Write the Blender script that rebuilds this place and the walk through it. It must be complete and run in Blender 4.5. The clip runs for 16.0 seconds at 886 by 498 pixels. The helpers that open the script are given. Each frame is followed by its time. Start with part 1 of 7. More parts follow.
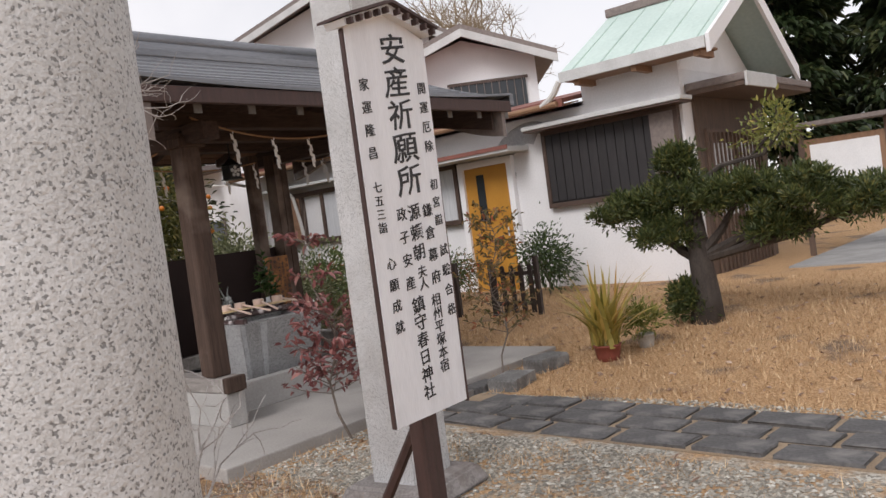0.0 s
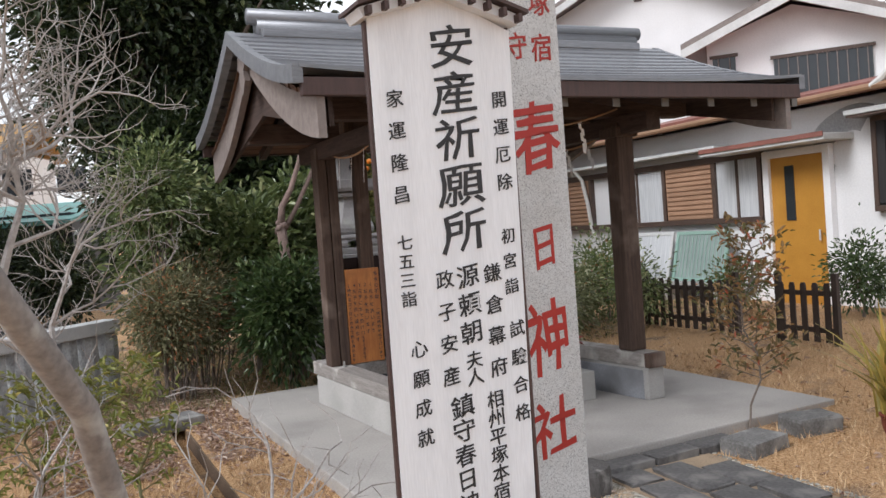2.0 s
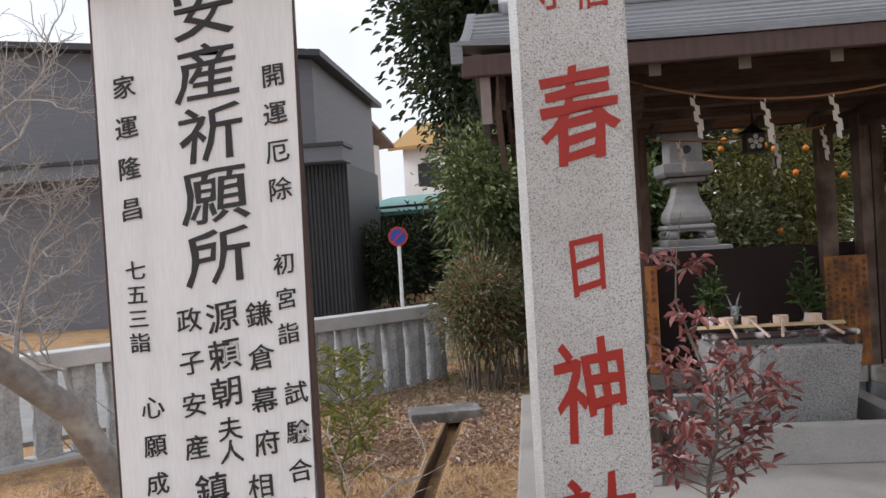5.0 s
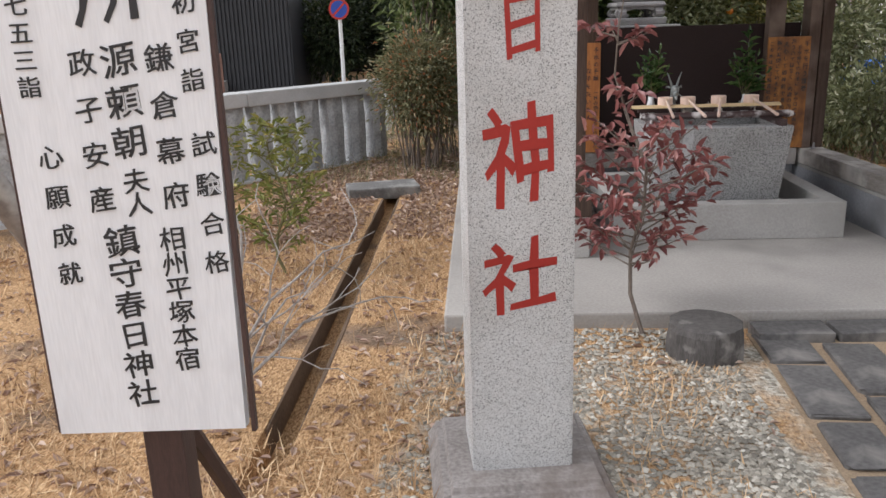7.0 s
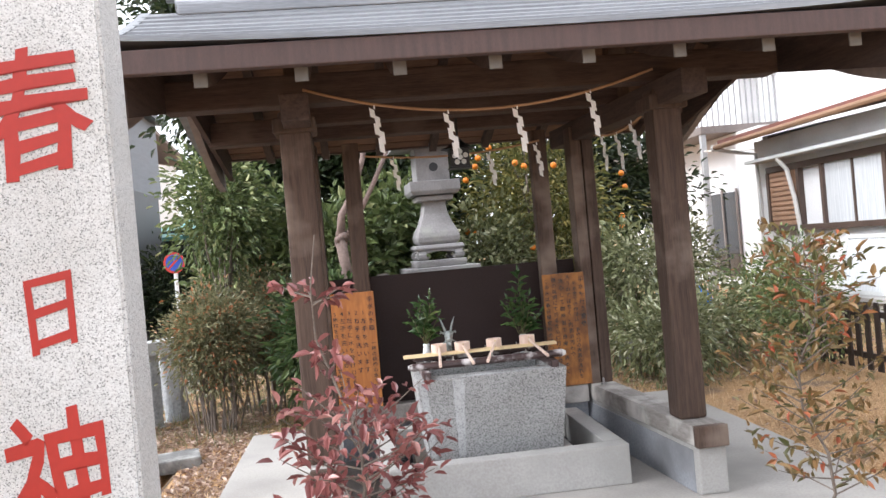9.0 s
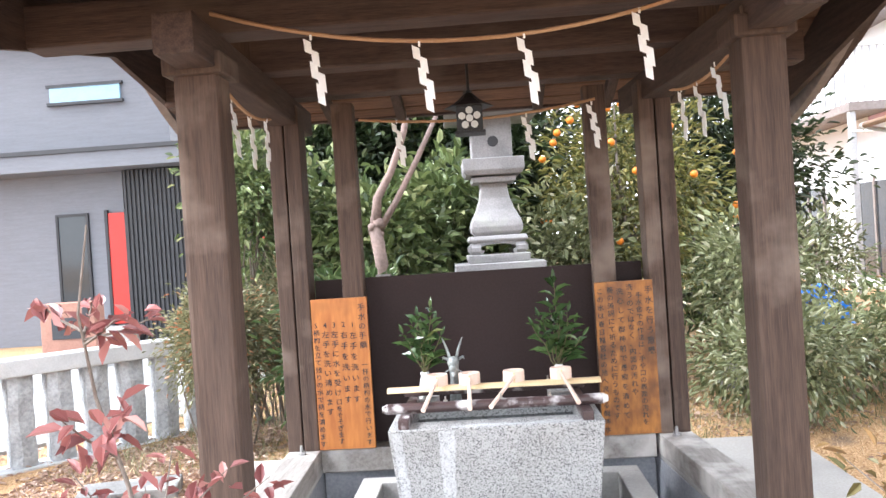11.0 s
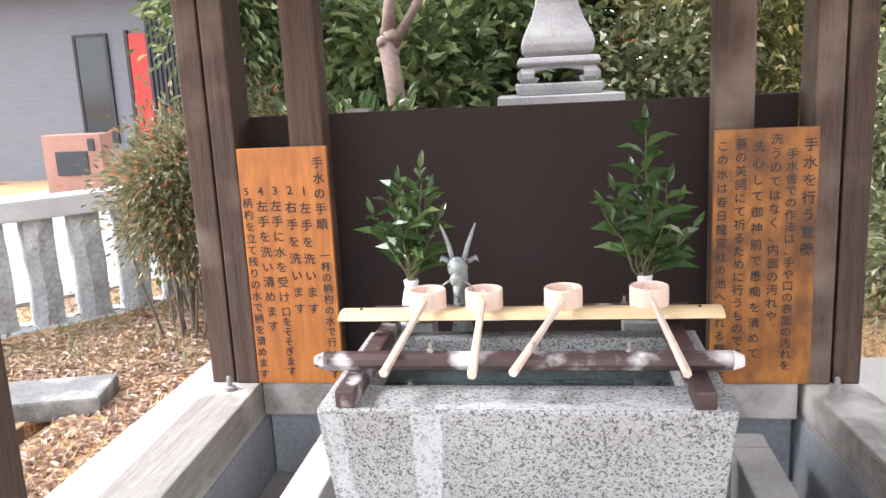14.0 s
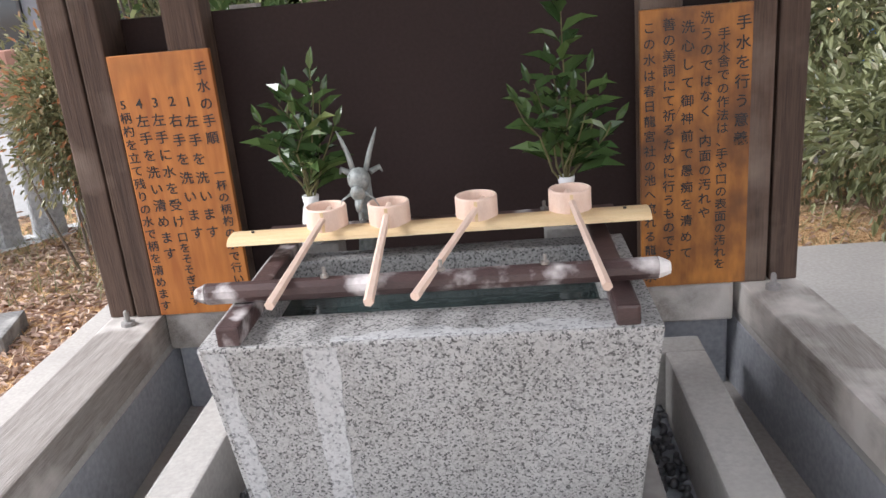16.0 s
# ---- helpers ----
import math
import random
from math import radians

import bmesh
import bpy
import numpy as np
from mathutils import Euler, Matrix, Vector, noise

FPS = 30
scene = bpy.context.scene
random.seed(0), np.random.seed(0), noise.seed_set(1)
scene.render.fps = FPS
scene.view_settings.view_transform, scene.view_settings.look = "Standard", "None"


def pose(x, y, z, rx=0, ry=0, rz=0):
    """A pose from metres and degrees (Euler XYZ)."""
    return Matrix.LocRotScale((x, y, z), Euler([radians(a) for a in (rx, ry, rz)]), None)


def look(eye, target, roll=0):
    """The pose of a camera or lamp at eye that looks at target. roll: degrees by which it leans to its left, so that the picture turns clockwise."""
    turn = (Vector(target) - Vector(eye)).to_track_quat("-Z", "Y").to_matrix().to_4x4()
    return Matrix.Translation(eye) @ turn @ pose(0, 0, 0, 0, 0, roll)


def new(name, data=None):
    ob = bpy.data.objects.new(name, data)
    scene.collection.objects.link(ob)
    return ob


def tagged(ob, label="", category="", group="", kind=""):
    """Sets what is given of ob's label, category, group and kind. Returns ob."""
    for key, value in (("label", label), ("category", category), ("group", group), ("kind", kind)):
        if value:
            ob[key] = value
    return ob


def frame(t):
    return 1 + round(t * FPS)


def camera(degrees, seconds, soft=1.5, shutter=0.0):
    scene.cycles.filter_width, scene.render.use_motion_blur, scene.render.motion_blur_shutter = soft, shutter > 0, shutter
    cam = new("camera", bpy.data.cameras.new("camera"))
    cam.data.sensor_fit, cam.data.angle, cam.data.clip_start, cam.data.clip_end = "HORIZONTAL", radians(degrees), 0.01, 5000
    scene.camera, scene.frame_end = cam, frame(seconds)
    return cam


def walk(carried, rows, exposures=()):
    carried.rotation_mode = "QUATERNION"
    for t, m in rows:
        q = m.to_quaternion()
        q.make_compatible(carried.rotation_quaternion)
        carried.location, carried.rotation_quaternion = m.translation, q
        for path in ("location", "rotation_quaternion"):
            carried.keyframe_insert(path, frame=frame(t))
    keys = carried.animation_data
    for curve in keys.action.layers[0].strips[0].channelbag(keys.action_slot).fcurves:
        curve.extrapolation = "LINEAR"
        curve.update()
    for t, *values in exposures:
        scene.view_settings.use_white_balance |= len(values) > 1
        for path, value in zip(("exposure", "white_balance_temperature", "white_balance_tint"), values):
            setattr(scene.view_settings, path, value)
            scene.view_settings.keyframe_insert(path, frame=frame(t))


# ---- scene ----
# ---- camera ----
cam = camera(57.3, 16.0)
PATH = [
    (0, (-4.411, -5.754, 1.326), (-2.897, -4.448, 1.26), -7.6),
    (0.5, (-4.133, -5.735, 1.461), (-2.756, -4.288, 1.352), -7.3),
    (1, (-3.831, -5.718, 1.512), (-2.73, -4.055, 1.36), -6.8),
    (1.5, (-3.518, -5.656, 1.5), (-2.499, -3.94, 1.367), -6.0),
    (2, (-3.176, -5.618, 1.513), (-2.301, -3.82, 1.457), -4.2),
    (2.5, (-2.87, -5.627, 1.525), (-2.153, -3.761, 1.594), -4.2),
    (3, (-2.507, -5.584, 1.531), (-1.864, -3.696, 1.69), -4.3),
    (3.2, (-2.368, -5.572, 1.522), (-1.773, -3.672, 1.71), -4.4),
    (5.3, (-1.551, -5.224, 1.497), (-1.8, -3.246, 1.331), -3.7),
    (5.5, (-1.561, -5.207, 1.469), (-1.794, -3.243, 1.17), -3.8),
    (6, (-1.577, -5.186, 1.424), (-1.799, -3.271, 0.89), -3.5),
    (6.5, (-1.559, -5.191, 1.414), (-1.736, -3.294, 0.807), -3.0),
    (7, (-1.529, -5.201, 1.438), (-1.625, -3.282, 0.882), -1.9),
    (7.5, (-1.414, -5.189, 1.455), (-1.366, -3.223, 1.091), -1.8),
    (8, (-1.161, -5.165, 1.47), (-1.05, -3.179, 1.262), -3.7),
    (8.5, (-0.974, -4.961, 1.464), (-0.781, -2.971, 1.394), -4.7),
    (8.7, (-0.889, -4.871, 1.472), (-0.668, -2.883, 1.432), -5.1),
    (10.8, (-0.006, -3.566, 1.47), (-0.06, -1.568, 1.535), -3.5),
    (11, (0.007, -3.359, 1.467), (-0.099, -1.362, 1.45), -3.7),
    (11.5, (0.054, -2.926, 1.449), (-0.137, -0.941, 1.295), -3.2),
    (12, (0.102, -2.453, 1.447), (-0.128, -0.479, 1.219), -3.9),
    (12.5, (0.104, -2.084, 1.443), (-0.144, -0.117, 1.177), -3.4),
    (13, (0.14, -1.813, 1.424), (-0.132, 0.146, 1.128), -3.6),
    (13.5, (0.105, -1.687, 1.414), (-0.217, 0.258, 1.078), -3.8),
    (14, (0.089, -1.627, 1.393), (-0.194, 0.311, 0.984), -2.9),
    (14.5, (0.088, -1.606, 1.377), (-0.142, 0.323, 0.898), -2.1),
    (15, (0.079, -1.56, 1.289), (-0.096, 0.286, 0.54), -1.7),
    (15.5, (0.111, -1.51, 1.316), (-0.023, 0.27, 0.414), -2.2),
    (16, (0.179, -1.399, 1.345), (0.006, 0.488, 0.704), -5.3),
]
EXPOSURES = [(0, -0.27, 6450, 14), (0.5, -0.36, 6450, 14), (1.0, -0.17, 6400, 13), (1.5, 0.08, 6300, 12), (2.2, 0.06, 6150, 11), (3.2, -0.16, 6100, 11), (5.3, -0.08, 6250, 12), (6.5, 0.04, 6300, 12), (8.6, 0.85, 6150, 11), (10.9, 2.08, 5950, 10), (12.5, 2.06, 6050, 11), (14.0, 1.85, 6150, 12), (14.6, 1.58, 6200, 12), (15.2, 1.22, 6250, 13), (16.0, 1.2, 6250, 13)]
walk(cam, [(t, look(eye, target, roll)) for t, eye, target, roll in PATH], EXPOSURES)


# ---- light ----
world = bpy.data.worlds.new("sky")
scene.world = world
world.use_nodes = True
_n = world.node_tree.nodes
_sky = _n.new("ShaderNodeTexSky")
_sky.sky_type, _sky.sun_disc = "NISHITA", False
_sky.sun_elevation, _sky.sun_rotation = radians(42), radians(262)
_sky.air_density, _sky.dust_density, _sky.ozone_density = 1.0, 1.0, 1.0
_hsv = _n.new("ShaderNodeHueSaturation")
_hsv.inputs["Saturation"].default_value, _hsv.inputs["Value"].default_value = 0.22, 1.2
world.node_tree.links.new(_sky.outputs[0], _hsv.inputs["Color"])
_cn = _n.new("ShaderNodeTexNoise")
_cn.inputs["Scale"].default_value, _cn.inputs["Detail"].default_value, _cn.inputs["Roughness"].default_value = 2.2, 7, 0.55
_cr = _n.new("ShaderNodeMapRange")
for _k, _v in (("From Min", 0.36), ("From Max", 0.60), ("To Min", 0.45), ("To Max", 1.0)):
    _cr.inputs[_k].default_value = _v
_cm = _n.new("ShaderNodeMix")
_cm.data_type = "RGBA"
_cm.inputs[7].default_value = (7.6, 7.65, 7.75, 1)
world.node_tree.links.new(_cn.outputs["Fac"], _cr.inputs["Value"])
world.node_tree.links.new(_cr.outputs[0], _cm.inputs["Factor"])
world.node_tree.links.new(_hsv.outputs[0], _cm.inputs[6])
world.node_tree.links.new(_cm.outputs[2], _n["Background"].inputs["Color"])
_n["Background"].inputs["Strength"].default_value = 0.15
sun = new("sun", bpy.data.lights.new("sun", "SUN"))
sun.data.energy, sun.data.angle, sun.data.color = 2.2, radians(24), (1.0, 0.985, 0.965)
sun.matrix_world = look((0, 0, 0), (0.76, 0.11, -0.69))
scene.view_settings.exposure = 0.0

# ---- building blocks ----
GROUND = -0.06
SLAB = 0.03


def thing(name, label="", category="", at=(0, 0, 0), rz=0, group="", kind=""):
    """An empty at a thing's base."""
    ob = new(name)
    ob.empty_display_size = 0.05
    ob.matrix_world = pose(*at, 0, 0, rz)
    return tagged(ob, label, category, group, kind)


def part(name, bm, material, parent=None, label="", smooth=False):
    """Links a bmesh as one mesh object under a thing or a part."""
    me = bpy.data.meshes.new(name)
    bm.to_mesh(me)
    bm.free()
    return mesh_part(name, me, material, parent, label, smooth)


def mesh_part(name, me, material, parent=None, label="", smooth=False):
    for m in material if isinstance(material, (list, tuple)) else [material]:
        if not len(me.materials) or isinstance(material, (list, tuple)):
            me.materials.append(m)
    if smooth:
        me.polygons.foreach_set("use_smooth", [True] * len(me.polygons))
    ob = new(name, me)
    if parent:
        ob.parent = parent
    return tagged(ob, label)


def add_box(bm, x0, x1, y0, y1, z0, z1, bevel=0.0, m=None):
    v = bmesh.ops.create_cube(bm, size=1.0)["verts"]
    for p in v:
        p.co = Vector(((x0 + x1) / 2 + p.co.x * (x1 - x0), (y0 + y1) / 2 + p.co.y * (y1 - y0), (z0 + z1) / 2 + p.co.z * (z1 - z0)))
        if m:
            p.co = m @ p.co
    if bevel:
        es = list({e for p in v for e in p.link_edges})
        bmesh.ops.bevel(bm, geom=es, offset=bevel, segments=2, affect="EDGES", profile=0.6)
    return bm


def box(x0, x1, y0, y1, z0, z1, bevel=0.0, m=None):
    return add_box(bmesh.new(), x0, x1, y0, y1, z0, z1, bevel, m)


def add_tube(bm, pts, radii, sides=8, cap=True):
    """A tapered tube along points."""
    pts = [Vector(p) for p in pts]
    if not isinstance(radii, (list, tuple)):
        radii = [radii] * len(pts)
    rings, side = [], None
    for i, p in enumerate(pts):
        d = (pts[min(i + 1, len(pts) - 1)] - pts[max(i - 1, 0)]).normalized()
        if side is None or abs(d.dot(side)) > 0.95:
            side = d.orthogonal().normalized()
        side = (side - d * d.dot(side)).normalized()
        up = d.cross(side)
        rings.append([bm.verts.new(p + (side * math.cos(a) + up * math.sin(a)) * radii[i]) for a in (2 * math.pi * k / sides for k in range(sides))])
    for a, b in zip(rings, rings[1:]):
        for k in range(sides):
            bm.faces.new((a[k], a[(k + 1) % sides], b[(k + 1) % sides], b[k]))
    if cap:
        bm.faces.new(list(reversed(rings[0])))
        bm.faces.new(rings[-1])
    return bm


def tube(pts, radii, sides=8):
    return add_tube(bmesh.new(), pts, radii, sides)


def lathe(profile, sides=24, centre=(0, 0, 0)):
    """A turned shape from rows of radius and height."""
    bm, rings = bmesh.new(), []
    for r, z in profile:
        rings.append([bm.verts.new((centre[0] + r * math.cos(a), centre[1] + r * math.sin(a), centre[2] + z)) for a in (2 * math.pi * k / sides for k in range(sides))])
    for a, b in zip(rings, rings[1:]):
        for k in range(sides):
            bm.faces.new((a[k], a[(k + 1) % sides], b[(k + 1) % sides], b[k]))
    bm.faces.new(list(reversed(rings[0])))
    bm.faces.new(rings[-1])
    return bm


def prism(outline, thick, m=None):
    """A plate from an outline in x and z, thick along y (centred)."""
    bm = bmesh.new()
    a = [bm.verts.new((x, -thick / 2, z)) for x, z in outline]
    b = [bm.verts.new((x, thick / 2, z)) for x, z in outline]
    n = len(a)
    bm.faces.new(a)
    bm.faces.new(list(reversed(b)))
    for k in range(n):
        bm.faces.new((a[k], b[k], b[(k + 1) % n], a[(k + 1) % n]))
    bmesh.ops.recalc_face_normals(bm, faces=bm.faces)
    if m:
        bmesh.ops.transform(bm, matrix=m, verts=bm.verts)
    return bm


# ---- materials ----
def material(name, base, base2=None, rough=0.7, metal=0.0, scale=4.0, fine=60.0, bump=0.15, stretch=(1, 1, 1), wear=None, wear_amount=0.5, wear_scale=1.5, spread=0.12, depth=0.01):
    """Two colours mixed by a broad and a fine noise, a worn third colour, and relief."""
    mat = bpy.data.materials.new(name)
    mat.use_nodes = True
    nt = mat.node_tree
    nd, ln = nt.nodes, nt.links
    bsdf = nd["Principled BSDF"]
    co = nd.new("ShaderNodeTexCoord")
    mp = nd.new("ShaderNodeMapping")
    mp.inputs["Scale"].default_value = stretch
    ln.new(co.outputs["Object"], mp.inputs["Vector"])
    big = nd.new("ShaderNodeTexNoise")
    big.inputs["Scale"].default_value, big.inputs["Detail"].default_value = scale, 6
    small = nd.new("ShaderNodeTexNoise")
    small.inputs["Scale"].default_value, small.inputs["Detail"].default_value = fine, 4
    ln.new(mp.outputs[0], big.inputs["Vector"])
    ln.new(mp.outputs[0], small.inputs["Vector"])
    half = nd.new("ShaderNodeMath")
    half.operation = "MULTIPLY_ADD"
    half.inputs[1].default_value, half.inputs[2].default_value = 0.5, 0.0
    add = nd.new("ShaderNodeMath")
    add.operation = "MULTIPLY_ADD"
    add.inputs[1].default_value = 0.5
    ln.new(big.outputs["Fac"], half.inputs[0])
    ln.new(small.outputs["Fac"], add.inputs[0])
    ln.new(half.outputs[0], add.inputs[2])
    ramp = nd.new("ShaderNodeValToRGB")
    base2 = base2 or tuple(c * 0.72 for c in base)
    ramp.color_ramp.elements[0].position, ramp.color_ramp.elements[1].position = 0.5 - spread, 0.5 + spread
    ramp.color_ramp.elements[0].color, ramp.color_ramp.elements[1].color = (*base2, 1), (*base, 1)
    ln.new(add.outputs[0], ramp.inputs[0])
    colour = ramp.outputs[0]
    if wear:
        wn = nd.new("ShaderNodeTexNoise")
        wn.inputs["Scale"].default_value, wn.inputs["Detail"].default_value = wear_scale, 8
        ln.new(co.outputs["Object"], wn.inputs["Vector"])
        wr = nd.new("ShaderNodeValToRGB")
        wr.color_ramp.elements[0].position, wr.color_ramp.elements[1].position = 0.62 - wear_amount * 0.25, 0.78 - wear_amount * 0.2
        ln.new(wn.outputs["Fac"], wr.inputs[0])
        mx = nd.new("ShaderNodeMix")
        mx.data_type = "RGBA"
        ln.new(wr.outputs[0], mx.inputs["Factor"])
        ln.new(colour, mx.inputs[6])
        mx.inputs[7].default_value = (*wear, 1)
        colour = mx.outputs[2]
    oi = nd.new("ShaderNodeObjectInfo")
    hv = nd.new("ShaderNodeHueSaturation")
    mr = nd.new("ShaderNodeMapRange")
    mr.inputs["To Min"].default_value, mr.inputs["To Max"].default_value = 0.9, 1.1
    ln.new(oi.outputs["Random"], mr.inputs["Value"])
    ln.new(mr.outputs[0], hv.inputs["Value"])
    ln.new(colour, hv.inputs["Color"])
    ln.new(hv.outputs[0], bsdf.inputs["Base Color"])
    bsdf.inputs["Roughness"].default_value, bsdf.inputs["Metallic"].default_value = rough, metal
    if bump:
        bp = nd.new("ShaderNodeBump")
        bp.inputs["Strength"].default_value, bp.inputs["Distance"].default_value = bump, depth
        ln.new(add.outputs[0], bp.inputs["Height"])
        ln.new(bp.outputs[0], bsdf.inputs["Normal"])
    return mat


def granite(name, light, mid, dark, cell=260.0, rough=0.65, stain=None, dark_at=0.34, streak=0.0, relief=0.35, pit=0.003):
    """Speckled granite: cells of three tones."""
    mat = bpy.data.materials.new(name)
    mat.use_nodes = True
    nt = mat.node_tree
    nd, ln = nt.nodes, nt.links
    bsdf = nd["Principled BSDF"]
    co = nd.new("ShaderNodeTexCoord")
    vo = nd.new("ShaderNodeTexVoronoi")
    vo.inputs["Scale"].default_value = cell
    ln.new(co.outputs["Object"], vo.inputs["Vector"])
    nz = nd.new("ShaderNodeTexNoise")
    nz.inputs["Scale"].default_value, nz.inputs["Detail"].default_value = cell * 0.45, 3
    ln.new(co.outputs["Object"], nz.inputs["Vector"])
    sep = nd.new("ShaderNodeSeparateColor")
    ln.new(vo.outputs["Color"], sep.inputs[0])
    av = nd.new("ShaderNodeMath")
    av.operation = "ADD"
    ln.new(sep.outputs[0], av.inputs[0])
    ln.new(nz.outputs["Fac"], av.inputs[1])
    ramp = nd.new("ShaderNodeValToRGB")
    r = ramp.color_ramp
    r.elements[0].position, r.elements[0].color = dark_at, (*dark, 1)
    r.elements[1].position, r.elements[1].color = 0.78, (*light, 1)
    e = r.elements.new(dark_at + 0.1)
    e.color = (*mid, 1)
    hf = nd.new("ShaderNodeMath")
    hf.operation = "MULTIPLY"
    hf.inputs[1].default_value = 0.62
    ln.new(av.outputs[0], hf.inputs[0])
    ln.new(hf.outputs[0], ramp.inputs[0])
    big = nd.new("ShaderNodeTexNoise")
    big.inputs["Scale"].default_value, big.inputs["Detail"].default_value = 3.0, 7
    ln.new(co.outputs["Object"], big.inputs["Vector"])
    br = nd.new("ShaderNodeValToRGB")
    br.color_ramp.elements[0].position, br.color_ramp.elements[1].position = 0.42, 0.68
    ln.new(big.outputs["Fac"], br.inputs[0])
    mx = nd.new("ShaderNodeMix")
    mx.data_type, mx.blend_type = "RGBA", "MULTIPLY"
    sf = nd.new("ShaderNodeMath")
    sf.operation = "MULTIPLY"
    sf.inputs[1].default_value = 0.6
    ln.new(br.outputs[0], sf.inputs[0])
    ln.new(sf.outputs[0], mx.inputs["Factor"])
    ln.new(ramp.outputs[0], mx.inputs[6])
    mx.inputs[7].default_value = (*(stain or (0.72, 0.70, 0.67)), 1)
    out = mx.outputs[2]
    if streak:
        mp = nd.new("ShaderNodeMapping")
        mp.inputs["Scale"].default_value = (5.5, 1.0, 0.22)
        ln.new(co.outputs["Object"], mp.inputs["Vector"])
        sn = nd.new("ShaderNodeTexNoise")
        sn.inputs["Scale"].default_value, sn.inputs["Detail"].default_value, sn.inputs["Roughness"].default_value = 1.0, 5, 0.6
        ln.new(mp.outputs[0], sn.inputs["Vector"])
        sr = nd.new("ShaderNodeValToRGB")
        sr.color_ramp.elements[0].position, sr.color_ramp.elements[1].position = 0.47, 0.56
        ln.new(sn.outputs["Fac"], sr.inputs[0])
        ss = nd.new("ShaderNodeMath")
        ss.operation = "MULTIPLY"
        ss.inputs[1].default_value = streak
        ln.new(sr.outputs[0], ss.inputs[0])
        m2 = nd.new("ShaderNodeMix")
        m2.data_type, m2.blend_type = "RGBA", "SCREEN"
        ln.new(ss.outputs[0], m2.inputs["Factor"])
        ln.new(out, m2.inputs[6])
        m2.inputs[7].default_value = (0.22, 0.22, 0.235, 1)
        out = m2.outputs[2]
    ln.new(out, bsdf.inputs["Base Color"])
    bsdf.inputs["Roughness"].default_value = rough
    bp = nd.new("ShaderNodeBump")
    bp.inputs["Strength"].default_value, bp.inputs["Distance"].default_value = relief, pit
    ln.new(av.outputs[0], bp.inputs["Height"])
    ln.new(bp.outputs[0], bsdf.inputs["Normal"])
    return mat


def leafy(name, c1, c2, rough=0.45, c3=None, through_light=0.25):
    """Leaf colours that vary from leaf to leaf, with some light coming through."""
    mat = bpy.data.materials.new(name)
    mat.use_nodes = True
    nt = mat.node_tree
    nd, ln = nt.nodes, nt.links
    bsdf = nd["Principled BSDF"]
    ge = nd.new("ShaderNodeNewGeometry")
    ramp = nd.new("ShaderNodeValToRGB")
    ramp.color_ramp.elements[0].color, ramp.color_ramp.elements[1].color = (*c1, 1), (*c2, 1)
    if c3:
        e = ramp.color_ramp.elements.new(0.86)
        e.color = (*c2, 1)
        ramp.color_ramp.elements[2].color = (*c3, 1)
    ln.new(ge.outputs["Random Per Island"], ramp.inputs[0])
    ln.new(ramp.outputs[0], bsdf.inputs["Base Color"])
    bsdf.inputs["Roughness"].default_value = rough
    tr = nd.new("ShaderNodeBsdfTranslucent")
    ln.new(ramp.outputs[0], tr.inputs["Color"])
    ms = nd.new("ShaderNodeMixShader")
    ms.inputs[0].default_value = through_light
    ln.new(bsdf.outputs[0], ms.inputs[1])
    ln.new(tr.outputs[0], ms.inputs[2])
    ln.new(ms.outputs[0], nd["Material Output"].inputs["Surface"])
    return mat


def plain(name, colour, rough=0.5, metal=0.0):
    return material(name, colour, tuple(c * 0.88 for c in colour), rough, metal, bump=0.03)


M_WOOD = material("weathered_dark_timber", (0.112, 0.073, 0.055), (0.045, 0.029, 0.023), 0.75, stretch=(22, 22, 0.9), scale=2.2, fine=11, bump=0.45, wear=(0.21, 0.160, 0.130), wear_amount=0.42, wear_scale=2.6, spread=0.16)
M_WOOD_X = material("weathered_dark_timber_lengthwise", (0.088, 0.056, 0.046), (0.042, 0.027, 0.023), 0.75, stretch=(1.2, 18, 18), scale=2.5, fine=14, bump=0.35, wear=(0.12, 0.088, 0.074), wear_amount=0.25)
M_WOOD_Y = material("weathered_dark_timber_crosswise", (0.08, 0.052, 0.042), (0.04, 0.026, 0.022), 0.75, stretch=(18, 1.2, 18), scale=2.5, fine=14, bump=0.35)
M_GREYBEAM = material("grey_weathered_sill_timber", (0.30, 0.275, 0.255), (0.19, 0.17, 0.155), 0.8, stretch=(18, 1.2, 18), scale=2.5, fine=14, bump=0.35, wear=(0.55, 0.52, 0.49), wear_amount=0.5, wear_scale=4)
M_BOARD = material("brown_roof_boards", (0.185, 0.102, 0.064), (0.10, 0.054, 0.036), 0.75, stretch=(1.2, 14, 14), scale=3, fine=14, bump=0.2)
M_SCREEN = material("dark_brown_painted_sheet", (0.034, 0.021, 0.020), (0.025, 0.016, 0.015), 0.62, scale=2, fine=90, bump=0.03)
for _m, _s in ((M_WOOD, 0.3), (M_WOOD_X, 0.3), (M_WOOD_Y, 0.3), (M_BOARD, 0.3), (M_SCREEN, 0.2)):
    _m.node_tree.nodes["Principled BSDF"].inputs["Specular IOR Level"].default_value = _s
M_CONC = material("pale_concrete", (0.43, 0.415, 0.395), (0.34, 0.325, 0.31), 0.85, scale=2.5, fine=80, bump=0.12, wear=(0.33, 0.32, 0.30), wear_amount=0.35, wear_scale=2.0)
M_SLAB = material("smooth_concrete_slab", (0.40, 0.375, 0.35), (0.31, 0.29, 0.27), 0.85, scale=1.6, fine=70, bump=0.08, wear=(0.25, 0.235, 0.22), wear_amount=0.35, wear_scale=1.1)
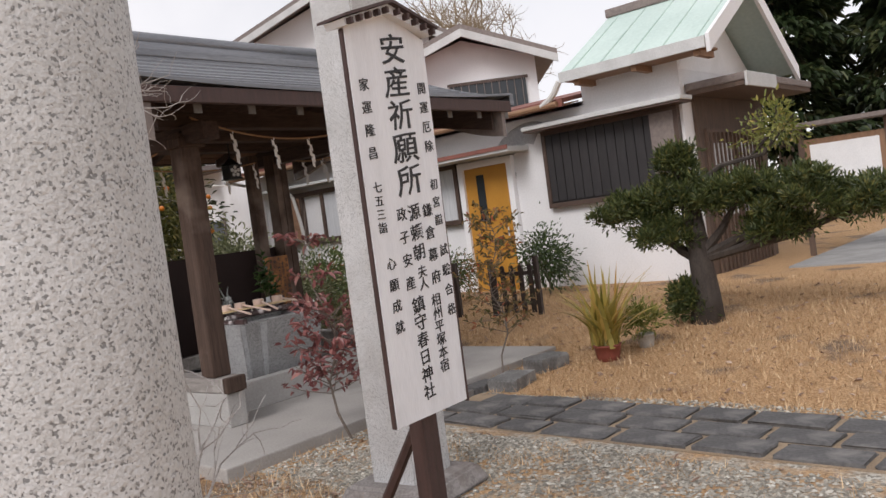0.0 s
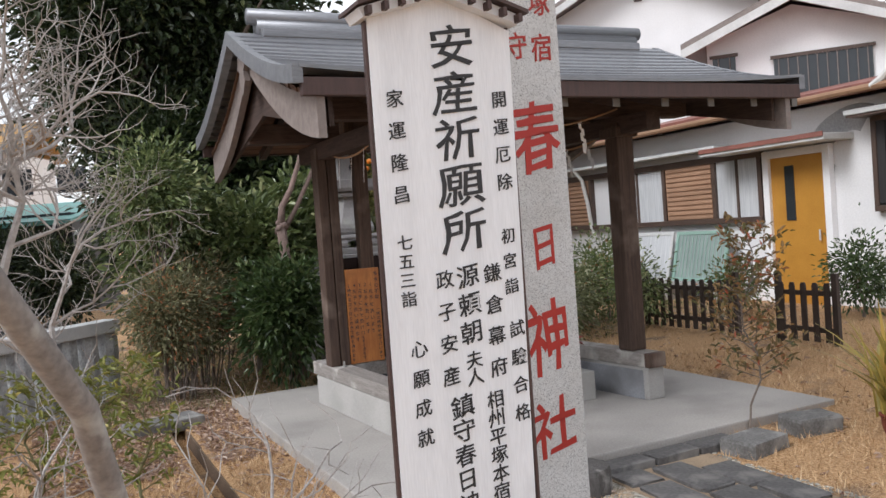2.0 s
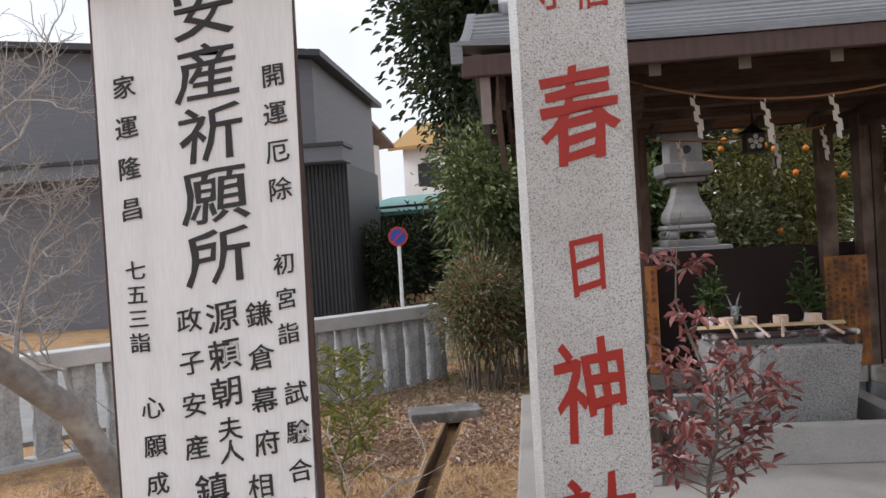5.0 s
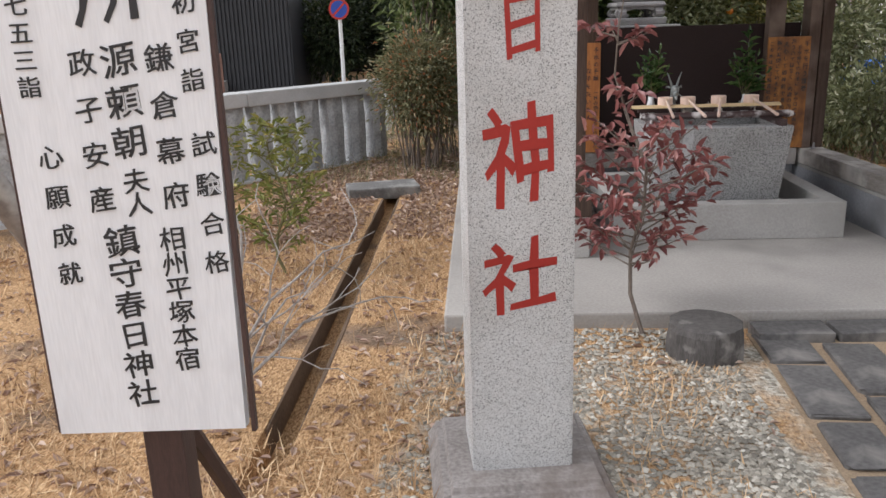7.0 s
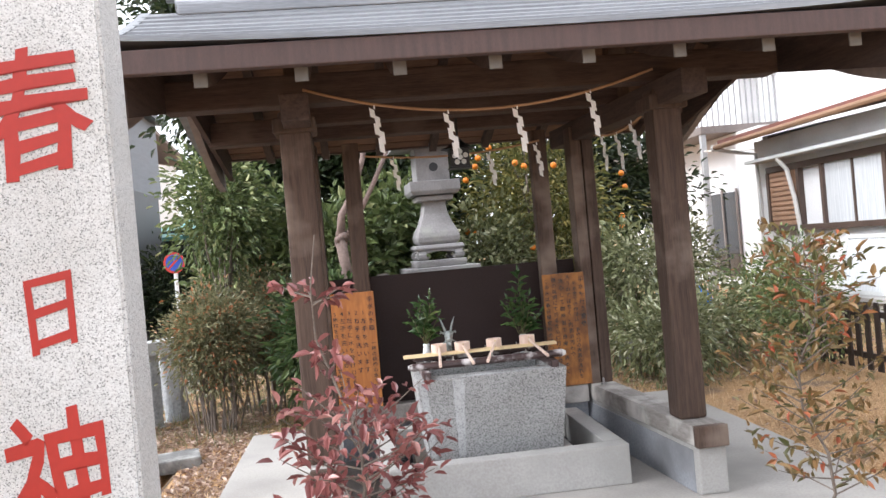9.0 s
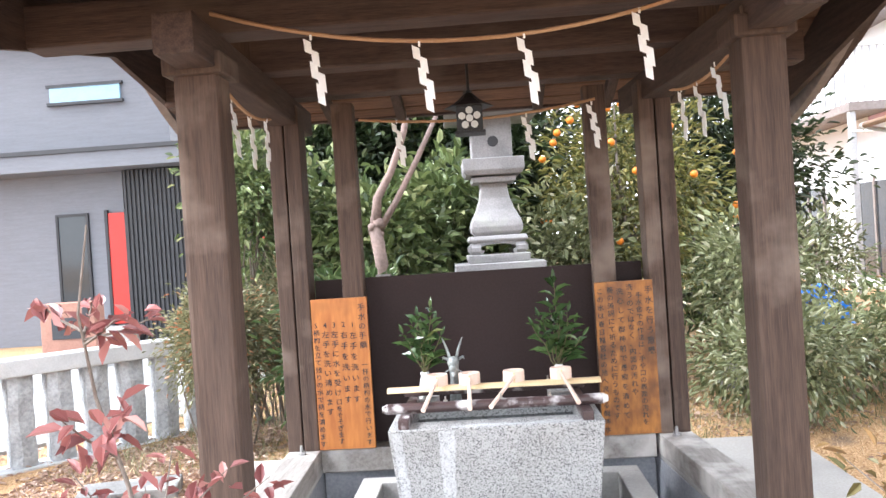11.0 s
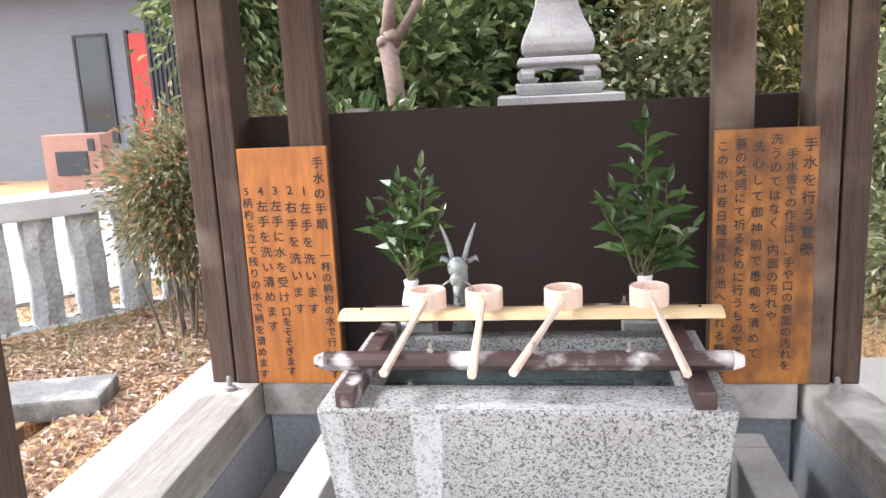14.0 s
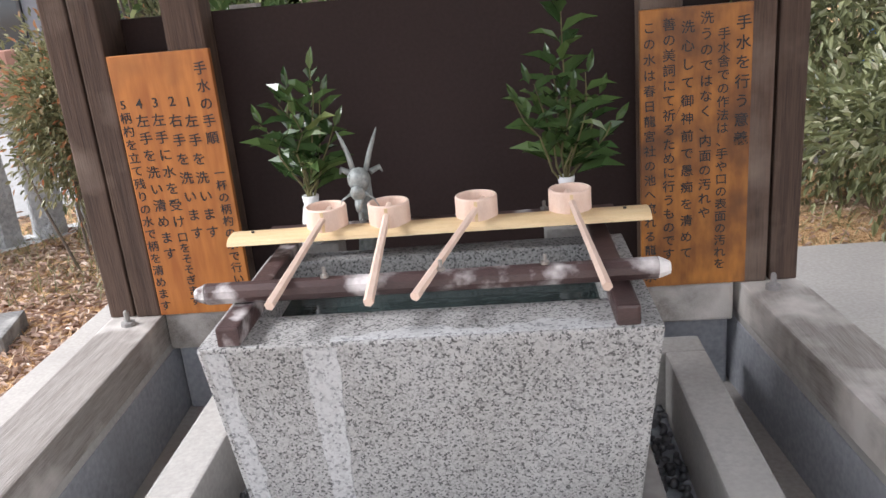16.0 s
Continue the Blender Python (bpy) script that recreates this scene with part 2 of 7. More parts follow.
M_BLUECONC = material("bluish_grey_concrete", (0.36, 0.37, 0.40), (0.25, 0.26, 0.285), 0.7, scale=3, fine=60, bump=0.1, wear=(0.18, 0.18, 0.19), wear_amount=0.3)
M_ROOF = material("grey_copper_roof_sheet", (0.25, 0.255, 0.27), (0.16, 0.165, 0.18), 0.38, 0.35, scale=3, fine=40, bump=0.08, stretch=(0.4, 6, 6))
M_GRANITE = granite("grey_granite", (0.43, 0.425, 0.42), (0.27, 0.268, 0.265), (0.085, 0.085, 0.085), 250, streak=0.06, dark_at=0.36)
M_GRANITE_P = granite("pale_granite", (0.63, 0.63, 0.63), (0.47, 0.47, 0.47), (0.18, 0.18, 0.18), 390, dark_at=0.33)
M_GRANITE_T = granite("coarse_torii_granite", (0.55, 0.54, 0.53), (0.45, 0.44, 0.43), (0.19, 0.185, 0.18), 210, dark_at=0.34, relief=0.75, pit=0.006)
M_STONE = material("weathered_lantern_stone", (0.30, 0.285, 0.285), (0.20, 0.19, 0.19), 0.85, scale=5, fine=90, bump=0.25, wear=(0.30, 0.30, 0.27), wear_amount=0.3, wear_scale=4)
M_DARKSTONE = material("dark_weathered_stone", (0.20, 0.195, 0.19), (0.11, 0.105, 0.10), 0.9, scale=7, fine=60, bump=0.6, wear=(0.33, 0.32, 0.30), wear_amount=0.3, wear_scale=6)
M_PAVE = material("dark_paving_stone", (0.135, 0.128, 0.125), (0.075, 0.071, 0.070), 0.8, scale=5, fine=45, bump=0.5, wear=(0.22, 0.205, 0.19), wear_amount=0.35, wear_scale=5)
M_FENCESTONE = material("rough_fence_stone", (0.50, 0.51, 0.52), (0.29, 0.295, 0.30), 0.9, scale=6, fine=40, bump=0.8, depth=0.03, wear=(0.23, 0.22, 0.20), wear_amount=0.3, wear_scale=5)
M_FENCERAIL = material("dressed_fence_stone", (0.56, 0.56, 0.56), (0.44, 0.44, 0.44), 0.8, scale=4, fine=120, bump=0.15, wear=(0.35, 0.35, 0.34), wear_amount=0.3)
M_PLASTER = material("white_plaster", (0.84, 0.83, 0.835), (0.76, 0.75, 0.75), 0.85, scale=1.2, fine=40, bump=0.05, wear=(0.62, 0.61, 0.60), wear_amount=0.1, wear_scale=0.7)
M_SIGNWHITE = material("white_painted_board", (0.80, 0.81, 0.84), (0.71, 0.72, 0.75), 0.6, scale=2.5, fine=25, stretch=(9, 9, 0.8), bump=0.1, wear=(0.60, 0.60, 0.62), wear_amount=0.12, wear_scale=3)
M_INK = plain("black_brush_ink", (0.025, 0.025, 0.028), 0.6)
M_RED = plain("red_painted_carving", (0.36, 0.020, 0.012), 0.55)
M_BROWNEDGE = material("dark_brown_stained_wood", (0.075, 0.04, 0.035), (0.045, 0.026, 0.023), 0.6, stretch=(10, 10, 1), bump=0.2)
M_ORANGEWOOD = material("varnished_orange_board", (0.46, 0.175, 0.04), (0.31, 0.10, 0.024), 0.45, stretch=(7, 7, 1), scale=1.6, fine=8, bump=0.08, wear=(0.20, 0.075, 0.025), wear_amount=0.35, wear_scale=3.0)
M_ORANGEWOOD2 = material("dark_stained_orange_board", (0.44, 0.175, 0.035), (0.20, 0.075, 0.02), 0.45, stretch=(4, 4, 1.2), scale=3.2, fine=10, bump=0.08, wear=(0.11, 0.045, 0.02), wear_amount=0.6, wear_scale=5)
M_BLACKPAINT = material("black_cladding", (0.03, 0.03, 0.035), (0.02, 0.02, 0.023), 0.5, bump=0.02)
M_WHITE = plain("white_paper", (0.85, 0.85, 0.85), 0.7)
M_SOIL = material("brown_soil", (0.17, 0.11, 0.07), (0.09, 0.06, 0.04), 0.95, fine=50, bump=0.6)


def ground_material():
    """Dry grass, gravel and bare earth, by noisy borders."""
    mat = bpy.data.materials.new("dry_grass_gravel_and_earth")
    mat.use_nodes = True
    nt = mat.node_tree
    nd, ln = nt.nodes, nt.links
    bsdf = nd["Principled BSDF"]
    co = nd.new("ShaderNodeTexCoord")

    def nse(scale, detail=6, stretch=None):
        n = nd.new("ShaderNodeTexNoise")
        n.inputs["Scale"].default_value, n.inputs["Detail"].default_value = scale, detail
        if stretch:
            mp = nd.new("ShaderNodeMapping")
            mp.inputs["Scale"].default_value = stretch
            ln.new(co.outputs["Object"], mp.inputs["Vector"])
            ln.new(mp.outputs[0], n.inputs["Vector"])
        else:
            ln.new(co.outputs["Object"], n.inputs["Vector"])
        return n.outputs["Fac"]

    def ramp(fac, *stops):
        r = nd.new("ShaderNodeValToRGB")
        e = r.color_ramp.elements
        while len(e) < len(stops):
            e.new(0.5)
        for k, (p, c) in enumerate(stops):
            e[k].position, e[k].color = p, (*c, 1)
        ln.new(fac, r.inputs[0])
        return r.outputs[0]

    def mix(fac, a, b):
        m = nd.new("ShaderNodeMix")
        m.data_type = "RGBA"
        ln.new(fac, m.inputs["Factor"])
        ln.new(a, m.inputs[6])
        ln.new(b, m.inputs[7])
        return m.outputs[2]

    def math_node(op, a, b):
        m = nd.new("ShaderNodeMath")
        m.operation = op
        for k, v in enumerate((a, b)):
            if isinstance(v, (int, float)):
                m.inputs[k].default_value = v
            else:
                ln.new(v, m.inputs[k])
        return m.outputs[0]

    fine = nse(70, 3)
    straw = ramp(nse(130, 3, (1, 0.35, 1)), (0.32, (0.19, 0.10, 0.045)), (0.5, (0.43, 0.255, 0.12)), (0.68, (0.64, 0.43, 0.24)))
    vor = nd.new("ShaderNodeTexVoronoi")
    vor.inputs["Scale"].default_value = 62
    ln.new(co.outputs["Object"], vor.inputs["Vector"])
    sp = nd.new("ShaderNodeSeparateColor")
    ln.new(vor.outputs["Color"], sp.inputs[0])
    gravel = ramp(sp.outputs[0], (0.0, (0.15, 0.14, 0.12)), (0.5, (0.36, 0.34, 0.29)), (1.0, (0.56, 0.54, 0.48)))
    earth = ramp(fine, (0.35, (0.13, 0.085, 0.055)), (0.65, (0.27, 0.185, 0.125)))
    patch = ramp(nse(1.6, 5), (0.56, (0, 0, 0)), (0.66, (1, 1, 1)))
    base = mix(patch, straw, earth)
    xyz = nd.new("ShaderNodeSeparateXYZ")
    ln.new(co.outputs["Object"], xyz.inputs[0])
    wob = math_node("MULTIPLY_ADD", nse(2.2, 5), 1.0)
    wob.node.inputs[2].default_value = -0.5
    gx = math_node("SUBTRACT", 1.05, math_node("ABSOLUTE", math_node("SUBTRACT", xyz.outputs[0], -0.85), 0))
    gy = math_node("SUBTRACT", -1.75, xyz.outputs[1])
    edge = math_node("ADD", math_node("MINIMUM", gx, gy), wob)
    gmask = ramp(math_node("ADD", math_node("MULTIPLY", edge, 2.0), 0.5), (0.35, (0, 0, 0)), (0.65, (1, 1, 1)))
    thin = ramp(nse(5, 6), (0.36, (0.0, 0.0, 0.0)), (0.62, (0.95, 0.95, 0.95)))
    colour = mix(math_node("MULTIPLY", gmask, thin), base, gravel)
    ln.new(colour, bsdf.inputs["Base Color"])
    bsdf.inputs["Roughness"].default_value = 0.95
    bp = nd.new("ShaderNodeBump")
    bp.inputs["Strength"].default_value, bp.inputs["Distance"].default_value = 0.7, 0.02
    ln.new(fine, bp.inputs["Height"])
    ln.new(bp.outputs[0], bsdf.inputs["Normal"])
    return mat


# ---- large structure ----
DITCH_X, DITCH_Y = (-2.36, -2.24), (-2.5, 1.6)


def ground_height(x, y):
    near = max(0.0, 1 - max(abs(x) / 9, abs(y) / 9))
    rise = 0.20 * min(1, max(0, (x - 0.9) / 3.6))
    z = GROUND + rise + 0.02 * near * noise.noise((x * 0.9, y * 0.9, 0.3)) - 0.05 * min(1, max(0, (-x - 2.6) / 1.5))
    if DITCH_X[0] - 0.001 <= x <= DITCH_X[1] + 0.001 and DITCH_Y[0] <= y <= DITCH_Y[1]:
        z -= 0.13
    return z


def ground_sheet():
    bm = bmesh.new()
    xs = sorted([-900, -200, -60, -25, -12, -8, DITCH_X[0] - 0.01, DITCH_X[0], DITCH_X[1], DITCH_X[1] + 0.01] + [-6 + 0.5 * i for i in range(25)] + [8, 12, 25, 60, 200, 900])
    ys = [-900, -200, -60, -25, -12, -9] + [-7 + 0.5 * i for i in range(29)] + [9, 12, 16, 25, 60, 200, 900]
    grid = [[bm.verts.new((x, y, ground_height(x, y))) for x in xs] for y in ys]
    for j in range(len(ys) - 1):
        for i in range(len(xs) - 1):
            bm.faces.new((grid[j][i], grid[j][i + 1], grid[j + 1][i + 1], grid[j + 1][i]))
    return bm


tagged(part("ground", ground_sheet(), ground_material()), "dry straw-coloured grass, gravel and bare brown earth", "ground", kind="structure")
slab = tagged(part("slab", box(-1.72, 1.95, -1.5, 2.2, -0.14, SLAB, 0.012), M_SLAB), "smooth grey concrete slab under the water pavilion", "slab", kind="structure")
M_APRON = material("grey_gravel_apron", (0.34, 0.33, 0.32), (0.22, 0.215, 0.205), 0.9, scale=3, fine=90, bump=0.4)
tagged(part("pavement", box(6.4, 13.0, -8.0, -2.25, -0.2, 0.165, 0.01), M_APRON), "grey gravel apron before the porch", "pavement", kind="structure")
M_ROAD = material("worn_pale_lane", (0.36, 0.355, 0.35), (0.27, 0.265, 0.26), 0.9, fine=120, bump=0.3)
tagged(part("road", box(-30, 30, -2.6, 5.4, -0.05, 0.0, 0, pose(-6.6, 4.6, GROUND - 0.01, 0, 0, 45)), M_ROAD), "grey asphalt lane beyond the stone fence", "road", kind="structure")

# drain edges and the clay cover at its end
drain = thing("drain", "narrow open earth drain with concrete edges", "drain", (-2.3, -0.45, GROUND), kind="structure")
for s in (-1, 1):
    part("edging", box(s * 0.070 - 0.010, s * 0.070 + 0.010, -2.0, 2.0, -0.13, -0.004, 0.004), M_SOIL, drain)
tile = thing("drain_cover", "flat dark grey stone slab lying over the drain", "slab", (-2.38, 1.76, GROUND), 14)
part("slab_stone", box(-0.32, 0.30, -0.16, 0.17, -0.02, 0.085, 0.015), M_DARKSTONE, tile)


# ---- white house ----
M_BLACKWOOD = material("blackened_shutter_boards", (0.035, 0.031, 0.032), (0.02, 0.018, 0.019), 0.6, stretch=(1, 14, 1), bump=0.3)
M_AWNING = material("pale_grey_metal_edge", (0.62, 0.62, 0.61), (0.50, 0.50, 0.49), 0.5, bump=0.05)
M_OCHRE = material("ochre_yellow_door", (0.55, 0.27, 0.045), (0.46, 0.215, 0.035), 0.4, bump=0.04)
M_FRAME = material("brown_window_frame", (0.10, 0.065, 0.05), (0.07, 0.045, 0.035), 0.5, bump=0.05)
M_SHUTTER = material("tan_slatted_shutter", (0.42, 0.25, 0.16), (0.34, 0.20, 0.125), 0.55, bump=0.05)
M_CURTAIN = material("pale_lace_curtain", (0.62, 0.63, 0.64), (0.45, 0.46, 0.48), 0.9, stretch=(1, 22, 0.6), scale=2, fine=6, bump=0.3)
M_GREENROOF = material("pale_verdigris_roof", (0.50, 0.60, 0.55), (0.42, 0.52, 0.475), 0.6, scale=1.2, fine=20, bump=0.1)
M_REDROOF = material("rusty_red_metal_roof", (0.27, 0.10, 0.075), (0.17, 0.07, 0.055), 0.6, bump=0.1)
M_GREYTILE = material("dull_brown_roof_tile", (0.24, 0.20, 0.18), (0.16, 0.13, 0.12), 0.7, stretch=(5, 5, 5), bump=0.3)
M_DARKTIMBER = material("brown_porch_timber", (0.13, 0.08, 0.055), (0.07, 0.045, 0.032), 0.65, stretch=(6, 6, 1), bump=0.2)
M_EAVEWOOD = material("brown_eave_boards", (0.30, 0.17, 0.095), (0.21, 0.12, 0.07), 0.7, stretch=(8, 1, 1), bump=0.1)
M_STAIN = material("grey_mortar_patch", (0.44, 0.435, 0.435), (0.30, 0.295, 0.295), 0.9, scale=4, fine=40, bump=0.2)
M_PIPE = plain("white_vinyl_pipe", (0.68, 0.66, 0.63), 0.4)
M_GLASSDARK = material("dark_window_glass", (0.035, 0.04, 0.045), (0.03, 0.035, 0.04), 0.08, bump=0.0)

X0 = 5.8
house = thing("house", "white plastered house with ochre door and pale green roof", "house", (X0, 2.0, 0.1))


def hp(name, bm, mat, label="", parent=None):
    """A part of the house, given in world places."""
    bmesh.ops.translate(bm, vec=(-X0, -2.0, -0.1), verts=bm.verts)
    return part(name, bm, mat, parent or house, label)


hp("wall", box(X0, X0 + 0.16, -1.35, 7.75, -0.2, 2.70), M_PLASTER)
hp("wall", box(X0, X0 + 0.16, -1.35, 0.1, 2.70, 3.2), M_PLASTER)
hp("wall", box(X0 + 0.16, X0 + 2.9, -1.35, -1.19, -0.2, 3.0), M_PLASTER)
hp("wall", box(X0 + 2.74, X0 + 2.9, -1.19, 7.75, -0.2, 3.15), M_PLASTER)
hp("wall", prism([(X0 + 0.16, -0.2), (X0 + 2.74, -0.2), (X0 + 2.74, 3.2), (X0 + 0.16, 2.78)], 0.16, Matrix.Translation((0, 7.67, 0))), M_PLASTER)
hp("base_course", box(X0 - 0.03, X0, -1.38, 7.75, -0.2, 0.12), M_DARKSTONE)
# gable roof, pale green, ridge along y
RX, RZ, EZ = 7.0, 4.03, 3.06


def slope(x0, z0, x1, z1, y0, y1, t=0.07):
    bm = bmesh.new()
    d = Vector((x1 - x0, 0, z1 - z0)).normalized()
    n = Vector((-d.z, 0, d.x)) * t
    if n.z < 0:
        n = -n
    c = [Vector((x0, y0, z0)), Vector((x1, y0, z1)), Vector((x1, y1, z1)), Vector((x0, y1, z0))]
    lo, hi = [bm.verts.new(v) for v in c], [bm.verts.new(v + n) for v in c]
    bm.faces.new(lo)
    bm.faces.new(list(reversed(hi)))
    for k in range(4):
        bm.faces.new((lo[k], hi[k], hi[(k + 1) % 4], lo[(k + 1) % 4]))
    bmesh.ops.recalc_face_normals(bm, faces=bm.faces)
    return bm


hp("roof", slope(5.32, EZ, RX, RZ, -1.95, 0.12), M_GREENROOF, "pale verdigris sheet roof")
hp("roof", slope(RX, RZ, 8.7, EZ - 0.2, -1.95, 0.12), M_GREENROOF, "pale verdigris sheet roof")
hp("ridge_cap", box(RX - 0.12, RX + 0.12, -2.0, 0.15, RZ + 0.03, RZ + 0.16, 0.02), M_GREYTILE)
for k in range(5):
    y = -1.85 + k * 0.44
    bm = slope(5.30, EZ + 0.065, RX, RZ + 0.065, y, y + 0.025, 0.022)
    hp("roof_seam", bm, M_GREENROOF)
hp("fascia", box(5.27, 5.32, -1.95, 0.12, EZ - 0.06, EZ + 0.08), M_AWNING)
hp("soffit", box(5.32, X0, -1.9, 0.1, EZ - 0.05, EZ - 0.02), M_EAVEWOOD)
for a, b in (((5.3, EZ), (RX, RZ)), ((RX, RZ), (8.7, EZ - 0.2))):
    q = [(a[0], a[1] - 0.12), (b[0], b[1] - 0.12), (b[0], b[1] + 0.1), (a[0], a[1] + 0.1)]
    hp("barge_board", prism(q, 0.05, Matrix.Translation((0, -1.98, 0))), M_PLASTER)
hp("gable_wall", prism([(X0, 2.9), (8.5, 2.9), (RX, RZ - 0.02)], 0.14, Matrix.Translation((0, -1.286, 0))), M_PLASTER)
hp("gable_wall", prism([(X0, 2.9), (8.5, 2.9), (RX, RZ - 0.02)], 0.14, Matrix.Translation((0, 0.0, 0))), M_PLASTER)
hp("gable_vent", box(6.85, 7.1, -1.38, -1.35, 3.75, 3.95), M_FRAME)
for k in range(3):
    hp("rafter", box(5.34, X0, -1.85 + k * 0.85, -1.77 + k * 0.85, EZ - 0.13, EZ - 0.05), M_EAVEWOOD)
# lean-to roof of the rear wing, with its gutter
hp("wing_roof", slope(5.35, 2.74, 9.2, 3.38, 0.14, 8.0, 0.06), M_REDROOF, "rusty red metal roof")
hp("wing_fascia", box(5.31, 5.36, 0.14, 8.0, 2.69, 2.80), M_REDROOF)
hp("wing_soffit", slope(5.37, 2.70, X0, 2.772, 0.16, 7.98, 0.02), M_EAVEWOOD, "brown eave boards")
hp("gutter", tube([(5.27, 0.2, 2.73), (5.27, 8.02, 2.69)], 0.042, 8), M_EAVEWOOD, "brown gutter")
hp("gutter_end", tube([(5.27, 8.02, 2.69), (5.27, 8.08, 2.68)], 0.055, 8), M_PIPE)
hp("gutter_pipe", tube([(5.27, 7.96, 2.65), (5.55, 7.8, 2.56), (X0 - 0.05, 7.62, 2.50), (X0 - 0.05, 7.60, 1.9), (X0 - 0.05, 7.60, 0.1)], 0.03, 8), M_PIPE)
hp("gutter_elbow", tube([(5.27, 0.45, 2.73), (5.27, 0.32, 2.80), (5.27, 0.22, 2.88), (5.27, 0.12, 3.02)], 0.045, 8), M_PIPE)
# big shuttered window
win = hp("window", box(X0 - 0.06, X0 - 0.004, -1.28, 0.78, 1.34, 2.44), M_BLACKWOOD, "black board shutters, closed")
for k in range(14):
    y = -1.24 + k * 0.145
    hp("slat", box(X0 - 0.08, X0 - 0.062, y, y + 0.13, 1.40, 2.38, 0.004), M_BLACKWOOD, parent=None)
for y0, y1, z0, z1 in ((-1.31, 0.81, 1.31, 1.38), (-1.31, 0.81, 2.38, 2.46), (-1.31, -1.25, 1.38, 2.38), (0.75, 0.81, 1.38, 2.38)):
    hp("window_frame", box(X0 - 0.10, X0 - 0.004, y0, y1, z0, z1, 0.005), M_FRAME)
hp("grey_shutter", box(X0 - 0.115, X0 - 0.085, -1.25, -0.92, 1.40, 2.38), M_GREYTILE)
hp("awning", box(X0 - 0.38, X0 - 0.002, -1.5, 0.95, 2.47, 2.53, 0.008), M_AWNING, "pale metal awning")
hp("awning_underside", box(X0 - 0.36, X0 - 0.004, -1.48, 0.93, 2.44, 2.467), M_FRAME)
# ochre door with slit window, frame and canopy
hp("door", box(X0 - 0.05, X0 - 0.004, 1.50, 2.36, 0.10, 2.10, 0.004), M_OCHRE, "ochre yellow panel door")
hp("door_window", box(X0 - 0.058, X0 - 0.05, 1.98, 2.13, 1.25, 1.98), M_GLASSDARK)
hp("door_handle", tube([(X0 - 0.09, 1.60, 0.98), (X0 - 0.09, 1.60, 1.12)], 0.012, 8), M_AWNING)
for y0, y1, z0, z1 in ((1.40, 1.50, 0.0, 2.2), (2.36, 2.46, 0.0, 2.2), (1.5, 2.36, 2.10, 2.2)):
    hp("door_frame", box(X0 - 0.10, X0 - 0.004, y0, y1, z0, z1, 0.006), M_PLASTER)
hp("canopy", box(X0 - 0.55, X0 - 0.004, 1.10, 3.15, 2.22, 2.30, 0.01), M_AWNING, "pale canopy with a red edge")
hp("canopy_edge", box(X0 - 0.57, X0 - 0.552, 1.10, 3.15, 2.26, 2.32), M_REDROOF)
hp("doorstep", box(X0 - 0.45, X0 - 0.035, 1.35, 2.5, -0.1, 0.12, 0.01), M_CONC)
# mortar patch on the plaster
patch_bm = bmesh.new()
ring_o = [patch_bm.verts.new((X0 - 0.006, 1.05 + 0.62 * math.cos(a) * (1 + 0.12 * math.sin(3 * a)), 2.14 + 0.50 * math.sin(a))) for a in [-0.9 + 2.9 * k / 16 for k in range(17)]]
ring_i = [patch_bm.verts.new((X0 - 0.006, 1.12 + 0.34 * math.cos(a), 2.06 + 0.24 * math.sin(a) * (1 + 0.1 * math.cos(4 * a)))) for a in [-0.7 + 2.6 * k / 16 for k in range(17)]]
for k in range(16):
    patch_bm.faces.new((ring_o[k], ring_i[k], ring_i[k + 1], ring_o[k + 1]))
hp("plaster_patch", patch_bm, M_STAIN, "grey arc of repair mortar")
# strip of windows in the rear wing
WZ0, WZ1 = 1.33, 2.15
hp("window_frame", box(X0 - 0.08, X0 - 0.002, 2.5, 7.3, WZ1, WZ1 + 0.09, 0.005), M_FRAME)
hp("window_sill", box(X0 - 0.11, X0 - 0.002, 2.5, 7.3, WZ0 - 0.08, WZ0, 0.005), M_FRAME)
for y in (2.5, 3.36, 4.44, 5.78, 6.38, 7.24):
    hp("window_frame", box(X0 - 0.085, X0 - 0.002, y, y + 0.07, WZ0, WZ1, 0.004), M_FRAME)
for y0, y1 in ((2.57, 3.36), (4.51, 5.78)):
    w = hp("window", box(X0 - 0.04, X0 - 0.004, y0, y1, WZ0, WZ1), M_CURTAIN, "window with a drawn lace curtain")
    hp("mullion", box(X0 - 0.06, X0 - 0.04, (y0 + y1) / 2 - 0.02, (y0 + y1) / 2 + 0.02, WZ0, WZ1), M_FRAME)
for y0, y1 in ((3.43, 4.44), (6.45, 7.24)):
    hp("shutter_box", box(X0 - 0.05, X0 - 0.004, y0, y1, WZ0, WZ1), M_SHUTTER)
    for k in range(11):
        z = WZ0 + 0.01 + k * 0.074
        hp("slat", box(X0 - 0.075, X0 - 0.048, y0 + 0.02, y1 - 0.02, z, z + 0.055, 0.006), M_SHUTTER)
hp("awning", box(X0 - 0.32, X0 - 0.002, 3.1, 7.5, 2.33, 2.38, 0.008), M_AWNING, "pale metal awning")
hp("downpipe", tube([(X0 - 0.30, 6.55, 2.33), (X0 - 0.18, 6.5, 2.15), (X0 - 0.12, 6.45, 1.7), (X0 - 0.10, 6.40, 1.25), (X0 - 0.10, 6.2, 0.9), (X0 - 0.10, 6.1, 0.1)], 0.035, 8), M_PIPE)
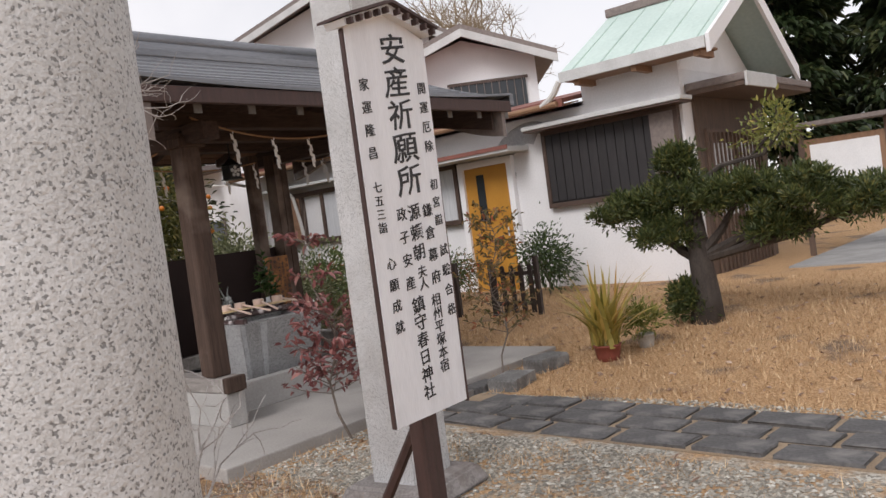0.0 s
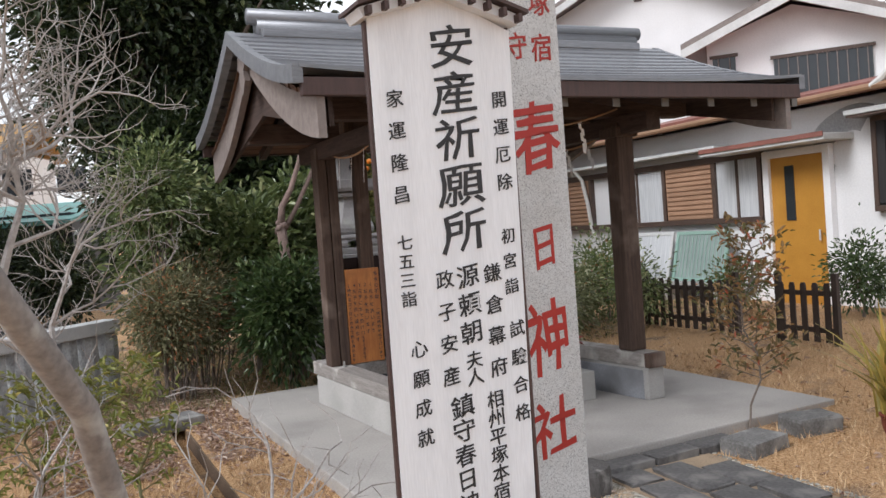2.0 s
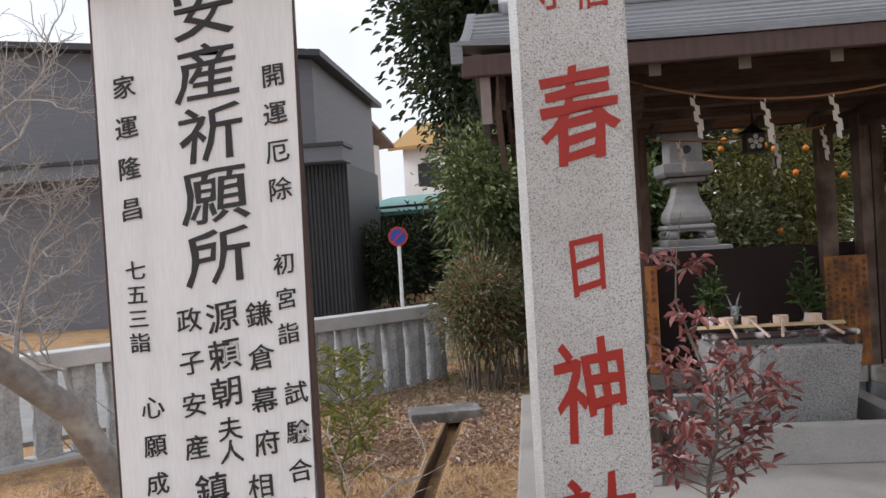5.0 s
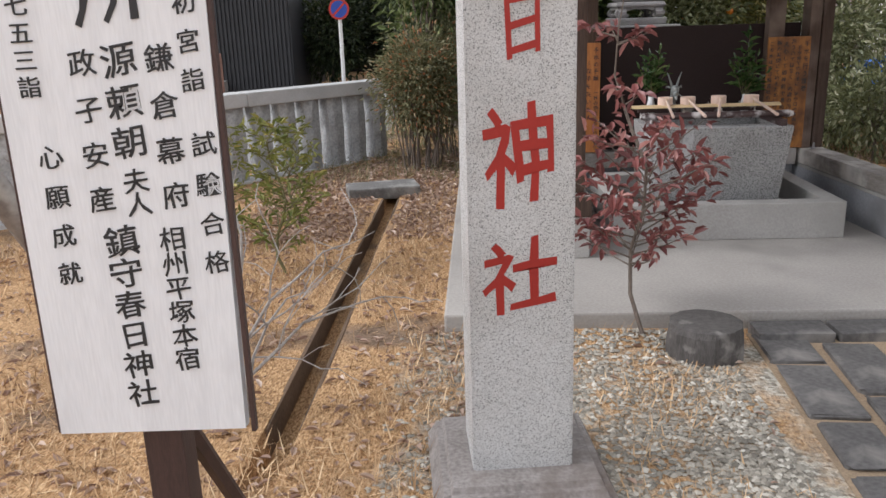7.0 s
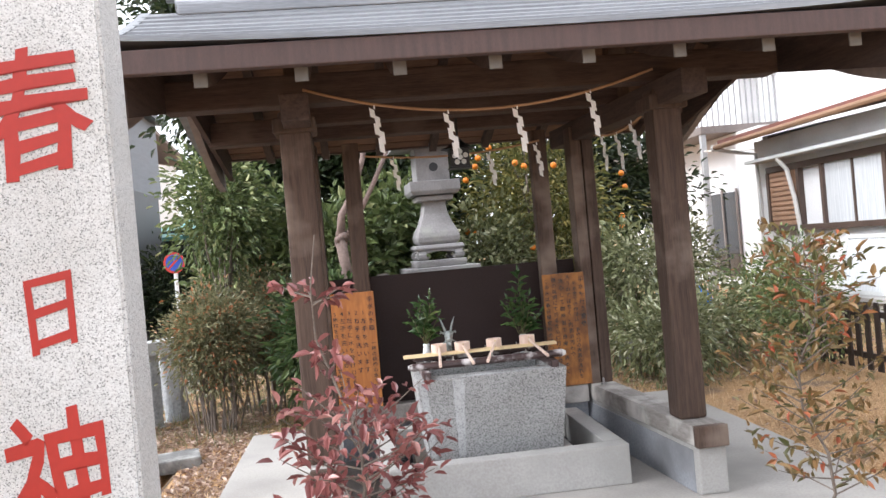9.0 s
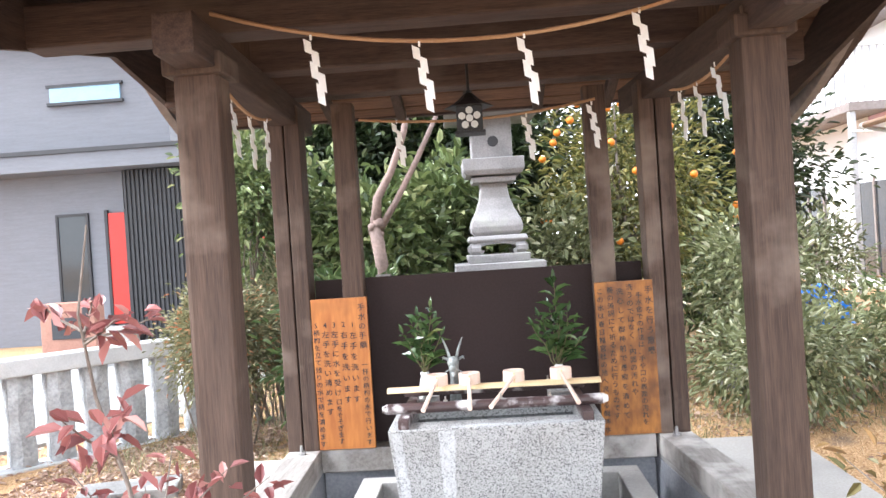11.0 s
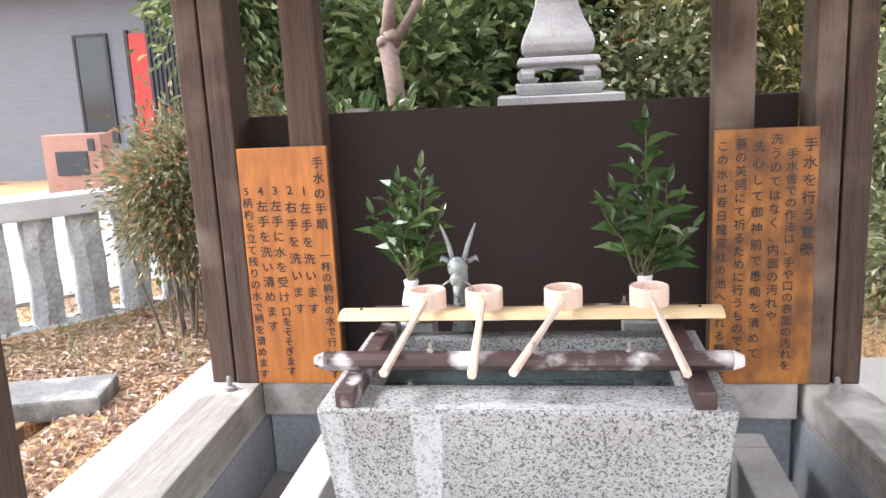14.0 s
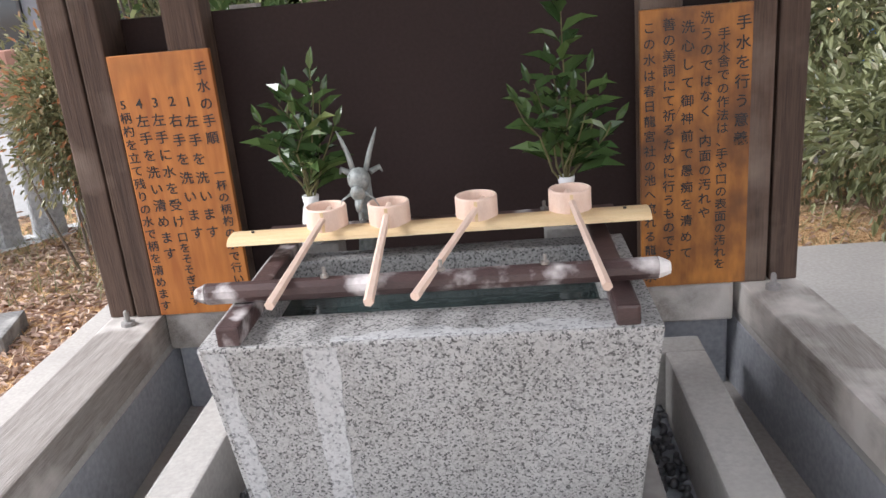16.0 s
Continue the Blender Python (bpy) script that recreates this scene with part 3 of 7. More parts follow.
# porch on the gable side
hp("porch_roof", box(X0 + 0.12, X0 + 2.9, -2.15, -1.36, 2.60, 2.70, 0.02), M_GREYTILE, "dark porch roof")
hp("porch_fascia", box(X0 + 0.10, X0 + 1.2, -2.19, -2.152, 2.52, 2.70, 0.006), M_AWNING)
hp("porch_soffit", box(X0 + 0.14, X0 + 2.88, -2.13, -1.36, 2.54, 2.597), M_DARKTIMBER)
hp("porch_wall", box(X0 + 0.3, X0 + 2.85, -1.40, -1.352, 0.05, 2.54), M_DARKTIMBER, "dark timber porch wall")
hp("sliding_door", box(X0 + 0.5, X0 + 2.6, -1.44, -1.402, 0.1, 2.1), M_DARKTIMBER, "brown timber lattice sliding door")
for k in range(14):
    x = X0 + 0.55 + k * 0.145
    hp("lattice_bar", box(x, x + 0.035, -1.47, -1.442, 0.15, 2.05), M_DARKTIMBER)
for k in range(2):
    hp("door_glass", box(X0 + 0.6 + k * 0.95, X0 + 1.3 + k * 0.95, -1.4455, -1.4425, 0.9, 1.9), M_CURTAIN)

# two-storey gabled wings behind
def gabled_house(name, label, x, yc, half, eave, apex, depth, roofmat, windows, turned, o=0.5):
    h = thing(name, label, "house", (x, yc, 0), turned)
    turn = Matrix.Rotation(math.pi / 2, 4, "Z")
    part("wall", prism([(-half, 0), (half, 0), (half, eave), (0, apex - 0.1), (-half, eave)], depth, Matrix.Translation((depth / 2, 0, 0)) @ turn), M_PLASTER, h)
    for s in (-1, 1):
        drop = (apex - eave) / half * o
        q = [(0, apex), (s * (half + o), eave - drop), (s * (half + o), eave - drop + 0.13), (0, apex + 0.13)]
        part("roof", prism(q, depth + 1.1, Matrix.Translation((depth / 2, 0, 0)) @ turn), roofmat, h)
        q = [(0, apex - 0.14), (s * (half + o), eave - drop - 0.14), (s * (half + o), eave - drop + 0.02), (0, apex + 0.02)]
        part("barge_board", prism(q, 0.06, Matrix.Translation((-0.56, 0, 0)) @ turn), M_AWNING, h)
    for wy0, wy1, wz0, wz1 in windows:
        w = part("window", box(-0.05, -0.004, wy0, wy1, wz0, wz1), M_GLASSDARK, h)
        part("window_frame", box(-0.08, -0.052, wy0 - 0.05, wy1 + 0.05, wz1, wz1 + 0.06), M_FRAME, w)
        part("window_frame", box(-0.08, -0.052, wy0 - 0.05, wy1 + 0.05, wz0 - 0.06, wz0), M_FRAME, w)
        n = max(2, int((wy1 - wy0) / 0.16))
        for k in range(n):
            y = wy0 + (wy1 - wy0) * (k + 0.5) / n
            part("guard_bar", box(-0.085, -0.07, y - 0.008, y + 0.008, wz0, wz1), M_GREYTILE, w)
    return h


rear = gabled_house("rear_house", "tall white gabled house with dull brown roof", 9.2, 8.85, 2.5, 5.9, 7.10, 5.0, M_GREYTILE, [], 40, 0.6)
for dy, dz in ((-0.14, 0), (0.14, 0), (0, 0.10), (0, -0.10)):
    part("vent", box(-0.04, -0.004, dy - 0.09, dy + 0.09, 6.40 + dz - 0.06, 6.40 + dz + 0.06), M_FRAME, rear)
gabled_house("side_house", "white gabled upper storey with barred windows", 9.2, 4.75, 1.5, 4.55, 5.15, 3.5, M_GREYTILE, [(-1.25, 0.35, 3.45, 4.1), (1.0, 1.4, 3.55, 4.25)], 40, 0.4)

ant = part("antenna_mast", tube([(2.2, 0, 7.15), (2.2, 0, 8.3)], 0.02, 6), M_AWNING, rear)
for k in range(4):
    part("antenna_rod", tube([(2.2, -0.35 + 0.04 * k, 8.25 - 0.12 * k), (2.2, 0.35 - 0.04 * k, 8.2 - 0.12 * k)], 0.01, 5), M_AWNING, rear)

# balcony house behind the pavilion
bal = thing("balcony_house", "white house with a steel balcony on posts over its ground floor", "house", (6.9, 13.0, 0))
part("wall", box(0, 5, -3.4, 4.5, -0.1, 3.2), M_PLASTER, bal)
part("upper_wall", box(1.5, 5, 0.2, 4.5, 3.2, 5.4), M_PLASTER, bal)
part("roof", prism([(0.9, 5.4), (5.5, 5.4), (5.5, 5.5), (3.2, 6.2), (0.9, 5.5)], 5.3, Matrix.Translation((0, 2.35, 0))), M_GREYTILE, bal)
part("balcony_floor", box(-0.72, 1.4, -2.5, 4.4, 3.21, 3.36, 0.01), M_GREYTILE, bal, "brown steel balcony deck")
for k in range(18):
    part("baluster", box(-0.70 + k * 0.12, -0.675 + k * 0.12, -2.5, -2.475, 3.36, 4.28), M_STAIN, bal)
for k in range(34):
    part("baluster", box(-0.715, -0.69, -2.36 + k * 0.2, -2.335 + k * 0.2, 3.36, 4.28), M_STAIN, bal)
part("handrail", box(-0.74, 1.4, -2.52, -2.45, 4.28, 4.34), M_AWNING, bal)
part("handrail", box(-0.74, -0.67, -2.449, 4.4, 4.28, 4.34), M_AWNING, bal)
for y in (-2.45, 0.8, 4.2):
    part("balcony_post", box(-0.70, -0.60, y, y + 0.1, -0.1, 3.21), M_STAIN, bal)
for y0, y1, z0, z1 in ((-2.35, -1.15, 0.35, 2.05), (0.4, 1.9, 0.35, 2.05)):
    w = part("window", box(-0.03, -0.004, y0, y1, z0, z1), M_GLASSDARK, bal, "dark sliding window")
    for a, b in ((y0 - 0.06, y0), ((y0 + y1) / 2 - 0.03, (y0 + y1) / 2 + 0.03), (y1, y1 + 0.06)):
        part("window_frame", box(-0.06, -0.032, a, b, z0, z1 + 0.06), M_GREYTILE, w)
for k in range(9):
    part("rail_bar", box(-0.62, -0.60, -2.25 + k * 0.14, -2.235 + k * 0.14, 0.0, 0.85), M_AWNING, bal)
part("rail_top", box(-0.63, -0.59, -2.35, -0.98, 0.85, 0.89), M_AWNING, bal)
part("clothes_pole", tube([(-0.65, -2.4, 2.88), (-1.05, -5.9, 2.52)], 0.016, 6), M_PIPE, bal, "white clothes pole")

# ---- dark house across the lane ----
M_CHAR = material("charcoal_siding", (0.17, 0.175, 0.20), (0.14, 0.145, 0.165), 0.6, stretch=(1, 1, 10), scale=2, fine=10, bump=0.15)
M_REDDOOR = plain("red_door_paint", (0.50, 0.03, 0.02), 0.35)
# Sky reflection painted into the glass as a pale blue base colour.
M_SKYGLASS = material("glass_painted_sky_blue", (0.30, 0.48, 0.62), (0.26, 0.42, 0.56), 0.05, bump=0.0)
dark = thing("dark_house", "modern charcoal house with red door and black slatted cladding", "house", (-9, 12.6, 0))


def dp(name, bm, mat, label=""):
    bmesh.ops.translate(bm, vec=(9, -12.6, 0), verts=bm.verts)
    return part(name, bm, mat, dark, label)


dp("wall", box(-18, -7.2, 12.6, 20, -0.2, 3.55), M_CHAR)
dp("wall", prism([(-18, 3.55), (-6.2, 3.55), (-6.2, 5.72), (-18, 7.0)], 7.0, Matrix.Translation((0, 16.2, 0))), M_CHAR, "upper storey")
dp("roof", prism([(-18.4, 7.05), (-5.9, 5.7), (-5.9, 5.84), (-18.4, 7.2)], 7.6, Matrix.Translation((0, 16.1, 0))), M_BLACKPAINT)
dp("parapet", box(-18.3, -5.4, 11.7, 12.6, 3.3, 3.62, 0.01), M_CHAR)
dp("parapet_cap", box(-18.35, -5.35, 11.66, 12.64, 3.62, 3.70), M_BLACKPAINT)
dp("cladding", box(-7.05, -5.45, 12.3, 16, -0.2, 3.29), M_BLACKPAINT, "black slatted cladding")
for k in range(18):
    dp("slat", box(-7.03 + k * 0.088, -6.985 + k * 0.088, 12.26, 12.30, -0.1, 3.28), M_BLACKPAINT)
dp("door", box(-7.52, -7.16, 12.54, 12.597, 0.25, 2.48, 0.01), M_REDDOOR, "red front door")
dp("door_frame", box(-7.58, -7.52, 12.52, 12.597, 0.2, 2.54), M_BLACKPAINT)
dp("door_frame", box(-7.16, -7.06, 12.5, 12.597, 0.2, 2.54), M_BLACKPAINT)
dp("window", box(-8.55, -7.98, 12.56, 12.597, 0.58, 2.46), M_GLASSDARK, "tall narrow window")
for x0, x1, z0, z1 in ((-8.60, -8.55, 0.53, 2.51), (-7.98, -7.93, 0.53, 2.51), (-8.55, -7.98, 2.46, 2.51), (-8.55, -7.98, 0.53, 0.58)):
    dp("window_frame", box(x0, x1, 12.54, 12.597, z0, z1), M_BLACKPAINT)
dp("strip_window", box(-8.6, -7.15, 12.64, 12.697, 4.78, 5.08), M_SKYGLASS, "strip window with the sky's reflection painted blue")
for x0, x1, z0, z1 in ((-8.66, -7.09, 5.08, 5.14), (-8.66, -7.09, 4.72, 4.78)):
    dp("window_frame", box(x0, x1, 12.62, 12.697, z0, z1), M_BLACKPAINT)
dp("doorstep", box(-8.0, -6.9, 11.9, 12.5, -0.2, 0.22, 0.02), M_CONC)

gp = thing("gate_pillar", "brown tiled gate pillar with intercom and letter box", "pillar", (-6.3, 8.6, -0.1))
part("pillar", box(-0.42, 0.42, -0.16, 0.16, -0.05, 1.02, 0.01), material("brown_tile", (0.34, 0.17, 0.12), (0.25, 0.12, 0.085), 0.6, bump=0.1), gp)
part("letter_box", box(-0.24, 0.22, -0.18, -0.162, 0.48, 0.80, 0.004), M_BLACKPAINT, gp)
part("intercom", box(0.24, 0.33, -0.18, -0.162, 0.80, 0.96, 0.004), M_BLACKPAINT, gp)

# far houses beyond the lane
M_YELLOWROOF = material("yellow_ochre_roof_tile", (0.46, 0.27, 0.09), (0.34, 0.19, 0.06), 0.7, stretch=(5, 5, 5), bump=0.3)
for nm, x, y, w, h, roof in (("distant_house", -5.0, 36, 3.4, 6.0, M_YELLOWROOF), ("distant_house", -12.4, 31, 7, 6.0, M_GREYTILE), ("distant_house", -24, 14, 7, 5.0, M_GREYTILE)):
    g = thing(nm, "distant pale house with a low tiled roof", "house", (x, y, 0), -20, group="houses beyond the lane")
    part("wall", box(-w / 2, w / 2, -2.5, 2.5, -0.2, h), M_PLASTER, g)
    for s in (-1, 1):
        part("roof", prism([(0, 1.5), (s * 3.1, 0), (s * 3.1, 0.15), (0, 1.65)], w + 1, Matrix.Translation((0, 0, h - 0.1)) @ Matrix.Rotation(math.pi / 2, 4, "Z")), roof, g)
    for k in range(3):
        part("window", box(-w / 2 + 0.8 + k * 2.2, -w / 2 + 2.0 + k * 2.2, -2.54, -2.503, h - 1.9, h - 0.8), M_GLASSDARK, g)
M_TEAL = material("teal_sheet_roof", (0.12, 0.30, 0.27), (0.09, 0.23, 0.21), 0.5, bump=0.1)
shed = thing("shed", "low dark shed with a teal sheet roof", "shed", (-4.9, 19.0, 0), -25)
part("wall", box(-2.6, 2.6, 0, 3, -0.2, 2.6), M_BLACKPAINT, shed)
part("roof", prism([(-2.9, 2.6), (2.9, 2.6), (2.9, 2.72), (-2.9, 2.72)], 3.8, Matrix.Translation((0, 1.6, 0.05)) @ Matrix.Rotation(radians(10), 4, "X")), M_TEAL, shed)

# road sign on a white pole
M_BLUE = plain("blue_sign_enamel", (0.02, 0.07, 0.42), 0.4)
rs = thing("road_sign", "round blue and red road sign on a white pole", "sign", (-4.4, 12.3, GROUND - 0.05))
part("pole", tube([(0, 0, 0), (0, 0, 1.75)], 0.04, 10), M_WHITE, rs)
disc = Matrix.Translation((0, -0.05, 1.72)) @ Matrix.Rotation(math.pi / 2, 4, "X")
bm = lathe([(0.215, -0.012), (0.215, 0.0)], 28)
bmesh.ops.transform(bm, matrix=disc, verts=bm.verts)
part("plate", bm, M_REDDOOR, rs, "red rim")
bm = lathe([(0.17, 0.002), (0.17, 0.006)], 28)
bmesh.ops.transform(bm, matrix=disc, verts=bm.verts)
part("plate_face", bm, M_BLUE, rs, "blue disc")
bm = box(-0.17, 0.17, -0.02, 0.02, 0.007, 0.009, 0, Matrix.Rotation(radians(45), 4, "Z"))
bmesh.ops.transform(bm, matrix=disc, verts=bm.verts)
part("bar", bm, M_REDDOOR, rs, "red diagonal bar")

# ---- stone fence ----
fence = thing("stone_fence", "grey stone fence with rough split posts and a dressed rail", "fence", (-5.05, 1.45, GROUND - 0.08), 45)
FL = 3.45
rnd = random.Random(4)


def rough_post(w, d, h, rnd):
    """A split stone post with a hacked face."""
    bm = bmesh.new()
    n = 7
    rings = []
    for k in range(n):
        z = h * k / (n - 1)
        j = lambda a: a * (1 + 0.16 * (rnd.random() - 0.5))
        rings.append([bm.verts.new((x, y, z)) for x, y in ((-j(w / 2), -j(d / 2)), (-w * 0.12 + 0.03 * (rnd.random() - 0.5), -j(d / 2) - 0.025), (j(w / 2), -j(d / 2)), (j(w / 2), j(d / 2)), (-j(w / 2), j(d / 2)))])
    for a, b in zip(rings, rings[1:]):
        for k in range(5):
            bm.faces.new((a[k], a[(k + 1) % 5], b[(k + 1) % 5], b[k]))
    bm.faces.new(rings[-1])
    return bm


k, x = 0, -FL + 0.12
while x < FL - 0.05:
    p = part("post", rough_post(0.185, 0.15, 0.74, rnd), M_FENCESTONE, fence)
    p.location = (x, 0, 0.06)
    x += 0.29
part("base", box(-FL, FL, -0.14, 0.14, -0.1, 0.07, 0.01), M_FENCERAIL, fence)
for k in range(4):
    part("rail", box(-FL + k * FL / 2 + 0.004, -FL + (k + 1) * FL / 2 - 0.004, -0.12, 0.12, 0.78, 0.915, 0.012), M_FENCERAIL, fence)


# ---- lettering ----
GLYPHS = {}


def brushed(me, size):
    """Bends a printed character as a brush would: strokes rise to one side, swell and waver."""
    n = len(me.vertices)
    co = np.empty(n * 3)
    me.vertices.foreach_get("co", co)
    co = co.reshape(-1, 3)
    for v in co:
        x, z = v[0] / size, v[2] / size
        a = noise.noise((x * 2.1 + 7, z * 2.1, size * 40))
        b = noise.noise((x * 2.1, z * 2.1 + 11, size * 40))
        c = noise.noise((x * 6.5, z * 6.5 + 3, size * 40))
        v[0] += size * (0.045 * a + 0.018 * c)
        v[2] += size * (0.13 * x - 0.05 * x * x + 0.040 * b - 0.016 * c)
    me.vertices.foreach_set("co", co.ravel())
    me.update()
    return me


def glyph_mesh(ch, size, thick, bold):
    """A mesh of one character in the x-z plane, facing -y."""
    key = (ch, round(size, 4), thick, bold)
    if key not in GLYPHS:
        cu = bpy.data.curves.new("character", "FONT")
        cu.body, cu.size, cu.extrude, cu.resolution_u = ch, size * 0.84, thick, 2
        cu.offset = bold * size
        cu.align_x, cu.align_y = "CENTER", "CENTER"
        ob = bpy.data.objects.new("character", cu)
        me = bpy.data.meshes.new_from_object(ob)
        bpy.data.objects.remove(ob)
        me.transform(Matrix.Rotation(math.pi / 2, 4, "X"))
        if size > 0.05:
            me = brushed(me, size)
        GLYPHS[key] = me
    return GLYPHS[key]


def lettering(parent, rows, y, thick, bold, mat, wide=1.0, tall=1.0):
    """Each character as a part of its own: rows of (character, x, z, size)."""
    for ch, x, z, size in rows:
        ob = mesh_part("character", glyph_mesh(ch, size, thick, bold), mat, parent)
        ob.location, ob.scale, ob.rotation_euler = (x, y, z), (wide, 1, tall), (0, radians(-1.5), 0)


def column(chars, x, tops, size, x2=None):
    """Rows for a column: one height for each character, spaced evenly between the first and the last."""
    n, (z0, z1) = len(chars), tops
    return [(c, x + ((x2 if x2 is not None else x) - x) * k / max(1, n - 1), z0 + (z1 - z0) * k / max(1, n - 1), size) for k, c in enumerate(chars)]


# ---- water pavilion ----
pav = thing("water_pavilion", "dark timber water pavilion with a curved grey metal roof", "pavilion", (0, 0, SLAB))


def pp(name, bm, mat, label="", smooth=False, parent=None):
    """A part of the pavilion, given in world places."""
    bmesh.ops.translate(bm, vec=(0, 0, -SLAB), verts=bm.verts)
    return part(name, bm, mat, parent or pav, label, smooth)


BEAM = 2.24
M_CAPMETAL = plain("dull_rafter_cap", (0.20, 0.19, 0.18), 0.6)


def side_matrix(xf, xb):
    """Shears a side so that its middle runs from xf at the front to xb at the back."""
    m = Matrix.Identity(4)
    m[0][1] = (xb - xf) / 1.35
    m[0][3] = xf + 0.36 * m[0][1]
    return m


for s, xf, xb in ((-1, -0.985, -1.03), (1, 1.03, 0.925)):
    M = side_matrix(xf, xb)
    pp("plinth", box(-0.080, 0.080, -0.60, 1.34, SLAB, 0.286, 0.012, M), M_CONC, "pale concrete plinth")
    # Bluish grey face on the inner side only, darker than the plinth.
    pp("plinth_face", box(min(-s * 0.084, -s * 0.02), max(-s * 0.084, -s * 0.02), -0.55, 1.30, SLAB, 0.262, 0.004, M), M_BLUECONC)
    pp("sill_beam", box(-0.086, 0.086, -0.575, 1.40, 0.288, 0.40, 0.008, M), M_GREYBEAM, "grey weathered sill timber")
    pp("sill_end", box(-0.088, 0.088, -0.628, -0.577, 0.284, 0.402, 0.012, M), M_WOOD, "dark sawn end of the sill timber")
    fx, fy = (xf - 0.012, -0.415) if s < 0 else (xf, -0.3575)
    pp("post", box(fx - 0.081, fx + 0.081, fy - 0.081, fy + 0.081, 0.40, BEAM, 0.02), M_WOOD)
    # rear corner post, in two halves with a gap between
    pp("post", box(xb + s * 0.043 - 0.040, xb + s * 0.043 + 0.040, 0.905, 1.06, 0.40, BEAM, 0.006), M_WOOD)
    pp("post", box(xb - s * 0.046 - 0.040, xb - s * 0.046 + 0.040, 0.90, 1.055, 0.40, BEAM, 0.006), M_WOOD)
    ip = -0.715 if s < 0 else 0.62
    pp("inner_post", box(ip - 0.058, ip + 0.058, 0.93, 1.03, 0.405, BEAM, 0.01), M_WOOD)
    pp("tie_beam", box(-0.07, 0.07, -0.75, 1.40, BEAM - 0.10, BEAM + 0.04, 0.01, M), M_WOOD_Y)
    pp("post_cap", box(fx - 0.11, fx + 0.11, fy - 0.11, fy + 0.11, BEAM - 0.12, BEAM - 0.04, 0.012), M_WOOD)
    pp("bolt", lathe([(0.022, 0), (0.022, 0.012), (0.010, 0.014), (0.008, 0.045), (0.003, 0.05)], 8, (xb - s * 0.005, 0.84, 0.40)), M_STONE, "rusty steel bolt")
pp("rear_sill", box(-0.94, 0.83, 0.915, 1.05, 0.275, 0.40, 0.008), M_GREYBEAM)
pp("rear_plinth", box(-0.94, 0.83, 0.97, 1.09, SLAB, 0.274, 0.008), M_BLUECONC)
for y in (-0.355, 0.975):
    pp("wall_plate", box(-1.66, 1.70, y - 0.075, y + 0.075, BEAM + 0.04, BEAM + 0.20, 0.012), M_WOOD_X)
pp("ridge_beam", box(-1.75, 1.85, 0.24, 0.40, 2.78, 2.92, 0.01), M_WOOD_X)
for x in (-1.02, 1.02):
    pp("king_post", box(x - 0.06, x + 0.06, 0.26, 0.38, BEAM + 0.04, 2.78, 0.01), M_WOOD)
pp("cross_beam", box(-1.0, 1.0, 0.25, 0.39, BEAM + 0.04, BEAM + 0.2, 0.01), M_WOOD_X)
pp("screen", box(-0.94, 0.83, 1.034, 1.06, 0.28, 1.30, 0.003), M_SCREEN, "dark brown painted sheet screen")
pp("screen_cap", box(-0.60, -0.52, 1.02, 1.07, 1.301, 1.312), M_STONE)

# curved gable roof: ridge along x
YC, ZR, ZE, HALF = 0.32, 3.02, 2.40, 1.59
XL, XR = -1.86, 2.06


def roof_z(u):
    """Height of the roof at u, 0 at the ridge and 1 at the eave."""
    return ZE + (ZR - ZE) * (1 - u) ** 1.55 * 0.72 + (ZR - ZE) * 0.28 * (1 - u)


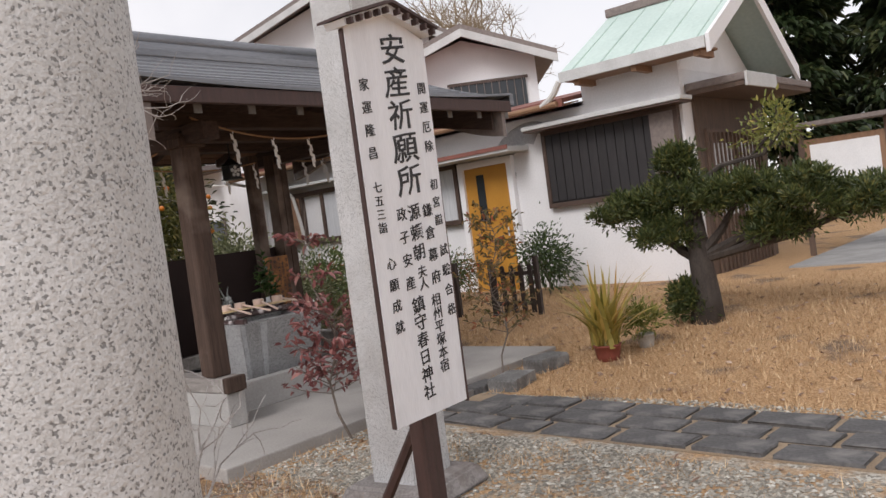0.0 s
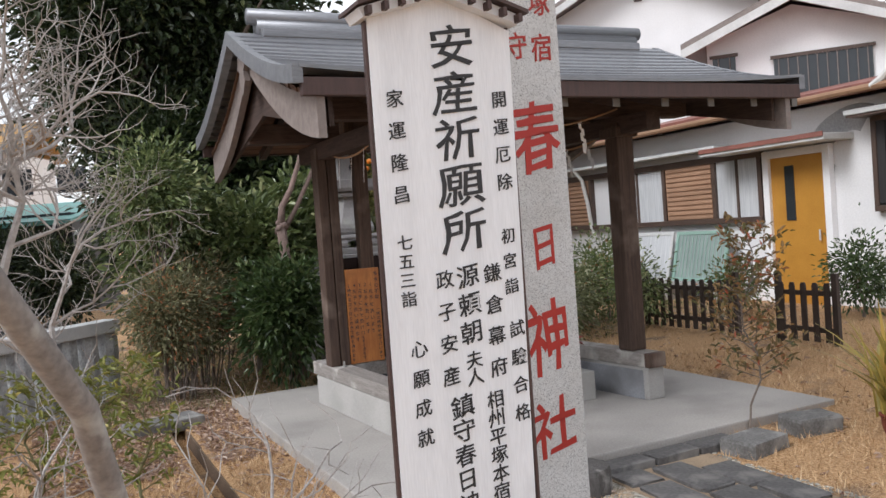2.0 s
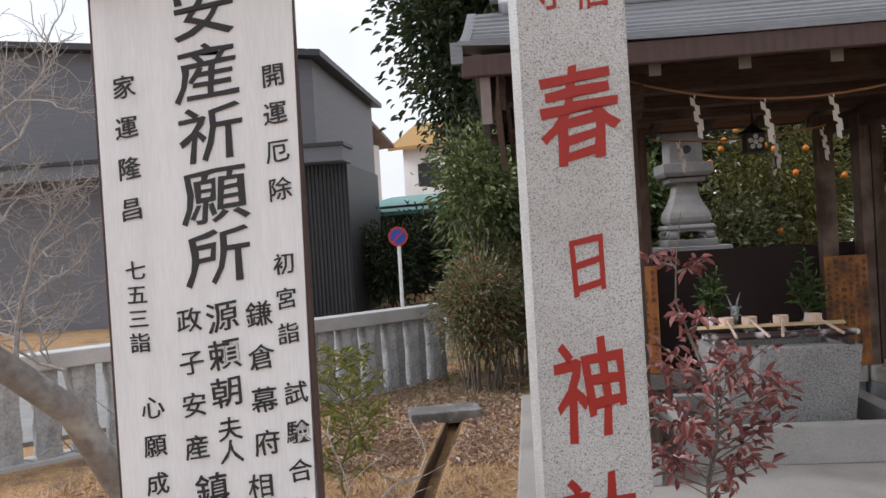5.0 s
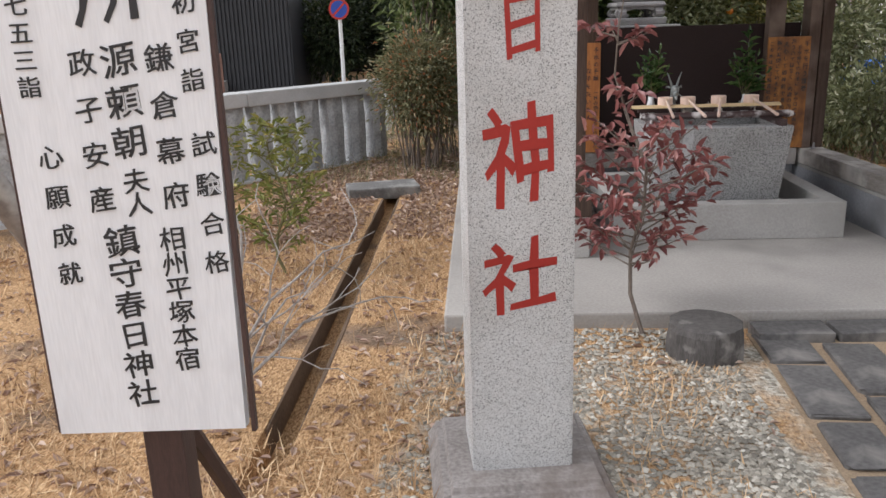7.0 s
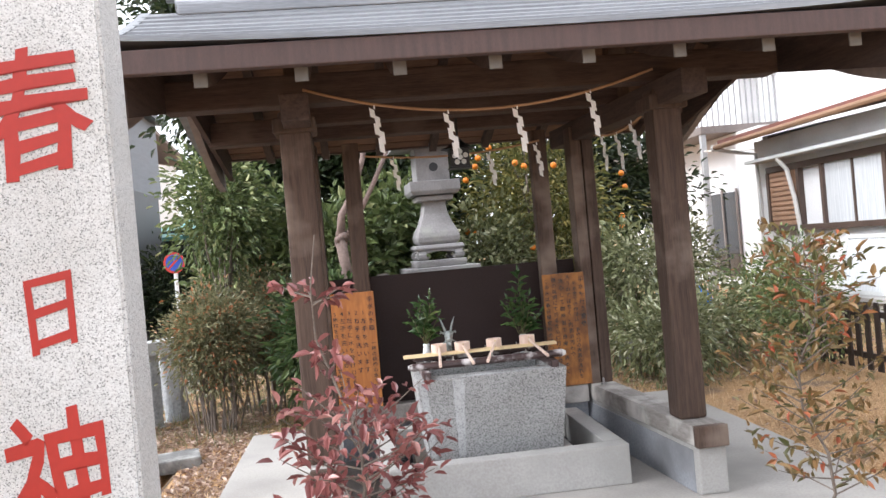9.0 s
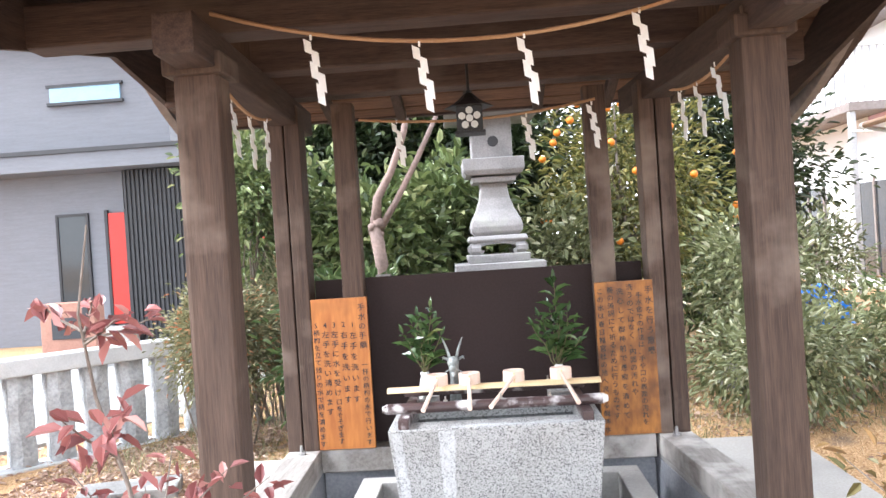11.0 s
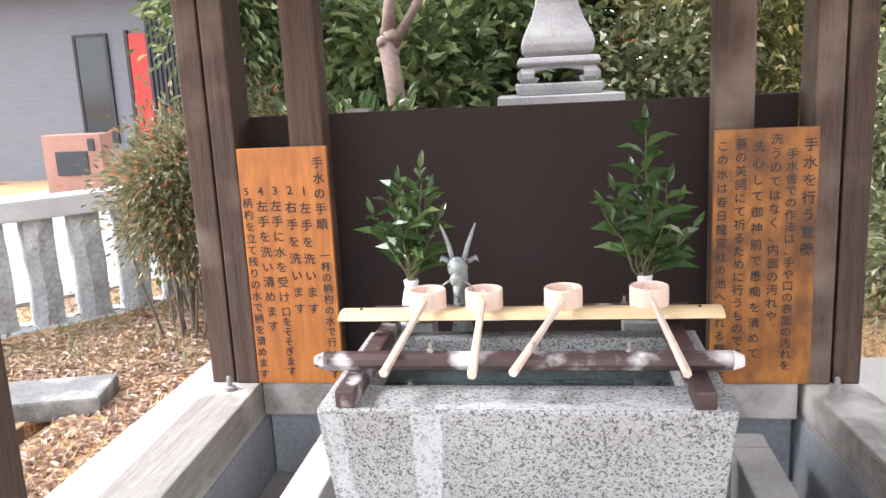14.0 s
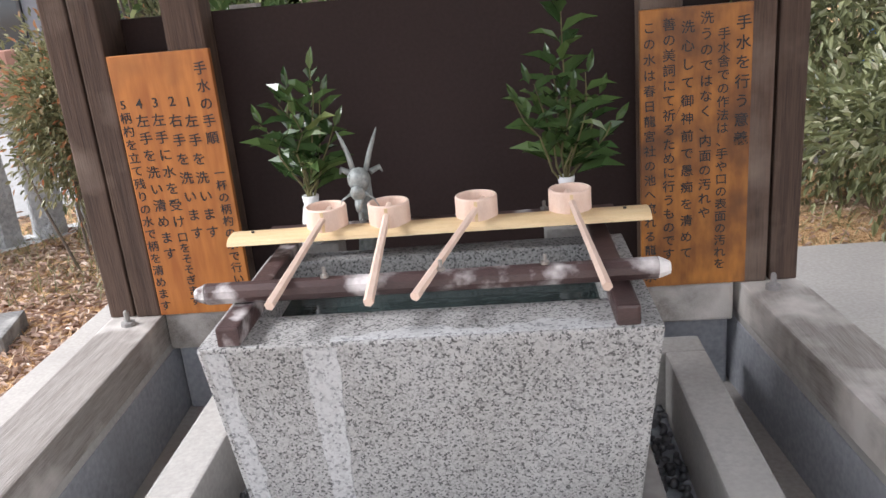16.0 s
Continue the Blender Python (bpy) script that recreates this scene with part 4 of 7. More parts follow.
COURSES = 13
for s in (-1, 1):
    for k in range(COURSES):
        u0, u1 = k / COURSES, (k + 1.12) / COURSES
        a, b = (YC + s * HALF * u0, roof_z(u0)), (YC + s * HALF * min(u1, 1.02), roof_z(min(u1, 1.0)))
        lift = 0.016
        bm = bmesh.new()
        n = 14
        rows = []
        for i in range(n + 1):
            x = XL + (XR - XL) * i / n
            bend = 0.05 * (abs(2 * i / n - 1) ** 3) * u1
            rows.append([bm.verts.new(p) for p in ((x, a[0], a[1] + bend * 0.8), (x, b[0], b[1] + lift + bend), (x, b[0], b[1] - 0.006 + bend), (x, a[0], a[1] - 0.03 + bend * 0.8))])
        for p, q in zip(rows, rows[1:]):
            for i in range(4):
                bm.faces.new((p[i], q[i], q[(i + 1) % 4], p[(i + 1) % 4]))
        bm.faces.new(rows[0])
        bm.faces.new(list(reversed(rows[-1])))
        bmesh.ops.recalc_face_normals(bm, faces=bm.faces)
        pp("roof_course", bm, M_ROOF)
    # boarding below and the thick eave edge
    for k in range(10):
        u0, u1 = k / 10, (k + 1) / 10 - 0.004
        q = [(YC + s * HALF * u0, roof_z(u0) - 0.10), (YC + s * HALF * u1 * 0.98, roof_z(u1) - 0.10), (YC + s * HALF * u1 * 0.98, roof_z(u1) - 0.075), (YC + s * HALF * u0, roof_z(u0) - 0.075)]
        bm = prism(q, XR - XL - 0.16, Matrix.Translation(((XL + XR) / 2, 0, 0)) @ Matrix.Rotation(math.pi / 2, 4, "Z"))
        pp("roof_board", bm, M_BOARD)
    e = YC + s * (HALF + 0.005)
    pp("eave_board", box(XL + 0.01, XR - 0.01, min(e, e - s * 0.05), max(e, e - s * 0.05), ZE - 0.112, ZE - 0.008, 0.006), M_BROWNEDGE, "dark eave fascia board")
    for k in range(9):
        x = -1.335 + k * 0.43
        pts = [(YC + s * HALF * u, roof_z(u) - 0.105) for u in (0.05, 0.3, 0.55, 0.78, 0.93)]
        q = pts + [(y, z - 0.07) for y, z in reversed(pts)]
        pp("rafter", prism(q, 0.055, Matrix.Translation((x, 0, 0)) @ Matrix.Rotation(math.pi / 2, 4, "Z")), M_WOOD_Y)
        yy = YC + s * HALF * 0.93
        pp("rafter_end", box(x - 0.03, x + 0.03, min(yy, yy + s * 0.012), max(yy, yy + s * 0.012), roof_z(0.93) - 0.178, roof_z(0.93) - 0.102, 0.004), M_CAPMETAL, "pale metal rafter cap")
# verges: thick sheet edge and curved barge boards at both gables
for x, sx in ((XL, -1), (XR, 1)):
    for s in (-1, 1):
        us = [k / 12 for k in range(13)]
        top = [(YC + s * HALF * u * 1.005, roof_z(u) + 0.012 + 0.05 * u) for u in us]
        q = top + [(y, z - 0.105) for y, z in reversed(top)]
        pp("verge", prism(q, 0.06, Matrix.Translation((x + sx * 0.01, 0, 0)) @ Matrix.Rotation(math.pi / 2, 4, "Z")), M_ROOF, "folded grey metal verge")
        inner = [(YC + s * HALF * u * 0.985, roof_z(u) - 0.085 + 0.02 * u - 0.045 * math.sin(math.pi * u)) for u in us]
        q = inner + [(y, z - 0.19 - 0.09 * (k / 12) ** 1.5) for k, (y, z) in reversed(list(enumerate(inner)))]
        pp("barge_board", prism(q, 0.05, Matrix.Translation((x - sx * 0.12, 0, 0)) @ Matrix.Rotation(math.pi / 2, 4, "Z")), M_GREYTILE, "curved dark barge board")
    top = [(YC + HALF * u, roof_z(abs(u)) - 0.105) for u in (-0.94, -0.75, -0.55, -0.35, -0.15, 0, 0.15, 0.35, 0.55, 0.75, 0.94)]
    pp("gable_panel", prism(top + [(YC + HALF * 0.94, 2.13), (YC, 2.42), (YC - HALF * 0.94, 2.13)], 0.03, Matrix.Translation((x - sx * 0.20, 0, 0)) @ Matrix.Rotation(math.pi / 2, 4, "Z")), M_WOOD_Y, "dark board gable panel")
    g = [(-0.10, 0), (0.10, 0), (0.13, -0.08), (0.06, -0.12), (0.09, -0.20), (0.0, -0.30), (-0.09, -0.20), (-0.06, -0.12), (-0.13, -0.08)]
    pp("gable_pendant", prism(g, 0.04, Matrix.Translation((x - sx * 0.07, YC, ZR - 0.16)) @ Matrix.Rotation(math.pi / 2, 4, "Z")), M_GREYTILE, "carved gable pendant")
for k, (r, z) in enumerate(((0.075, ZR + 0.03), (0.06, ZR + 0.115))):
    pp("ridge_roll", tube([(-1.68 - 0.06 * k, YC, z + 0.01), (0, YC, z), (1.80 + 0.06 * k, YC, z + 0.01)], r, 12), M_ROOF, "rolled ridge", True)
pp("ridge_box", box(-1.66, 1.78, YC - 0.13, YC + 0.13, ZR - 0.05, ZR + 0.02, 0.01), M_ROOF)

# hanging lamp
M_IRON = plain("black_iron", (0.02, 0.02, 0.022), 0.5, 0.3)
M_PAPER = plain("white_lamp_paper", (0.62, 0.63, 0.62), 0.7)
lamp = thing("hanging_lamp", "small black iron lantern with round white panes hung on a rod", "lantern", (-0.03, 0.40, 1.955))
part("rod", tube([(0, 0, 0.15), (0, 0, 0.45)], 0.007, 8), M_IRON, lamp)
part("roof", lathe([(0.118, 0.125), (0.075, 0.145), (0.045, 0.165), (0.02, 0.19), (0.0, 0.195)], 6), M_IRON, lamp)
part("body", box(-0.060, 0.060, -0.060, 0.060, 0.01, 0.125, 0.004), M_IRON, lamp)
part("base", box(-0.07, 0.07, -0.07, 0.07, 0.0, 0.012, 0.003), M_IRON, lamp)
part("finial", lathe([(0.008, 0.19), (0.014, 0.20), (0.0, 0.215)], 10), M_IRON, lamp)
for a in range(6):
    bm = lathe([(0.0165, 0.0), (0.0165, 0.004)], 14)
    r = 0.0 if a == 5 else 0.036
    bmesh.ops.transform(bm, matrix=Matrix.Translation((r * math.sin(a * 2 * math.pi / 5), -0.060, 0.068 + r * math.cos(a * 2 * math.pi / 5))) @ Matrix.Rotation(math.pi / 2, 4, "X"), verts=bm.verts)
    part("pane", bm, M_PAPER, lamp)

# sacred ropes and zigzag paper streamers
M_ROPE = material("tan_straw_rope", (0.46, 0.28, 0.16), (0.34, 0.19, 0.10), 0.9, fine=150, bump=0.4)


def rope(name, p, q, sag):
    p, q = Vector(p), Vector(q)
    pts = [p.lerp(q, k / 16) - Vector((0, 0, sag * (1 - (2 * k / 16 - 1) ** 2))) for k in range(17)]
    c = sum(pts, Vector()) / len(pts)
    bm = bmesh.new()
    add_tube(bm, [v - p for v in pts], 0.0075, 6)
    ob = part(name, bm, M_ROPE, None, "thin tan straw rope strung between the posts")
    ob.location = p
    tagged(ob, category="rope", group="ropes under the pavilion roof")
    return pts


def streamer(at, turn=0, scale=1.0, lean=0.0):
    w, h = 0.034 * scale, 0.058 * scale
    bm = bmesh.new()
    add_box(bm, -0.004, 0.004, -0.001, 0.001, -0.02, 0.0)
    x = 0
    for k in range(5):
        x0 = 0.016 * (k % 2) + 0.011 * k * scale - 0.028
        q = [(x0, -0.012 - h * k * 0.86), (x0 + w, -0.026 - h * k * 0.86), (x0 + w + 0.004, -0.026 - h * (k + 1)), (x0 + 0.004, -0.012 - h * (k + 1))]
        b2 = prism(q, 0.002, Matrix.Translation((0, 0.0025 * k, 0)))
        me = bpy.data.meshes.new("tmp")
        b2.to_mesh(me)
        b2.free()
        bm.from_mesh(me)
        bpy.data.meshes.remove(me)
    ob = part("paper_streamer", bm, M_WHITE, None, "white zigzag paper streamer hanging from the rope")
    ob.matrix_world = pose(*at, 0, lean, turn)
    tagged(ob, category="streamer", group="paper streamers")


front = rope("straw_rope", (-0.94, -0.45, 2.35), (0.96, -0.45, 2.34), 0.16)
for x in (-0.575, -0.185, 0.19, 0.60):
    z = 2.345 - 0.16 * (1 - (x / 0.95) ** 2)
    streamer((x, -0.455, z), 0, 0.80)
back = rope("straw_rope", (-0.62, 0.90, 2.14), (0.62, 0.90, 2.16), 0.05)
for x in (-0.42, 0.26, 0.60):
    streamer((x, 0.895, 2.15 - 0.05 * (1 - (x / 0.62) ** 2)), 10, 0.76)
left = rope("straw_rope", (-1.01, -0.26, 2.20), (-1.04, 0.88, 2.20), 0.10)
right = rope("straw_rope", (1.04, -0.26, 2.20), (0.94, 0.88, 2.20), 0.10)
for x in (-1.025, 0.985):
    for k, y in enumerate((0.02, 0.3, 0.58)):
        streamer((x, y, 2.105 + 0.1 * ((y - 0.31) / 0.57) ** 2), 72 if x < 0 else -70, 0.78, 6 * (k - 1))

# ---- instruction boards ----
BY = 0.905


def instruction_board(name, label, x0, x1, mat, rows, tilt):
    t = thing(name, label, "sign board", ((x0 + x1) / 2, BY, 0.405))
    w = (x1 - x0) / 2
    part("board", box(-w, w, -0.012, 0.010, 0, 0.80, 0.003), mat, t)
    lettering(t, rows, -0.0132, 0.0008, 0.006, M_INK, 1.14, 1.12)
    t.rotation_euler = (radians(tilt), 0, 0)


instruction_board("left_notice", "orange varnished board with numbered black brush writing", -0.940, -0.640, M_ORANGEWOOD,
    column("手水の手順", 0.118, (0.745, 0.545), 0.042) + column("一杯の柄杓の水で行います", 0.120, (0.44, 0.03), 0.036)
    + column("1左手を洗います", 0.066, (0.655, 0.26), 0.042) + column("2右手を洗います", 0.018, (0.66, 0.26), 0.042)
    + column("3左手に水を受け", -0.032, (0.66, 0.30), 0.042) + column("口をそそぎます", -0.030, (0.25, 0.04), 0.036)
    + column("4左手を洗い清めます", -0.080, (0.66, 0.20), 0.042) + column("5柄杓を立て残りの水で柄を清めます", -0.128, (0.66, 0.03), 0.037), 0)
instruction_board("right_notice", "darkly stained orange board with black brush writing", 0.555, 0.855, M_ORANGEWOOD2,
    column("手水を行う意義", 0.125, (0.745, 0.43), 0.044) + column("手水舎での作法は、手や口の表面の汚れを", 0.074, (0.72, 0.06), 0.036)
    + column("洗うのではなく、内面の汚れや", 0.028, (0.765, 0.22), 0.038) + column("洗心して御神前で愚痴を清めて", -0.022, (0.745, 0.10), 0.038)
    + column("善の美詞にて祈るために行うものです", -0.072, (0.755, 0.10), 0.038) + column("この水は春日龍宮社の池へ流れる龍神水", -0.125, (0.75, 0.03), 0.036), 0)

# ---- water trough with its curb ----
M_PEBBLE = material("dark_wet_pebbles", (0.12, 0.12, 0.13), (0.05, 0.05, 0.055), 0.5, fine=40, bump=0.3)
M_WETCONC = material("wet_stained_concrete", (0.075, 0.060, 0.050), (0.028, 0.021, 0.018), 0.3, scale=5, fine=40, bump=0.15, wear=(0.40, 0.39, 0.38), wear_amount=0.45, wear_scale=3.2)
curb = thing("trough_curb", "pale concrete curb round the water trough", "curb", (0, 0.27, SLAB))
for x0, x1, y0, y1 in ((-0.71, 0.71, -0.53, -0.42), (-0.71, 0.71, 0.48, 0.58), (-0.71, -0.595, -0.42, 0.48), (0.595, 0.71, -0.42, 0.48)):
    part("curb_side", box(x0, x1, y0, y1, 0.0, 0.23, 0.008), M_CONC, curb)
part("basin_floor", box(-0.595, 0.595, -0.42, 0.48, 0.0, 0.03), M_BLUECONC, curb)
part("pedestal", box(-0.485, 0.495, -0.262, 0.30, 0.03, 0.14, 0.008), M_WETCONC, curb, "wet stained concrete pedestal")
rnd = random.Random(11)
bm = bmesh.new()
for k in range(2000):
    x, y = rnd.uniform(-0.58, 0.58), rnd.uniform(-0.41, 0.47)
    if -0.485 < x < 0.495 and -0.27 < y < 0.31:
        continue
    v = bmesh.ops.create_icosphere(bm, subdivisions=1, radius=1.0)["verts"]
    m = pose(x, y, 0.04 + rnd.uniform(-0.01, 0.02), rnd.uniform(0, 90), rnd.uniform(0, 90), rnd.uniform(0, 180)) @ Matrix.Diagonal((rnd.uniform(0.012, 0.02), rnd.uniform(0.010, 0.016), 0.009, 1))
    bmesh.ops.transform(bm, matrix=m, verts=v)
ob = part("pebbles", bm, M_PEBBLE, curb, "loose dark wet pebbles", True)
tagged(ob, kind="stuff")

M_BASIN = material("wet_green_black_stone", (0.085, 0.10, 0.105), (0.05, 0.06, 0.065), 0.25, fine=60, bump=0.2)
trough = thing("water_trough", "speckled grey granite water trough, tapered to its foot", "trough", (0, 0.0, 0.20))


def trough_body():
    """Tapered granite block with a hollow and a cut foot."""
    bm = bmesh.new()
    zt = 0.493
    def ring(hx, y0, y1, z):
        return [bm.verts.new(p) for p in ((-hx, y0, z), (hx, y0, z), (hx, y1, z), (-hx, y1, z))]
    r0, r1 = ring(0.405, 0.05, 0.50, 0.0), ring(0.452, 0.0, 0.56, zt)
    r2, r3 = ring(0.372, 0.150, 0.49, zt), ring(0.345, 0.17, 0.47, zt - 0.26)
    for a, b in ((r0, r1), (r1, r2), (r2, r3)):
        for k in range(4):
            bm.faces.new((a[k], a[(k + 1) % 4], b[(k + 1) % 4], b[k]))
    bm.faces.new(list(reversed(r0)))
    bm.faces.new(r3)
    bmesh.ops.bevel(bm, geom=[e for e in bm.edges if not e.is_boundary], offset=0.007, segments=2, affect="EDGES", profile=0.6)
    return bm


part("body", trough_body(), M_GRANITE, trough, "speckled granite")
for s in (-1, 1):
    part("foot", box(s * 0.30 - 0.10, s * 0.30 + 0.10, 0.06, 0.48, -0.03, 0.0, 0.004), M_GRANITE, trough)
M_WATER = bpy.data.materials.new("clear_dark_water")
M_WATER.use_nodes = True
_b = M_WATER.node_tree.nodes["Principled BSDF"]
_b.inputs["Base Color"].default_value, _b.inputs["Roughness"].default_value = (0.035, 0.05, 0.05, 1), 0.03
_wn = M_WATER.node_tree.nodes.new("ShaderNodeTexNoise")
_wn.inputs["Scale"].default_value = 14
_wb = M_WATER.node_tree.nodes.new("ShaderNodeBump")
_wb.inputs["Strength"].default_value, _wb.inputs["Distance"].default_value = 0.12, 0.01
M_WATER.node_tree.links.new(_wn.outputs["Fac"], _wb.inputs["Height"])
M_WATER.node_tree.links.new(_wb.outputs[0], _b.inputs["Normal"])
part("hollow", box(-0.350, 0.350, 0.165, 0.475, 0.232, 0.238), M_BASIN, trough)
tagged(part("water", box(-0.364, 0.364, 0.158, 0.484, 0.425, 0.43), M_WATER, trough), "still dark water")
# paler worn band and wet streaks on the front face
M_PALEBAND = granite("pale_limed_granite", (0.52, 0.525, 0.53), (0.42, 0.425, 0.43), (0.25, 0.25, 0.26), 190)


def deposit(name, rows, label):
    """A thin crust with ragged edges on the tapered front: rows of height, left and right."""
    bm = bmesh.new()
    ring = []
    for z, x0, x1 in rows:
        y = 0.05 * (1 - z / 0.493)
        ring.append([bm.verts.new((x, y + d, z)) for x, d in ((x0, 0.004), (x0 + 0.003, -0.0016), (x1 - 0.003, -0.0016), (x1, 0.004))])
    for a, b_ in zip(ring, ring[1:]):
        for k in range(3):
            bm.faces.new((a[k], a[k + 1], b_[k + 1], b_[k]))
    part(name, bm, M_PALEBAND, trough, label)


_r = random.Random(4)
deposit("lime_streak", [(0.012 + 0.0235 * k, -0.398 - 0.0021 * k + _r.uniform(0, 0.002), -0.352 - 0.0021 * k + _r.uniform(-0.006, 0.006)) for k in range(21)], "pale limescale streak")
deposit("lime_streak", [(0.02 + 0.0232 * k, -0.232 - 0.0005 * k + _r.uniform(-0.003, 0.003), -0.186 + 0.0008 * k + _r.uniform(-0.004, 0.004)) for k in range(21)], "pale limescale streak")
bm = bmesh.new()
_lo, _hi = [], []
for k in range(31):
    x = -0.185 + 0.60 * k / 30
    d = 0.012 + 0.045 * math.sin(math.pi * k / 30) * (0.55 + 0.45 * math.sin(k * 0.42 - 1.6)) + 0.006 * math.sin(k * 1.9)
    _lo.append([bm.verts.new((x, 0.006, 0.4935)), bm.verts.new((x, 0.010, 0.4952))])
    _hi.append([bm.verts.new((x, 0.010 + d, 0.4952)), bm.verts.new((x, 0.013 + d, 0.4925))])
for k in range(30):
    for a, b_ in ((_lo[k][0], _lo[k][1]),):
        bm.faces.new((a, _lo[k + 1][0], _lo[k + 1][1], b_))
    bm.faces.new((_lo[k][1], _lo[k + 1][1], _hi[k + 1][0], _hi[k][0]))
    bm.faces.new((_hi[k][0], _hi[k + 1][0], _hi[k + 1][1], _hi[k][1]))
part("lime_crust", bm, M_PALEBAND, trough, "pale wavy lime crust along the rim")
M_WETSPOT = material("wet_concrete_spot", (0.15, 0.14, 0.135), (0.11, 0.10, 0.095), 0.3, bump=0.05)
for x, y, rad, sd in ((0.20, -0.437, 0.026, 1), (0.345, -0.432, 0.012, 2), (0.02, -0.437, 0.008, 3)):
    bm = bmesh.new()
    vs = [bm.verts.new((x + rad * (1.15 + 0.4 * noise.noise((math.cos(a) * 1.7, math.sin(a) * 1.7, sd))) * math.cos(a), y + 0.55 * rad * (1.0 + 0.5 * noise.noise((math.cos(a) * 2.5, math.sin(a) * 2.5, sd + 5))) * math.sin(a), 0.2312)) for a in (2 * math.pi * k / 22 for k in range(22))]
    bm.faces.new(vs)
    part("wet_spot", bm, M_WETSPOT, curb, "dark wet splash")

# ladle rack: two dark bars across, a front and a rear rail, and a bamboo rest
M_BAR = material("dark_brown_lacquered_bar", (0.085, 0.05, 0.047), (0.05, 0.03, 0.03), 0.45, stretch=(2, 9, 9), bump=0.15, wear=(0.74, 0.70, 0.70), wear_amount=0.34, wear_scale=11)
M_FLAKE = material("flaking_white_paint", (0.80, 0.79, 0.78), (0.70, 0.68, 0.67), 0.7, fine=80, bump=0.3, wear=(0.10, 0.065, 0.06), wear_amount=0.55, wear_scale=30)
M_BAMBOO = material("pale_split_bamboo", (0.72, 0.55, 0.33), (0.62, 0.45, 0.25), 0.5, stretch=(1.5, 16, 16), bump=0.1)
M_LADLE = material("pale_pinkish_cypress", (0.80, 0.62, 0.52), (0.72, 0.53, 0.43), 0.6, stretch=(10, 10, 2), bump=0.1)
M_STEEL = plain("bright_steel_bolt", (0.55, 0.54, 0.53), 0.3, 0.9)
TT = 0.693
rack = thing("ladle_rack", "dark brown lacquered wooden rack with flaking paint", "rack", (0, 0.27, TT))
for s in (-1, 1):
    part("side_bar", box(s * 0.385 - 0.023, s * 0.385 + 0.023, -0.265, 0.29, 0.0, 0.042, 0.006), M_BAR, rack)
part("front_rail", tube([(-0.478, -0.135, 0.064), (-0.46, -0.135, 0.064), (0.46, -0.135, 0.064), (0.478, -0.135, 0.064)], [0.012, 0.023, 0.023, 0.012], 10), M_BAR, rack)
part("rear_rail", box(-0.43, 0.43, 0.235, 0.275, 0.044, 0.083, 0.006), M_BAR, rack)
for s in (-1, 1):
    part("rail_end", tube([(s * 0.462, -0.135, 0.064), (s * 0.476, -0.135, 0.063), (s * 0.486, -0.135, 0.063)], [0.0230, 0.0175, 0.013], 10), M_FLAKE, rack, "white painted end")
for x in (-0.21, 0.03, 0.24):
    for y, z in ((-0.135, 0.086), (0.255, 0.084)):
        part("bolt", lathe([(0.009, 0), (0.009, 0.006), (0.004, 0.007), (0.004, 0.022), (0.0, 0.024)], 8, (x + (0.02 if y > 0 else 0), y, z)), M_STEEL, rack)
rest = thing("bamboo_rest", "pale split bamboo rest lying across the rack", "rest", (0, 0.43, TT + 0.083))
bm = bmesh.new()
n = 8
prof = [(0.052 * math.cos(a), 0.022 * math.sin(a)) for a in [math.pi * k / n for k in range(n + 1)]]
pr = prof + [(y * 0.86, z * 0.72) for y, z in reversed(prof)]
part("strip", prism(pr, 0.99, Matrix.Rotation(math.pi / 2, 4, "Z")), M_BAMBOO, rest, smooth=False)
rest.rotation_euler = (radians(-4), 0, 0)
for s in (-1, 1):
    part("nail", lathe([(0.004, 0), (0.004, 0.004)], 6, (s * 0.44, -0.01, 0.021)), M_INK, rest)


def ladle(x, y, end_x, end_y):
    """A bentwood ladle, cup up on the bamboo, the handle resting on the front rail."""
    t = thing("ladle", "pale cypress water ladle with round cup", "ladle", (x, y, TT + 0.098), group="ladles on the rack")
    r, h = 0.050, 0.056
    cup = part("cup", lathe([(r * 0.99, 0.0), (r, 0.004), (r, h - 0.003), (r - 0.002, h), (r - 0.006, h), (r - 0.0075, h - 0.004), (r - 0.0075, 0.008), (0.0, 0.008)], 30), M_LADLE, t, smooth=False)
    part("seam", box(-0.004, 0.004, -r - 0.0012, -r + 0.002, 0.004, h - 0.004), M_BAMBOO, cup)
    a = Vector((0, -r * 0.9, 0.034))
    b = Vector((end_x - x, end_y - y, -0.026))
    d = (b - a).normalized()
    part("handle", tube([a - d * 0.06, a, a.lerp(b, 0.5), b], [0.0075, 0.0085, 0.009, 0.0105], 6), M_LADLE, t)


for c in ((-0.262, 0.445, -0.300, 0.03), (-0.110, 0.445, -0.103, 0.02), (0.098, 0.450, -0.015, 0.035), (0.318, 0.455, 0.350, 0.03)):
    ladle(*c)

# vases with evergreen sprigs, standing on the rear edge of the trough
M_PORC = plain("white_porcelain", (0.78, 0.79, 0.80), 0.15)
M_SAKAKI = leafy("glossy_dark_evergreen_leaf", (0.040, 0.080, 0.028), (0.095, 0.15, 0.05), 0.2, (0.23, 0.27, 0.10), 0.15)
M_TWIG = material("green_brown_twig", (0.16, 0.15, 0.06), (0.09, 0.08, 0.035), 0.7)


